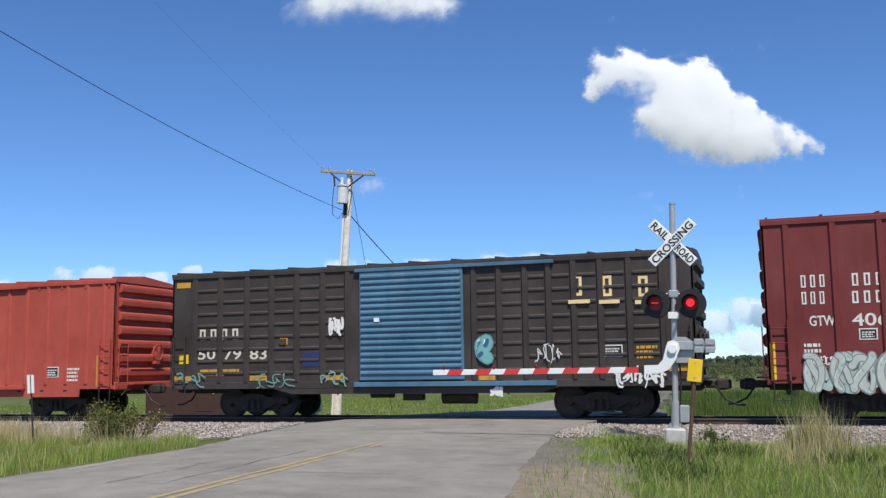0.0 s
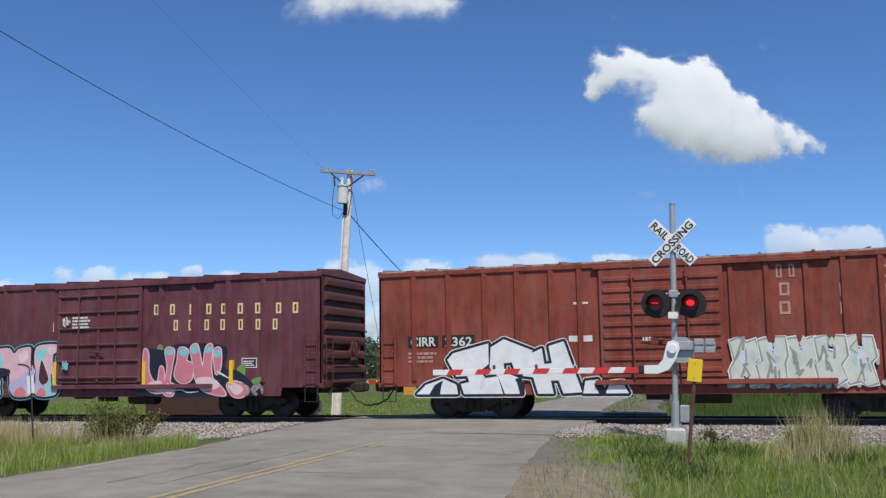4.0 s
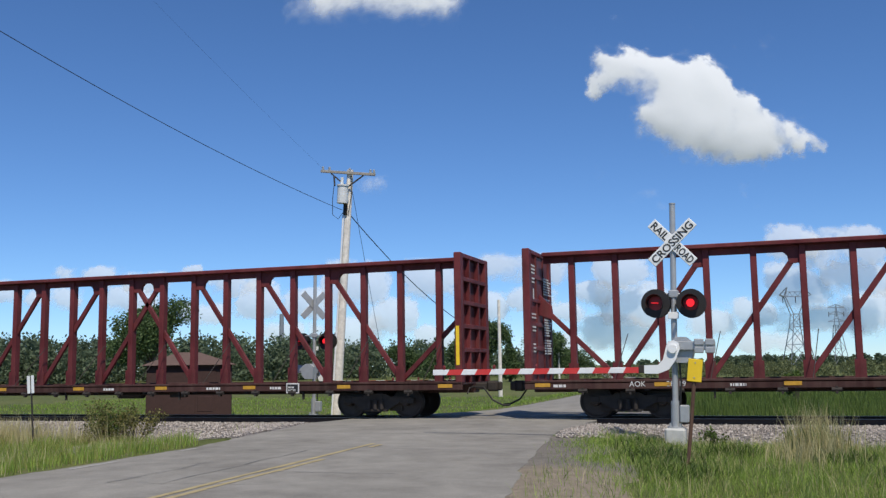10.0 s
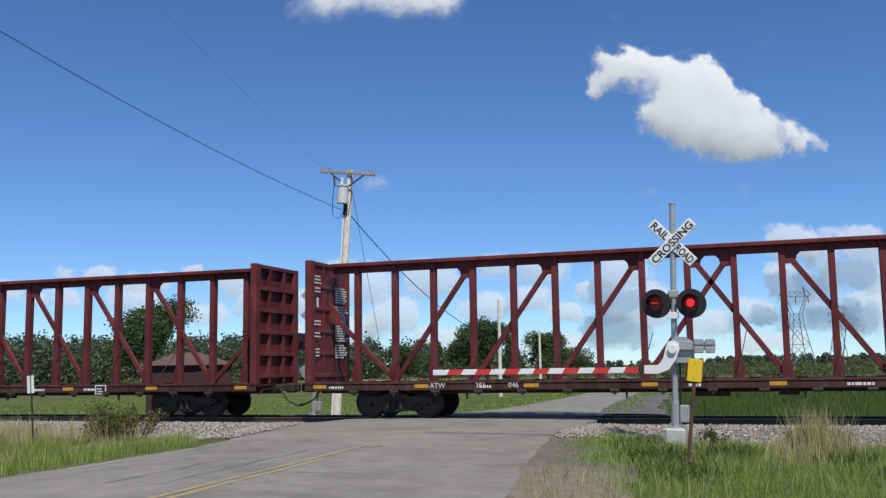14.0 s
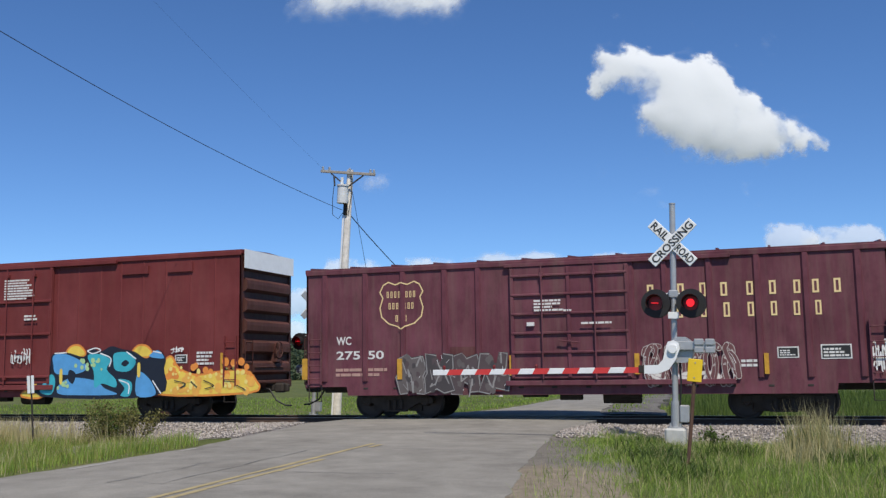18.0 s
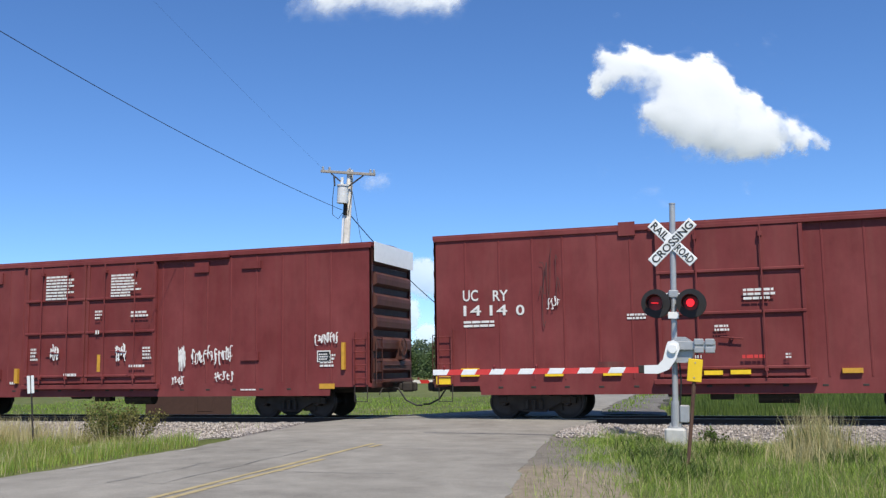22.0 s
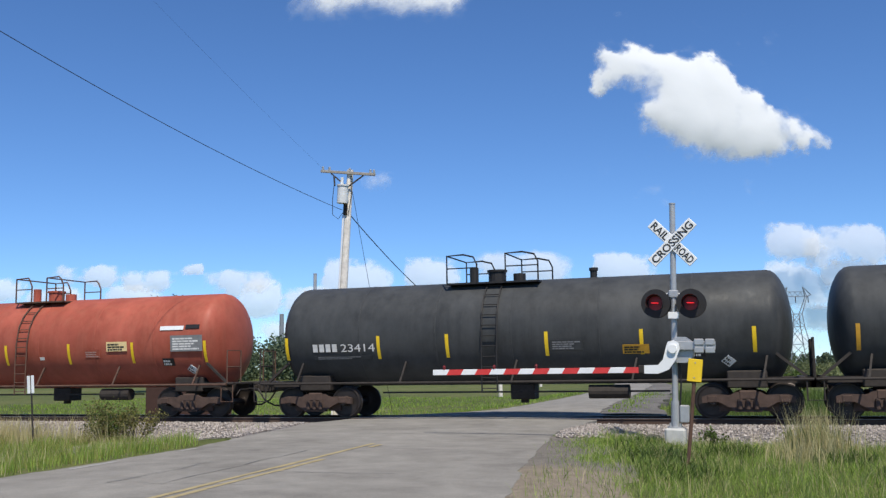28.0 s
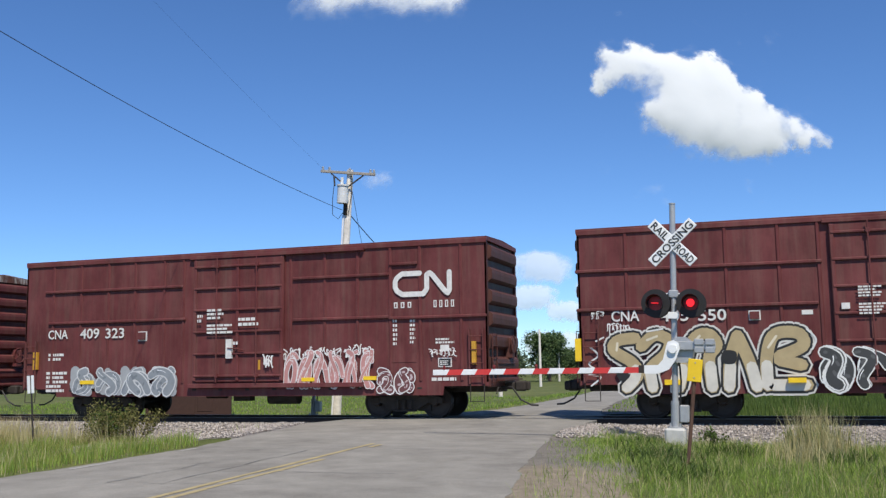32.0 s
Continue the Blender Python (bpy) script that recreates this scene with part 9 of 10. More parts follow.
def blue_on_flames(ob):
    w = Wall(ob, 2.0, 6.95, 0.68, 2.26)
    rng = random.Random(158)
    fire = ([(-1.0, 4), (-0.2, 5.6), (0.6, 5), (0.5, 0.3), (-1.2, 0.3), (-0.6, 2)], [(2.3, 8), (2.6, 9.9), (3.3, 10.1), (3.7, 8.4)], [(7.4, 8), (7.8, 9.8), (8.5, 9.6), (8.8, 8)], [(9.4, 4.6), (10.2, 7.6), (10.8, 5.4), (12, 3.9), (13.6, 4.4), (15.4, 4.7), (16.2, 3), (15.9, 0.8), (9.4, 0.6)])
    w.rim(FLAME, 0.12, *fire)
    w.fill(GLOW_Y, *fire)
    w.dots(FLAME, 0.11, rng, 26, 9.8, 16.2, 3.6, 6.6)
    w.dots((0.82, 0.42, 0.08), 0.12, rng, 24, 9.8, 16, 0.8, 4)
    w.dots((0.85, 0.68, 0.2), 0.06, rng, 40, 9.8, 16, 0.9, 5.6)
    w.dots(FLAME, 0.1, rng, 14, -1.2, 0.2, 0.6, 4.8)
    w.fill(INK, [(0.0, 5.2), (0.5, 7.2), (1.0, 6), (1.2, 8.6), (2.4, 8.9), (3.7, 8), (4.2, 9.8), (5, 9), (5.8, 10), (6.6, 9.4), (7.6, 8.8), (8.5, 7.4), (9.3, 9.1), (9.9, 7.5), (9.8, 5.5), (9.2, 0.1), (0.4, 0.1), (0.5, 4.5)])
    w.fill((0.1, 0.34, 0.66), [(1.3, 8.4), (2.3, 8.6), (3.6, 7), (4, 5.7), (3.2, 4.6), (1.6, 4.6), (1.3, 6.5)], [(1.8, 0.6), (1.8, 2.4), (2.8, 3.8), (4.6, 3.2), (5.4, 1.6), (6.3, 0.4), (3.5, 0.3)], [(7.9, 4.8), (8.8, 3.2), (9.2, 0.3), (7.8, 0.2)], [(0.1, 5.4), (0.5, 7.0), (0.9, 5.4)], [(8.7, 7.8), (9.3, 9), (9.8, 7.4)])
    w.fill((0.05, 0.42, 0.52), [(4.0, 8.2), (5.0, 8.4), (5.8, 7.2), (5.5, 5.4), (6.2, 3.4), (6.2, 1.8), (5.2, 2.6), (4.6, 1.8), (4.5, 5)], [(6.1, 8.6), (7.2, 8.6), (7.7, 6.8), (7.2, 5), (6.2, 5.2), (6, 7)], [(6.4, 3.4), (7.4, 2.8), (7.3, 0.2), (6.6, 0.2), (6.9, 1.6)], [(0.3, 1), (0.6, 3), (1.2, 4.6), (1.5, 3), (1.2, 0.5)])
    w.fill(INK, [(6.6, 6.4), (6.9, 7.2), (7.2, 6.6), (6.9, 5.9)], [(2.6, 5.4), (3.1, 4.6), (2.9, 2.6), (2.5, 3.6)])
    w.line(PALE, 0.04, [(1.4, 8.8), (2.3, 8.9)], [(5.0, 8.6), (5.8, 7.6), (5.7, 6)], [(7.0, 8.8), (7.7, 7.4)], [(3.9, 6.3), (3.9, 5.6)], [(4.0, 9.2), (4.6, 9.7), (5.0, 9.2), (4.4, 8.6), (4, 9.1)], [(9.0, 8.8), (9.6, 8.4)], [(6.5, 3.2), (7.2, 2.4), (7.2, 0.6)], [(9.0, 3.0), (9.6, 0.6)])
    w.dots((0.42, 0.62, 0.3), 0.07, rng, 16, 3.0, 5.2, 5.4, 7.4)
    w.dots((0.42, 0.62, 0.3), 0.06, rng, 9, 1.6, 2.6, 1.6, 3)
    w.fill((0.8, 0.58, 0.1), [(1.85, 5.4), (2.05, 5.4), (2.05, 2.8), (1.85, 2.8)], [(7.85, 6.4), (8.05, 6.4), (8.05, 4), (7.85, 4)])
    w.line(INK, 0.03, [(10.6, 3), (11.4, 2.4), (11, 1.6)], [(11.8, 2.8), (12.2, 1.8)], [(12.7, 3), (13.4, 2), (12.8, 1.4)], [(15, 2), (15.6, 1.2)])


blue_on_flames(c8)



fine_print(c8, [(-1.87, 3.81, 1.22, 0.85, 8)], LETTER, 162, -1.78)
fine_print(c8, [(0.62, 3.87, 1.24, 0.69, 8)], LETTER, 163, -1.78)
fine_print(c8, [(0.18, 3.11, 0.31, 0.32, 3)], LETTER, 164, -1.78)
fine_print(c8, [(1.48, 3.17, 0.76, 0.21, 2)], LETTER, 165, -1.78)
fine_print(c8, [(-1.87, 3.58, 0.95, 0.10, 1)], LETTER, 166, -1.78)
consol_plate(c8, 7.2, 1.69, -1.618, 0.43, 0.26)
scribble(c8, 7.09, 7.53, 2.0, 2.2, (0.75, 0.73, 0.7), 167, 0.04, 8, -1.67)
fine_print(c8, [(7.97, 1.63, 0.65, 0.44, 4)], LETTER, 168, -1.618)
fine_print(c8, [(2.0, 1.77, 0.33, 0.46, 4)], LETTER, 169, -1.618)
fine_print(c8, [(-1.02, 1.36, 0.54, 0.14, 1)], LETTER, 170, -1.78)
scribble(c8, -1.52, -1.1, 1.73, 2.3, (0.75, 0.73, 0.7), 171, 0.04, 9, -1.78)
scribble(c8, 1.0, 1.84, 1.7, 2.25, (0.75, 0.73, 0.7), 172, 0.04, 14, -1.78)
plates(c8, [(-5.83, -5.58, 2.36, 2.58, LETTER, "stencil_box")], -1.618)
plates(c8, [(-5.79, -5.62, 2.39, 2.55, BROWN_RED, "stencil_box")], -1.669)
plates(c8, [(-7.61, -7.09, 4.38, 4.77, BROWN_RED, "hatch_plate")], -1.66)
plates(c8, [(-6.6, -5.97, 4.72, 5.08, BROWN_RED, "hatch_plate")], -1.66)
plates(c8, [(5.2, 6.17, 4.52, 4.76, BROWN_RED, "hatch_plate")], -1.66)
plates(c8, [(6.9, 7.79, 4.52, 4.82, BROWN_RED, "hatch_plate")], -1.66)
plates(c8, [(-5.9, -5.27, 4.55, 4.69, BROWN_RED, "hatch_plate")], -1.66)
plates(c8, [(-8.88, -8.72, 1.18, 2.22, AMBER, "reflector")], -1.618)
plates(c8, [(8.81, 8.89, 1.33, 1.98, AMBER, "reflector")], -1.618)
plates(c8, [(-8.46, -8.0, 0.84, 1.02, YELLOW, "reflector")], -1.618)
text("car_number", "14", 0.28, LETTER, c9, (-7.01, -1.618, 2.86), (90, 0, 0), 0.51, "", 0.006)
text("car_number", "14", 0.28, LETTER, c9, (-6.25, -1.618, 2.85), (90, 0, 0), 0.50, "", 0.006)
text("car_number", "0", 0.27, LETTER, c9, (-5.5, -1.618, 2.84), (90, 0, 0), 0.24, "", 0.006)
text("car_number", "UC", 0.30, LETTER, c9, (-7.02, -1.618, 3.27), (90, 0, 0), 0.44, "", 0.006)
text("car_number", "RY", 0.29, LETTER, c9, (-6.15, -1.618, 3.25), (90, 0, 0), 0.43, "", 0.006)
fine_print(c9, [(-7.01, 2.54, 1.21, 0.21, 2)], LETTER, 173, -1.618)
scribble(c9, -4.62, -4.26, 2.96, 3.3, (0.75, 0.73, 0.7), 174, 0.02, 9, -1.67)
plates(c9, [(-7.09, -6.58, 1.18, 1.4, YELLOW, "reflector")], -1.69)
plates(c9, [(-4.72, -4.23, 1.16, 1.29, YELLOW, "reflector")], -1.69)
plates(c9, [(-3.15, -2.67, 1.16, 1.3, YELLOW, "reflector")], -1.69)
plates(c9, [(-0.57, -0.11, 1.15, 1.26, YELLOW, "reflector")], -1.78)
plates(c9, [(0.08, 0.57, 1.16, 1.27, YELLOW, "reflector")], -1.78)
plates(c9, [(2.7, 3.17, 1.16, 1.28, AMBER, "reflector")], -1.69)
plates(c9, [(4.25, 4.73, 1.17, 1.29, AMBER, "reflector")], -1.69)
plates(c9, [(6.63, 7.1, 1.16, 1.28, AMBER, "reflector")], -1.69)
plates(c9, [(7.37, 7.84, 0.99, 1.16, AMBER, "reflector")], -1.69)
plates(c9, [(-7.82, -7.4, 0.97, 1.19, YELLOW, "reflector")], -1.69)
fine_print(c9, [(0.48, 3.03, 0.94, 0.32, 3)], LETTER, 175, -1.78)
fine_print(c9, [(-1.66, 2.84, 0.26, 0.44, 4)], LETTER, 176, -1.618)
consol_plate(c9, 6.64, 1.59, -1.618, 0.48, 0.35)
fine_print(c9, [(6.63, 2.41, 0.48, 0.66, 6)], LETTER, 177, -1.618)
fine_print(c9, [(7.34, 2.58, 0.52, 0.47, 4)], LETTER, 178, -1.618)
fine_print(c9, [(-2.48, 2.63, 0.53, 0.18, 2)], LETTER, 179, -1.618)
plates(c9, [(-3.29, -2.61, 1.3, 1.53, BROWN, "vent_plate")], -1.618)
fine_print(c9, [(-0.26, 2.26, 0.51, 0.19, 2)], LETTER, 180, -1.78)
fine_print(c9, [(-0.77, 1.57, 0.20, 0.14, 1)], LETTER, 181, -1.78)
fine_print(c9, [(0.38, 1.56, 0.69, 0.14, 1)], REDP, 182, -1.78)
fine_print(c9, [(1.41, 1.55, 0.20, 0.15, 2)], LETTER, 183, -1.78)
plates(c9, [(5.64, 6.23, 4.52, 4.73, BROWN_RED, "hatch_plate")], -1.66)
plates(c9, [(-2.63, -2.19, 4.85, 5.22, BROWN_RED, "hatch_plate")], -1.66)
scribble(c9, -4.85, -4.24, 2.43, 4.65, (0.08, 0.03, 0.025), 184, 0.02, 6, -1.67)
emblem(c10, -8.5, -7.1, 3.5, 4.05, 0.2)
text("car_number", "794", 0.21, LETTER, c10, (-8.48, -1.618, 2.15), (90, 0, 0), 0.58, "", 0.006)
text("car_number", "641", 0.21, LETTER, c10, (-7.71, -1.618, 2.15), (90, 0, 0), 0.56, "", 0.006)
text("car_number", "DWC", 0.21, LETTER, c10, (-8.53, -1.618, 2.59), (90, 0, 0), 0.60, "", 0.006)
fine_print(c10, [(-8.44, 1.62, 1.15, 0.34, 2)], LETTER, 185, -1.618)
fine_print(c10, [(-1.82, 3.8, 1.11, 0.81, 8)], LETTER, 186, -1.78)
fine_print(c10, [(0.72, 3.82, 1.15, 0.74, 8)], LETTER, 187, -1.78)
fine_print(c10, [(0.14, 3.13, 0.29, 0.31, 3)], LETTER, 188, -1.78)
fine_print(c10, [(1.5, 3.16, 0.73, 0.22, 2)], LETTER, 189, -1.78)
fine_print(c10, [(0.17, 2.65, 0.22, 0.20, 1)], LETTER, 190, -1.78)
consol_plate(c10, 7.91, 1.65, -1.618, 0.43, 0.33)
fine_print(c10, [(8.0, 1.51, 0.55, 0.40, 4)], LETTER, 191, -1.618)
fine_print(c10, [(-2.36, 1.85, 0.31, 0.43, 4)], LETTER, 192, -1.78)
fine_print(c10, [(1.96, 1.84, 0.35, 0.41, 4)], LETTER, 193, -1.78)
scribble(c10, -1.58, -1.24, 1.78, 2.35, (0.75, 0.73, 0.7), 194, 0.04, 9, -1.78)
scribble(c10, 0.93, 1.35, 1.76, 2.34, (0.75, 0.73, 0.7), 195, 0.04, 9, -1.78)
fine_print(c10, [(-1.02, 1.33, 0.59, 0.14, 1)], LETTER, 196, -1.78)
fine_print(c10, [(1.46, 1.59, 0.71, 0.12, 1)], LETTER, 197, -1.78)
scribble(c10, 3.65, 5.12, 1.59, 2.2, (0.75, 0.73, 0.7), 198, 0.035, 22, -1.67)
scribble(c10, 3.19, 3.45, 1.42, 2.24, (0.75, 0.73, 0.7), 199, 0.03, 14, -1.67)
scribble(c10, 4.48, 5.15, 1.09, 1.43, (0.75, 0.73, 0.7), 200, 0.03, 10, -1.67)
scribble(c10, 2.95, 3.41, 0.99, 1.31, (0.75, 0.73, 0.7), 201, 0.03, 8, -1.67)
scribble(c10, 7.85, 8.62, 2.12, 2.51, (0.75, 0.73, 0.7), 202, 0.03, 16, -1.67)
scribble(c10, -7.19, -5.48, 0.82, 2.26, (0.35, 0.2, 0.18), 203, 0.03, 14, -1.67)
scribble(c10, -8.46, -7.09, 0.89, 2.01, (0.35, 0.2, 0.18), 204, 0.03, 12, -1.67)
plates(c10, [(-5.84, -5.54, 2.34, 2.62, LETTER, "stencil_box")], -1.618)
plates(c10, [(-5.8, -5.58, 2.37, 2.59, BROWN_RED, "stencil_box")], -1.669)
plates(c10, [(-8.87, -8.74, 1.26, 2.19, AMBER, "reflector")], -1.69)
plates(c10, [(-6.05, -5.91, 1.14, 1.67, AMBER, "reflector")], -1.69)
plates(c10, [(-3.08, -2.95, 1.12, 1.6, AMBER, "reflector")], -1.69)
plates(c10, [(0.19, 0.31, 1.46, 2.0, AMBER, "reflector")], -1.69)
plates(c10, [(8.72, 8.82, 1.42, 2.2, AMBER, "reflector")], -1.69)
plates(c10, [(-8.52, -8.03, 0.85, 1.06, YELLOW, "reflector")], -1.618)
plates(c10, [(7.98, 8.47, 0.87, 1.02, AMBER, "reflector")], -1.618)
plates(c10, [(-7.62, -7.14, 4.41, 4.81, BROWN_RED, "hatch_plate")], -1.66)
plates(c10, [(-4.34, -3.74, 4.42, 4.79, BROWN_RED, "hatch_plate")], -1.66)
plates(c10, [(-5.99, -5.2, 4.41, 4.61, BROWN_RED, "hatch_plate")], -1.66)
plates(c10, [(3.72, 4.22, 4.46, 4.79, BROWN_RED, "hatch_plate")], -1.66)
plates(c10, [(5.39, 6.03, 4.51, 4.73, BROWN_RED, "hatch_plate")], -1.66)
plates(c10, [(-5.97, -5.44, 1.66, 1.92, BROWN_RED, "hatch_plate")], -1.66)
plates(c10, [(-4.24, -3.68, 1.25, 1.58, BROWN_RED, "hatch_plate")], -1.66)
plates(c10, [(5.38, 5.98, 1.73, 1.99, BROWN_RED, "hatch_plate")], -1.66)
fine_print(c10, [(5.36, 0.84, 0.67, 0.07, 1)], LETTER, 205, -1.618)
fine_print(c10, [(-3.31, 1.09, 0.36, 0.13, 1)], LETTER, 206, -1.618)
text("car_number", "CNA", 0.28, LETTER, c11, (-7.08, -1.638, 2.58), (90, 0, 0), 0.73, "", 0.006)
text("car_number", "405", 0.30, LETTER, c11, (-5.81, -1.638, 2.55), (90, 0, 0), 0.72, "", 0.006)
text("car_number", "550", 0.28, LETTER, c11, (-4.85, -1.638, 2.54), (90, 0, 0), 0.70, "", 0.006)
def tan_swirls(ob):
    w = Wall(ob, -7.2, -2.05, 0.74, 2.32)
    paths = ([(1.4, 8.8), (0.5, 8.4), (0.3, 6.8), (1.2, 4.8), (1.5, 2.8), (0.9, 0.6)], [(1.7, 7.4), (2.4, 9.2), (3.1, 8.2), (2.9, 6), (2.1, 3.6), (2.2, 0.6)], [(3.5, 0.6), (3.8, 4), (4.3, 8.4), (5.0, 9.2), (5.4, 7.4), (5.0, 5.4), (5.1, 0.6)],
             [(5.9, 0.6), (6.0, 5), (6.4, 8.8)], [(6.4, 8.8), (6.9, 4.6), (7.2, 0.6)], [(7.7, 0.8), (7.7, 5), (8.1, 8.8), (9.2, 9.0), (9.4, 7.0), (8.3, 5.4)], [(8.3, 4.8), (9.3, 4.0)], [(7.9, 0.9), (9.5, 0.9)])
    w.line((0.6, 0.58, 0.54), 0.52, *paths)
    w.line((0.02, 0.02, 0.02), 0.42, *paths)
    w.line((0.42, 0.33, 0.18), 0.3, *paths)
    w.line((0.62, 0.59, 0.52), 0.28, [(1.4, 3.6), (1.3, 2), (0.9, 0.7)], [(2.1, 3.4), (2.2, 0.7)], [(3.5, 0.7), (3.7, 3.6)], [(5.05, 4), (5.1, 0.7)], [(5.9, 0.7), (6.0, 4)], [(7.0, 3.8), (7.2, 0.7)], [(7.7, 0.9), (7.7, 4)], [(8.0, 0.9), (9.4, 0.9)])
    w.line((0.66, 0.6, 0.46), 0.06, [(0.5, 8), (0.45, 6.8)], [(2.0, 8.4), (2.5, 9)], [(4.2, 7.6), (4.6, 8.9)], [(7.8, 6.8), (8.2, 8.6)])
    w.line((0.66, 0.66, 0.64), 0.045, [(-0.9, 7.4), (-0.5, 6), (-1, 4.6), (-0.4, 3.4)], [(-1.0, 2.8), (-0.4, 2.4), (-0.9, 1)], [(-0.6, 8.4), (-0.2, 9)], [(2.0, 9.8), (2.8, 10.2)], [(9.6, 9.6), (10, 8), (9.8, 6.4)])
    w.fill((0.02, 0.02, 0.02), [(0.4, 3.4), (0.9, 4.4), (1.0, 2.4), (0.6, 1.8)], [(5.7, 6.4), (6.3, 6.2), (6.2, 4.4), (5.6, 4.6)])


tan_swirls(c11)
mural(c11, -2.03, 2.79, 0.72, 1.83, 6, [(0.05, 0.05, 0.05), (0.1, 0.1, 0.1)], (0.7, 0.7, 0.68), 208, thick=0.3, lw=0.3, y=-1.79)
mural(c11, 2.72, 5.28, 0.67, 2.11, 4, [(0.35, 0.5, 0.36), (0.5, 0.65, 0.5)], (0.03, 0.05, 0.04), 209, back=(0.6, 0.68, 0.58), lw=0.5, thick=0.34)
mural(c11, 5.27, 7.72, 0.67, 1.6, 3, [(0.06, 0.1, 0.08), (0.3, 0.5, 0.4)], (0.6, 0.68, 0.6), 210)
scribble(c11, 7.29, 7.86, 3.36, 3.74, (0.35, 0.62, 0.52), 211, 0.04, 16, -1.67)
scribble(c11, 7.29, 7.79, 2.79, 3.29, (0.35, 0.62, 0.52), 212, 0.03, 12, -1.67)
scribble(c11, 6.23, 6.94, 1.77, 2.19, (0.75, 0.73, 0.7), 213, 0.03, 14, -1.67)
scribble(c11, -7.2, -6.57, 2.2, 2.57, (0.75, 0.73, 0.7), 214, 0.025, 12, -1.67)
scribble(c11, -7.64, -7.24, 2.66, 2.91, (0.75, 0.73, 0.7), 215, 0.02, 6, -1.67)
side_rib(c11, -8.02, -1.8, 3.94)
side_rib(c11, -8.01, -1.93, 2.90)
side_rib(c11, 1.49, 3.48, 3.62)
side_rib(c11, 1.86, 5.75, 2.91)
side_rib(c11, 3.52, 7.81, 3.53)
fine_print(c11, [(-1.03, 3.01, 0.56, 0.29, 4)], LETTER, 216, -1.78)
fine_print(c11, [(-1.03, 2.58, 0.71, 0.30, 4)], LETTER, 217, -1.78)
fine_print(c11, [(0.24, 2.95, 0.85, 0.12, 2)], LETTER, 218, -1.78)
plates(c11, [(-3.61, -3.32, 2.51, 2.76, LETTER, "stencil_box")], -1.607)
plates(c11, [(-3.58, -3.35, 2.54, 2.73, BROWN, "stencil_box")], -1.669)
fine_print(c11, [(-0.32, 2.2, 0.39, 0.18, 2)], LETTER, 219, -1.78)
consol_plate(c11, 4.13, 1.58, -1.607, 0.36, 0.19)
plates(c11, [(-5.75, -5.33, 0.91, 1.04, YELLOW, "reflector")], -1.8)
plates(c11, [(-2.75, -2.33, 0.94, 1.06, YELLOW, "reflector")], -1.8)
plates(c11, [(-0.35, 0.05, 0.94, 1.04, YELLOW, "reflector")], -1.8)
plates(c11, [(2.11, 2.49, 0.92, 1.03, YELLOW, "reflector")], -1.8)
plates(c11, [(5.02, 5.35, 0.81, 0.93, YELLOW, "reflector")], -1.8)
plates(c11, [(-8.07, -7.91, 1.55, 2.15, YELLOW, "reflector")], -1.69)
plates(c11, [(7.77, 7.88, 1.27, 2.14, YELLOW, "reflector")], -1.69)
plates(c11, [(-2.34, -2.08, 2.62, 2.73, LETTER, "sticker")], -1.607)
plates(c11, [(-1.42, -1.23, 2.72, 2.87, LETTER, "sticker")], -1.76)
plates(c11, [(-0.15, 0.02, 3.14, 3.29, LETTER, "sticker")], -1.77)
emblem(c12, 5.14, 6.93, 3.45, 4.19, 0.2)
marks(c12, 5.13, 3.14, 0.63, 0.17, 3, LETTER, -1.607, "company_mark", "white company mark")
marks(c12, 6.34, 3.13, 0.69, 0.20, 4, LETTER, -1.607, "company_mark", "white company mark")
text("car_number", "409", 0.31, LETTER, c12, (-5.72, -1.638, 2.53), (90, 0, 0), 0.74, "", 0.006)
text("car_number", "323", 0.31, LETTER, c12, (-4.74, -1.638, 2.52), (90, 0, 0), 0.71, "", 0.006)
text("car_number", "CNA", 0.28, LETTER, c12, (-6.98, -1.638, 2.54), (90, 0, 0), 0.78, "", 0.006)
mural(c12, 1.65, 4.57, 0.86, 2.01, 6, [(0.5, 0.24, 0.22), (0.62, 0.42, 0.4)], (0.72, 0.7, 0.68), 220, thick=0.25, lw=0.35)
mural(c12, -5.98, -2.04, 0.69, 1.61, 4, [(0.25, 0.27, 0.29), (0.18, 0.2, 0.22)], (0.6, 0.6, 0.6), 221, back=(0.35, 0.36, 0.37))
mural(c12, 4.62, 5.82, 0.72, 1.47, 2, [(0.14, 0.05, 0.05), (0.5, 0.4, 0.4)], (0.72, 0.7, 0.68), 222)
scribble(c12, 6.24, 7.04, 1.74, 2.01, (0.75, 0.73, 0.7), 223, 0.025, 12, -1.67)
scribble(c12, 1.61, 2.74, 1.65, 2.09, (0.75, 0.73, 0.7), 224, 0.035, 14, -1.67)
scribble(c12, 2.74, 4.58, 1.72, 2.13, (0.75, 0.73, 0.7), 225, 0.035, 18, -1.67)
side_rib(c12, -7.15, -1.89, 4.06)
side_rib(c12, 1.93, 5.02, 4.13)
side_rib(c12, 1.93, 5.01, 2.90)
side_rib(c12, 5.02, 5.89, 4.41)
side_rib(c12, 5.01, 7.93, 2.86)
side_rib(c12, -6.99, -1.78, 3.04)
fine_print(c12, [(-1.26, 2.91, 0.24, 0.29, 2)], LETTER, 226, -1.78)
fine_print(c12, [(-0.92, 3.0, 0.66, 0.35, 3)], LETTER, 227, -1.78)
fine_print(c12, [(-0.92, 2.56, 0.90, 0.32, 3)], LETTER, 228, -1.78)
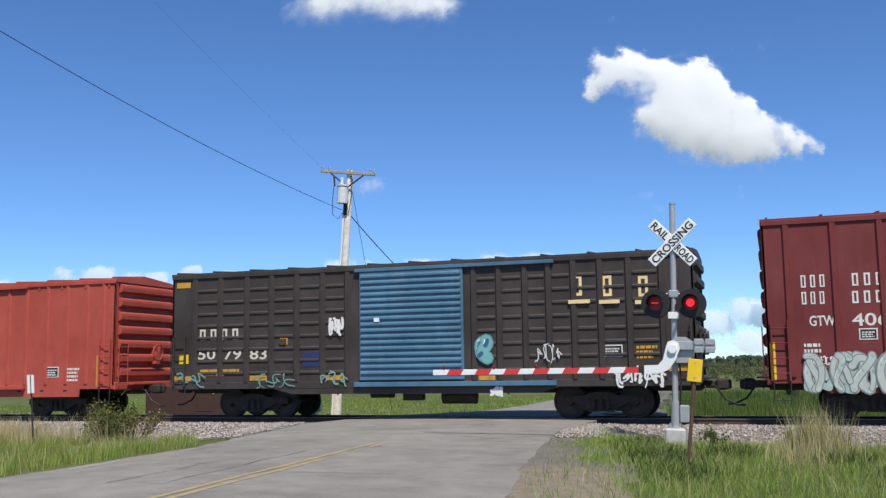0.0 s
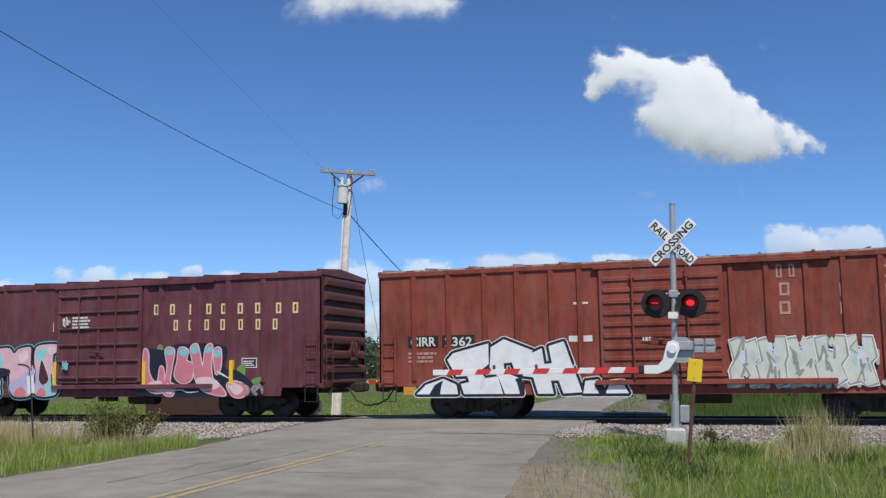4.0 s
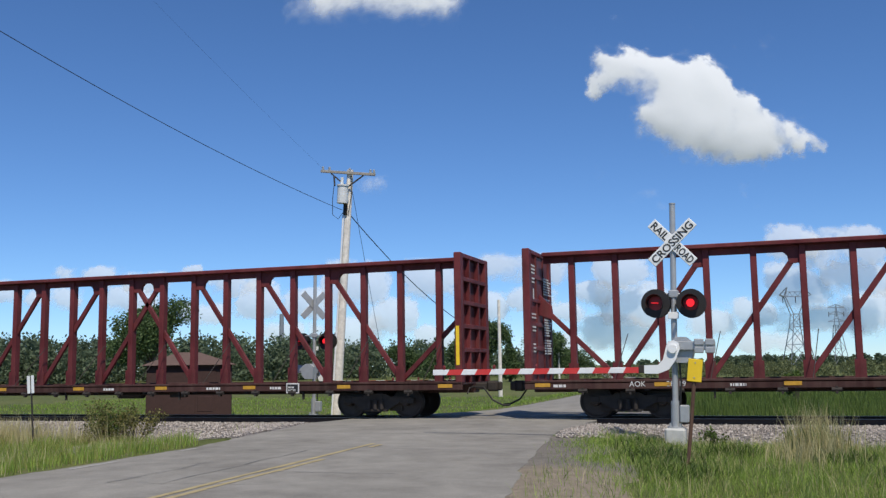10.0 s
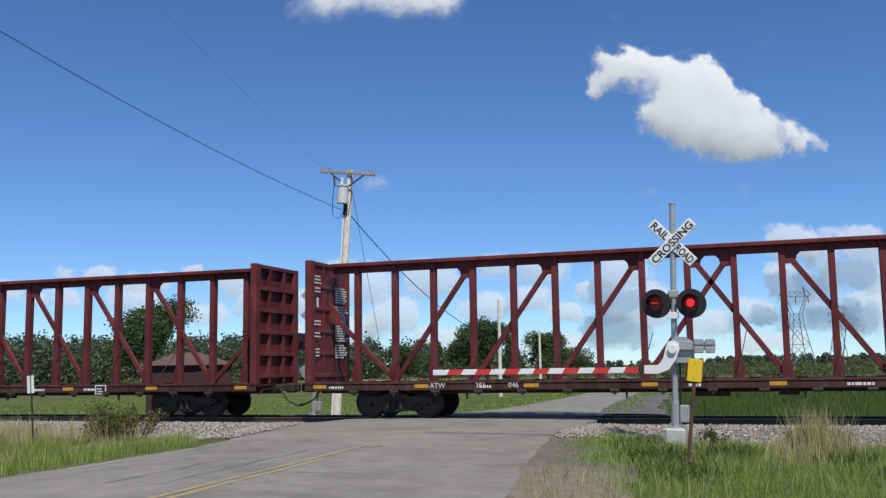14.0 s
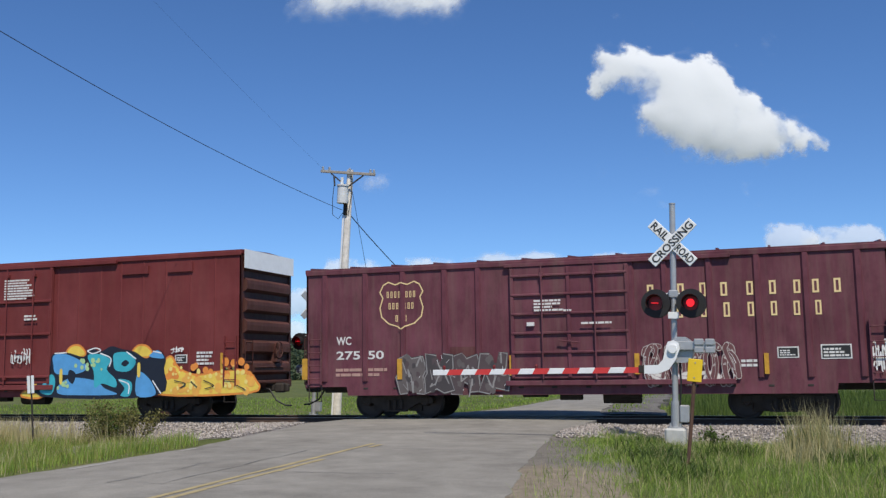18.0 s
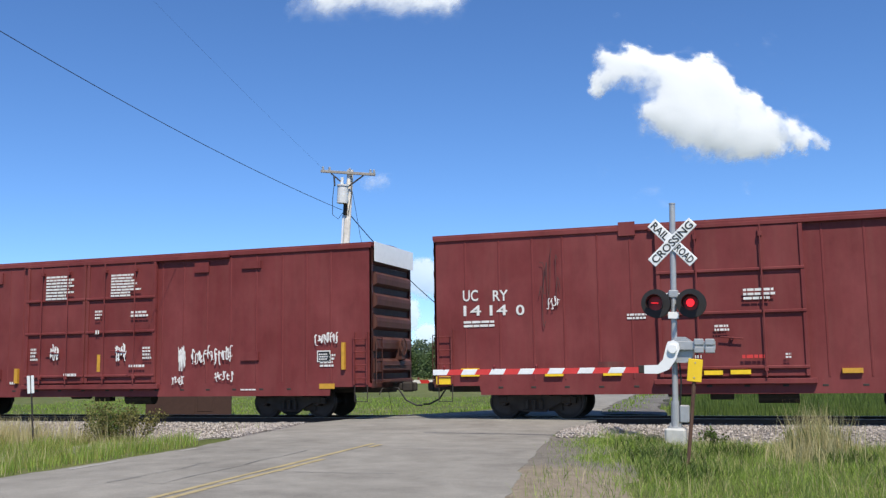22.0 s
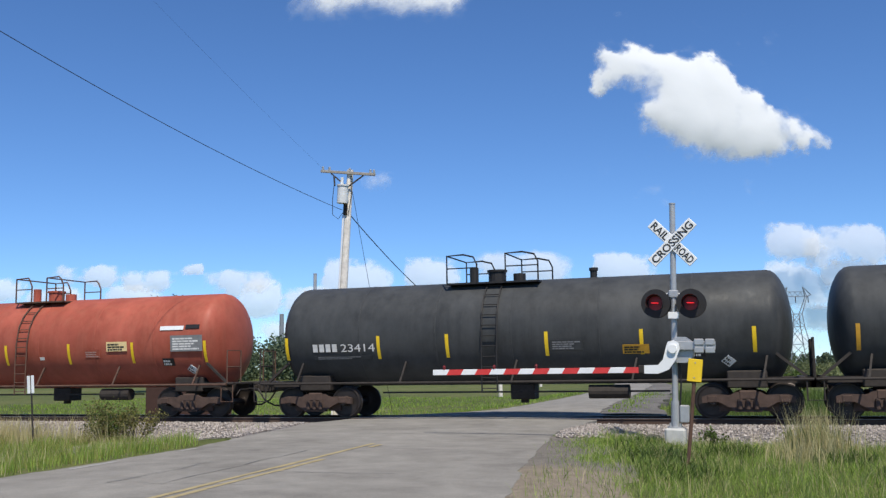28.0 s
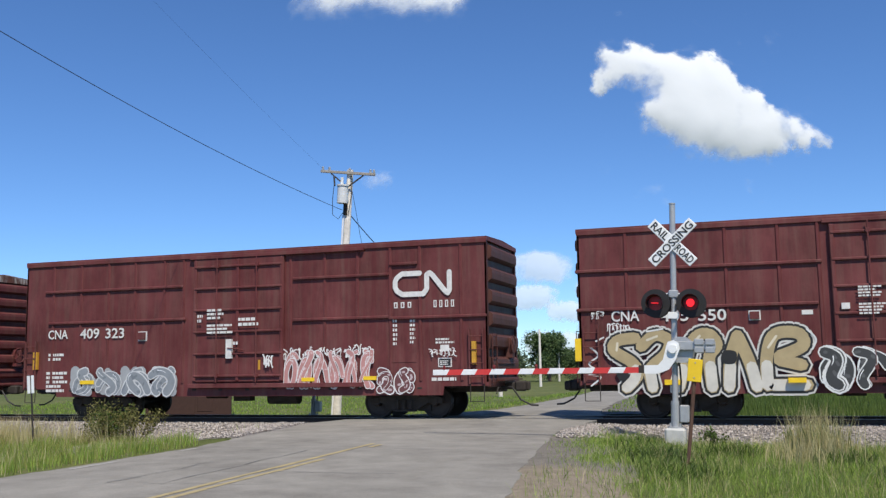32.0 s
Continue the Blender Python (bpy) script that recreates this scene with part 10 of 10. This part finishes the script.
fine_print(c12, [(0.17, 2.77, 0.73, 0.30, 2)], LETTER, 229, -1.78)
fine_print(c12, [(5.12, 2.09, 0.14, 0.78, 6)], LETTER, 230, -1.607)
fine_print(c12, [(5.64, 2.13, 0.16, 0.72, 6)], LETTER, 231, -1.607)
fine_print(c12, [(6.41, 2.11, 0.56, 0.18, 2)], LETTER, 232, -1.607)
plates(c12, [(6.55, 6.81, 1.89, 2.07, LETTER, "label")], -1.607)
consol_plate(c12, 6.48, 1.45, -1.607, 0.40, 0.26)
fine_print(c12, [(6.28, 1.07, 0.83, 0.15, 1)], LETTER, 233, -1.607)
plates(c12, [(-0.26, -0.06, 1.8, 2.38, LETTER, "label")], -1.77)
fine_print(c12, [(-0.0, 2.21, 0.23, 0.15, 1)], LETTER, 234, -1.78)
plates(c12, [(-3.52, -3.19, 2.4, 2.7, LETTER, "stencil_box")], -1.607)
plates(c12, [(-3.48, -3.24, 2.44, 2.67, BROWN, "stencil_box")], -1.669)
fine_print(c12, [(-6.97, 1.84, 0.81, 0.28, 2)], LETTER, 235, -1.607)
fine_print(c12, [(-7.03, 0.83, 0.93, 0.70, 5)], LETTER, 236, -1.607)
scribble(c12, 1.02, 1.35, 1.49, 1.9, (0.75, 0.73, 0.7), 237, 0.04, 9, -1.78)
plates(c12, [(7.49, 7.61, 1.51, 2.15, AMBER, "reflector")], -1.69)
plates(c12, [(-7.52, -7.36, 1.56, 2.12, AMBER, "reflector")], -1.69)
plates(c12, [(0.81, 0.88, 1.45, 1.74, AMBER, "reflector")], -1.69)
plates(c12, [(2.25, 2.67, 1.09, 1.2, YELLOW, "reflector")], -1.69)
plates(c12, [(4.23, 4.62, 1.11, 1.22, YELLOW, "reflector")], -1.69)
plates(c12, [(-5.63, -5.11, 1.07, 1.19, YELLOW, "reflector")], -1.69)
plates(c12, [(5.0, 5.83, 1.6, 1.85, BROWN, "vent_plate")], -1.607)


# ---------------------------------------------------------------- crossing signals
def disc(m, c, r, n=20, d=0.02, axis=(0, 1, 0)):
    c, a = Vector(c), Vector(axis)
    m.rod(c, c + a * d, r, n)
    return m


FLASH = []


def signal(name, label, x, y, z0, facing, gate_len, arm_dir, near, lean=0.0, reach=0.36, ht=4.75, lift=0.0):
    """A crossing mast. facing: -1 towards the camera side, 1 away from it."""
    ob = thing(name, label, "crossing signal", "crossing signals", (x, y, z0))
    ob.rotation_euler = (0, radians(lean), 0)
    f = facing
    M().box(-0.21, 0.21, -0.21, 0.21, -0.5, 0.05, 0.04).put("footing", CONCRETE, ob)
    m = M().rod((0, 0, 0.05), (0, 0, 0.6), 0.092, 16).rod((0, 0, 0.05), (0, 0, 0.08), 0.17, 16)
    for k in range(4):
        a = math.pi / 4 + k * math.pi / 2
        m.rod((0.14 * math.cos(a), 0.14 * math.sin(a), 0.05), (0.14 * math.cos(a), 0.14 * math.sin(a), 0.15), 0.02, 6)
    m.box(0.09, 0.28, -0.1, 0.1, 0.17, 0.52, 0.02)
    m.put("base", GALV, ob)
    M().rod((0, 0, 0.05), (0, 0, ht), 0.062, 16).rod((0, 0, ht), (0, 0, ht + 0.03), 0.068, 16).put("mast", GALV, ob, "", True)
    M().path([(0.1, f * 0.05, 0.5), (0.13, f * 0.05, 1.0), (0.09, f * 0.05, 1.5)], 0.02).put("conduit", BLACK, ob)
    zb = 3.9
    for k, (ang, words) in enumerate(((45, ("RAIL", "ROAD")), (-45, ("CROSSING",)))):
        b = M().box(-0.61, 0.61, -0.012, 0.012, -0.115, 0.115, 0.01).put("blade", WHITE if near else GALV, ob)
        yy = f * (0.085 + 0.02 * k)
        b.matrix_basis = pose(0, 0, zb, 0, 0, 0 if near else 52) @ pose(0, yy, 0, 0, ang, 0)
        if f < 0:
            if k == 0:
                text("sign_lettering", "RAIL", 0.155, DARKLET, b, (-0.56, -0.016, -0.075), (90, 0, 0), 0.42, "", 0.004)
                text("sign_lettering", "ROAD", 0.155, DARKLET, b, (0.13, -0.016, -0.075), (90, 0, 0), 0.44, "", 0.004)
            else:
                text("sign_lettering", "CROSSING", 0.155, DARKLET, b, (-0.56, -0.016, -0.075), (90, 0, 0), 1.12, "", 0.004)
    zl = 2.62
    m = M().rod((-reach - 0.06, 0, zl + 0.2), (reach + 0.06, 0, zl + 0.2), 0.025, 8).box(-0.1, 0.1, -0.08, 0.08, zl + 0.12, zl + 0.28, 0.02)
    m.put("cross_arm", GALV, ob)
    for s in (-1, 1):
        for g in (f, -f):
            lx, ly = s * reach, g * 0.12
            lamp = M()
            disc(lamp, (lx, ly, zl), 0.3, 28, g * 0.02, (0, 1, 0))
            # visor hood
            n = 20
            vs = []
            for k in range(n + 1):
                a = radians(-35 + 250 * k / n)
                for yy, rr in ((ly + g * 0.02, 0.165), (ly + g * 0.3, 0.175)):
                    vs.append((lx + rr * math.cos(a), yy, zl + rr * math.sin(a)))
            lamp.add(vs, [(2 * k, 2 * k + 1, 2 * k + 3, 2 * k + 2) for k in range(n)])
            lamp.rod((lx, ly - g * 0.15, zl), (lx, ly, zl), 0.14, 16)
            h = lamp.put("lamp_housing", BLACK, ob, "black lamp with hood and round backing")
            disc(M(), (lx, ly + g * 0.02, zl), 0.15, 24, g * 0.012).put("lens", LENS, h, "dark red lens")
            b = M().lathe([(-0.001, 0.01), (-0.001, 0.08), (0.0, 0.082), (0.001, 0.08), (0.001, 0.01)], 20, "y").put("light", LAMPRED, h, "flashing red light")
            FLASH.append((b, (lx, ly + g * 0.145, zl), s * (1 if near else 1)))
    M().box(-0.11, 0.11, f * 0.1 - 0.01, f * 0.1 + 0.01, 2.3, 2.44, 0.005).put("notice_plate", WHITE, ob, "small white plate")
    # gate mechanism, counterweights and arm
    d = arm_dir
    level = pose(0, 0, 1.2 + lift, 0, -lean, 0) @ pose(0, 0, -1.2)   # the arm lies level though its mast leans
    up = pose(0, 0, lift)
    first = set(ob.children)
    prof = [(-0.04, 1.3), (0.26, 1.3), (0.38, 1.42), (0.41, 1.58), (0.36, 1.74), (0.24, 1.83), (0.08, 1.83), (-0.06, 1.72)]
    M().prism([(-px * d, pz) for px, pz in prof], -0.2, 0.2).put("gate_mechanism", GALV, ob, "grey rounded gate machine")
    for k in range(2):
        for j in range(2):
            x0 = 0.42 + 0.22 * j
            M().box(min(-d * x0, -d * (x0 + 0.19)), max(-d * x0, -d * (x0 + 0.19)), f * 0.3 - 0.05, f * 0.3 + 0.05, 1.5 + 0.16 * k, 1.63 + 0.16 * k, 0.015).put("counterweight", GALV, ob)
    M().box(min(0.1 * d, -0.84 * d), max(0.1 * d, -0.84 * d), f * 0.26 - 0.03, f * 0.26 + 0.03, 1.56, 1.74, 0.01).put("counterweight_arm", GALV, ob)
    ya = f * 0.34
    prof = [(-0.12 * d, 1.7), (-0.02 * d, 1.76), (0.1 * d, 1.72), (0.14 * d, 1.6), (0.2 * d, 1.36), (0.3 * d, 1.25), (0.58 * d, 1.24), (0.58 * d, 1.07), (0.3 * d, 1.07), (0.08 * d, 1.16), (-0.06 * d, 1.36), (-0.14 * d, 1.58)]
    M().prism(prof, min(ya, ya + f * 0.06), max(ya, ya + f * 0.06)).rod((0, ya - 0.02, 1.58), (0, ya + f * 0.12, 1.58), 0.09, 16).put("arm_bracket", WHITE, ob)
    M().box(min(0.5 * d, 0.7 * d), max(0.5 * d, 0.7 * d), ya - 0.035, ya + 0.035, 1.08, 1.24, 0.01).put("arm_adapter", GRIME, ob)
    arm = M().box(min(0.52 * d, gate_len * d), max(0.52 * d, gate_len * d), ya - 0.02, ya + 0.02, 1.1, 1.22, 0.006).put("gate_arm", WHITE, ob, "lowered red and white striped gate arm")
    for o in ob.children:
        if o not in first:
            o.matrix_basis = level if o is arm else up
    st = (gate_len - 0.7) / 14
    for k in range(0, 14, 2):
        a, b = 0.7 + k * st, 0.7 + (k + 1) * st
        poly = [(a * d, 1.1), (b * d, 1.1), ((b - 0.07) * d, 1.22), ((a - 0.07 if k else a) * d, 1.22)]
        M().prism(poly, ya - 0.0245, ya + 0.0245).put("stripe", REDP, arm, "red reflective stripe")
    for q in (0.95, 0.73, 0.55):
        lx = gate_len * q * d
        M().rod((lx, ya, 1.22), (lx, ya, 1.27), 0.03, 10).rod((lx, ya, 1.27), (lx, ya, 1.31), 0.038, 10, 0.02).put("arm_lamp", LENS, arm, "small red arm lamp")
    return ob


near_mast = signal("crossing_signal", "galvanised crossing mast with crossbuck, red lamps and lowered gate", -2.02, -6.6, 0.08, -1, 5.22, -1, True, 1.5, 0.36, 4.72, 0.09)
far_mast = signal("crossing_signal", "galvanised crossing mast across the tracks, seen from behind, gate lowered", -15.42, 3.6, -0.2, 1, 5.2, 1, False, 0.6, 0.52, 5.0, 0.0)

# yellow marker plate on a leaning steel post
ob = thing("marker_post", "yellow marker plate on a rusty steel post", "sign", "", (-1.44, -10.9, -0.3))
ob.rotation_euler = (0, radians(6.6), 0)
M().box(-0.03, 0.03, -0.012, 0.012, -0.3, 1.6, 0.004).box(-0.012, 0.012, -0.03, 0.0, -0.3, 1.6).put("post", RUSTY, ob)
M().box(-0.115, 0.115, -0.05, -0.035, 1.46, 1.83, 0.02).put("plate", YELLOW, ob)
M().rod((0, -0.06, 1.77), (0, -0.03, 1.77), 0.012, 8).rod((0, -0.06, 1.53), (0, -0.03, 1.53), 0.012, 8).put("bolt", GALV, ob)
# small white marker on the other verge
ob = thing("marker_post", "small white marker plate on a thin grey post", "sign", "", (-18.96, -6.0, -0.45))
ob.rotation_euler = (0, radians(-5), 0)
M().box(-0.022, 0.022, -0.012, 0.012, -0.3, 1.84, 0.003).put("post", GRIME, ob)
M().box(-0.115, -0.015, -0.03, -0.02, 1.36, 1.84, 0.008).put("plate", WHITE, ob)
M().box(0.02, 0.115, -0.03, -0.02, 1.36, 1.84, 0.008).put("plate", WHITE, ob)

# ---------------------------------------------------------------- utility pole and wires
POLE = (-15.45, 5.5)
ob = thing("utility_pole", "weathered wooden utility pole with crossarm and transformer", "utility pole", "", (POLE[0], POLE[1], -0.42))
ob.rotation_euler = (0, radians(3.4), 0)
M().rod((0, 0, -0.3), (0.05, 0, 9.35), 0.17, 14, 0.12).put("pole", WOODPOLE, ob, "", True)
ca = M().bar((-1.1, -0.16, 9.3), (1.15, -0.16, 9.12), 0.1, 0.09, (0, 1, 0), 0.01)
ca.put("crossarm", plain("grey_timber", (0.33, 0.3, 0.26), 0.9, 0, 0.25), ob)
for a, b in (((-0.65, -0.2, 9.2), (0, -0.2, 8.7)), ((0.7, -0.2, 9.1), (0.05, -0.2, 8.65))):
    M().bar(a, b, 0.05, 0.03).put("brace", GRIME, ob)
M().rod((-0.1, -0.19, 0.0), (-0.07, -0.16, 7.6), 0.035, 8).put("conduit", WHITE, ob)
M().box(-0.08, 0.08, -0.19, -0.12, 7.6, 8.05, 0.01).put("riser_guard", GRIME, ob)
ins = M().lathe([(-0.05, 0.02), (0, 0.05), (0.05, 0.055), (0.06, 0.035), (0.12, 0.045), (0.15, 0.02)], 10, "z").mesh("insulator", GALV)
for x in (-1.02, -0.75, 0.1, 0.95, 1.1):
    share("insulator", ins, ob, (x, -0.16, 9.34 - 0.08 * (x + 1.1)))
m = M().rod((-0.05, -0.36, 8.02), (-0.05, -0.36, 8.66), 0.2, 18).rod((-0.05, -0.36, 8.66), (-0.05, -0.36, 8.72), 0.23, 18).rod((-0.1, -0.36, 8.72), (-0.1, -0.36, 9.0), 0.06, 10)
m.box(-0.1, 0.1, -0.2, -0.1, 8.1, 8.6, 0.02)
m.put("transformer", plain("pale_grey_paint", (0.66, 0.67, 0.66), 0.45, 0, 0.1), ob)
M().rod((-0.42, -0.3, 8.7), (-0.5, -0.25, 9.1), 0.035, 8).path([(-0.45, -0.3, 8.7), (-0.48, -0.3, 8.2), (-0.45, -0.3, 7.6), (-0.25, -0.2, 7.45), (-0.1, -0.14, 7.7)], 0.013).path([(0.15, -0.14, 9.1), (0.2, -0.1, 8.4), (0.12, -0.14, 7.6)], 0.014).put("fuse_and_leads", WIRE, ob)


def wire(name, a, b, sag, r, label, n=24):
    a, b = Vector(a), Vector(b)
    pts = [a.lerp(b, k / n) - Vector((0, 0, 4 * sag * (k / n) * (1 - k / n))) for k in range(n + 1)]
    return tagged(M().path(pts, r, 5).put(name, WIRE), label, "cable")


wire("service_cable", (-15.09, 5.3, 7.36), (-17.23, -12.0, 9.96), 0.28, 0.0105, "black service cable running from the pole over the road")
wire("service_cable", (-14.96, 5.5, 7.3), (-16.66, 32.3, 3.12), 0.85, 0.02, "black cable sagging from pole to pole beside the road")
wire("guy_wire", (-14.8, 5.55, 8.15), (-15.44, 11.0, -0.4), 0.02, 0.009, "thin steel guy wire")
wire("power_line", (-15.81, 5.3, 8.93), (-15.46, -6.0, 11.44), 0.05, 0.0022, "thin power line leaving the crossarm")

# ---------------------------------------------------------------- beyond the tracks
ob = thing("equipment_shed", "low dark brown metal equipment shed beyond the tracks", "shed", "", (*bearing(0.2165, 42), -0.5))
ob.rotation_euler = (0, 0, radians(31))
M().box(-1.72, 1.65, -1.2, 1.4, -0.1, 2.2, 0.02).put("wall", SHEDM, ob)
M().add([(-1.92, -1.4, 2.18), (1.85, -1.4, 2.18), (1.85, 1.6, 2.18), (-1.92, 1.6, 2.18), (-0.6, 0.1, 2.72), (0.3, 0.1, 2.72)], [(0, 1, 5, 4), (1, 2, 5), (2, 3, 4, 5), (3, 0, 4), (3, 2, 1, 0)]).put("roof", plain("shed_roof", (0.12, 0.075, 0.06), 0.8, 0, 0.2), ob)
M().box(0.2, 1.0, -1.225, -1.2, 0.05, 2.0, 0.01).box(0.3, 0.9, -1.24, -1.22, 0.3, 0.9, 0.01).put("door", SHEDM, ob)
M().box(0.88, 0.95, -1.26, -1.22, 0.98, 1.1, 0.01).put("door_handle", GALV, ob)
for k, (u, d, h) in enumerate(((0.562, 62, 6.3), (0.607, 90, 5.4), (0.628, 120, 4.8), (0.64, 150, 4.4))):
    x, y = bearing(u, d)
    o = thing("utility_pole", "distant pale utility pole beside the road", "utility pole", "poles beside the road", (x, y, -0.6))
    M().rod((0, 0, 0), (0, 0, h), 0.13, 10, 0.09).put("pole", WOODPOLE, o)
ob = thing("chimney_stack", "slim distant chimney stack above the wood", "chimney", "", (*bearing(0.317, 320), -0.5))
M().rod((0, 0, 0), (0, 0, 20), 0.9, 14, 0.7).put("shaft", plain("stack_grey", (0.2, 0.22, 0.25), 0.8), ob)


def pylon(u, d, h, w, label, cat=True):
    x, y = bearing(u, d)
    o = thing("pylon", label, "pylon", "pylons", (x, y, -0.5))
    o.rotation_euler = (0, 0, YAW)
    steel = plain("pylon_steel", (0.25, 0.27, 0.29), 0.5, 0.3)
    m = M()
    r = 0.19
    lv = [(0, w * 0.5), (h * 0.28, w * 0.34), (h * 0.5, w * 0.22), (h * 0.66, w * 0.17)]
    for sx in (-1, 1):
        for sy in (-1, 1):
            M().path([(sx * q, sy * q, z) for z, q in lv], r, 5).put("leg", steel, o)
    for (z0, a0), (z1, a1) in zip(lv, lv[1:]):
        for sy in (-1, 1):
            m.rod((-a0, sy * a0, z0), (a1, sy * a1, z1), r * 0.7, 4).rod((a0, sy * a0, z0), (-a1, sy * a1, z1), r * 0.7, 4)
            m.rod((-a1, sy * a1, z1), (a1, sy * a1, z1), r * 0.7, 4)
    tagged(m.put("bracing", steel, o), kind="stuff")
    zt, a = lv[-1]
    m = M()
    if cat:                                       # hollow-waisted head
        for s in (-1, 1):
            for sy in (-1, 1):
                m.rod((s * a, sy * a, zt), (s * w * 0.42, sy * a * 0.6, h * 0.88), r, 5)
                m.rod((s * w * 0.42, sy * a * 0.6, h * 0.88), (s * w * 0.3, 0, h), r, 5)
                m.rod((s * w * 0.42, sy * a * 0.6, h * 0.88), (s * w * 0.62, 0, h * 0.9), r, 5)
                m.rod((s * w * 0.3, 0, h), (s * w * 0.62, 0, h * 0.9), r, 5)
        for k in range(8):
            x0, x1 = -w * 0.42 + w * 0.84 * k / 8, -w * 0.42 + w * 0.84 * (k + 1) / 8
            m.rod((x0, 0, h * (0.88 if k % 2 else 0.94)), (x1, 0, h * (0.94 if k % 2 else 0.88)), r * 0.6, 4)
        m.rod((-w * 0.42, 0, h * 0.88), (w * 0.42, 0, h * 0.88), r, 4).rod((-w * 0.36, 0, h * 0.94), (w * 0.36, 0, h * 0.94), r, 4)
    else:
        for z in (h * 0.72, h * 0.84, h * 0.95):
            m.rod((-w * 0.55, 0, z), (w * 0.55, 0, z), r * 1.2, 4).rod((-w * 0.55, 0, z), (0, 0, z + h * 0.05), r, 4).rod((w * 0.55, 0, z), (0, 0, z + h * 0.05), r, 4)
        for s in (-1, 1):
            m.rod((s * a, 0, zt), (0, 0, h), r, 5)
    m.put("head", steel, o)
    m = M()
    for q in (-0.55, 0, 0.55):
        m.rod((q * w * 0.9, 0, h * 0.88), (q * w * 0.9, 0, h * 0.8), 0.16, 6)
    m.put("insulator", GRIME, o)


pylon(0.897, 400, 31, 10, "distant steel lattice pylon with a hollow head")
pylon(0.942, 480, 28, 7, "distant steel lattice pylon with three crossarms", False)
pylon(1.04, 520, 29, 8, "distant steel lattice pylon")


# ---------------------------------------------------------------- everything that moves
TRAVEL = [-172.46, -161.76, -151.05, -140.32, -129.62, -118.92, -108.19, -97.33, -86.38, -75.44, -64.72, -54.02, -43.35, -32.66, -21.82, -11.06, -0.33, 10.44,
          21.29, 32.09, 42.9, 53.68, 64.48, 75.2, 85.95, 96.42, 107.24, 117.99, 128.69, 139.44, 150.17, 160.81, 171.44]


def travel(t):
    """How far the train has come at t seconds, smooth through the one-second values."""
    k = min(31, max(0, int(t)))
    u = t - k
    p = [TRAVEL[min(32, max(0, k + j))] for j in (-1, 0, 1, 2)]
    if k == 0:
        p[0] = 2 * p[1] - p[2]
    if k == 31:
        p[3] = 2 * p[2] - p[1]
    a, b = (p[2] - p[0]) / 2, (p[3] - p[1]) / 2
    return (2 * u ** 3 - 3 * u ** 2 + 1) * p[1] + (u ** 3 - 2 * u ** 2 + u) * a + (-2 * u ** 3 + 3 * u ** 2) * p[2] + (u ** 3 - u ** 2) * b


def motions():
    # the freight cars roll along the track
    for ob, mid in CARS:
        walk(ob, [(float(t), pose(mid + TRAVEL[t], 0, 0)) for t in range(33)])
    # their wheels turn while they cross the view
    for w, a, s, mid in WHEELS:
        def at(t):
            return pose(a, 0, WR, 0, math.degrees(travel(t) / WR) % 360.0, 0)
        seen = [k for k in range(961) if -30.0 < s + travel(k / 30) < 6.0]
        if not seen:
            walk(w, [(0.0, at(0.0)), (32.0, at(0.0))])
            continue
        rows = [(k / 30, at(k / 30)) for k in seen]
        if seen[0] > 0:
            rows.insert(0, (0.0, rows[0][1]))
        if seen[-1] < 960:
            rows.append((32.0, rows[-1][1]))
        walk(w, rows)
    # the two red lamps flash in turn: each light swings edge-on while dark
    beat = 0.688
    for b, at, side in FLASH:
        def turn(lit):
            return pose(*at, 0 if lit else 87, 0, 0)
        rows = [(0.0, turn(side > 0))]
        k = 0
        while 0.5 + k * beat < 31.9:
            t = 0.5 + k * beat
            before = (side > 0) == (k % 2 == 0)
            if before:                            # goes dark a moment before its fellow lights
                rows += [(t - 0.1, turn(True)), (t - 0.034, turn(False))]
            else:
                rows += [(t + 0.034, turn(False)), (t + 0.1, turn(True))]
            k += 1
        last = (side > 0) == (k % 2 == 0)
        rows.append((32.0, turn(last)))
        walk(b, rows)
    # the clouds drift
    for ob, right, dist in CLOUDS:
        m = ob.matrix_basis.copy()
        drift = right * (0.00025 * dist) + Vector((0, 0, 0.0002 * dist))
        if dist > 3000:
            drift *= 0.25
        rows = []
        for t in (0.0, 16.0, 32.0):
            q = m.copy()
            q.translation = m.translation + drift * (t - 12.0)
            rows.append((t, q))
        walk(ob, rows)


motions()
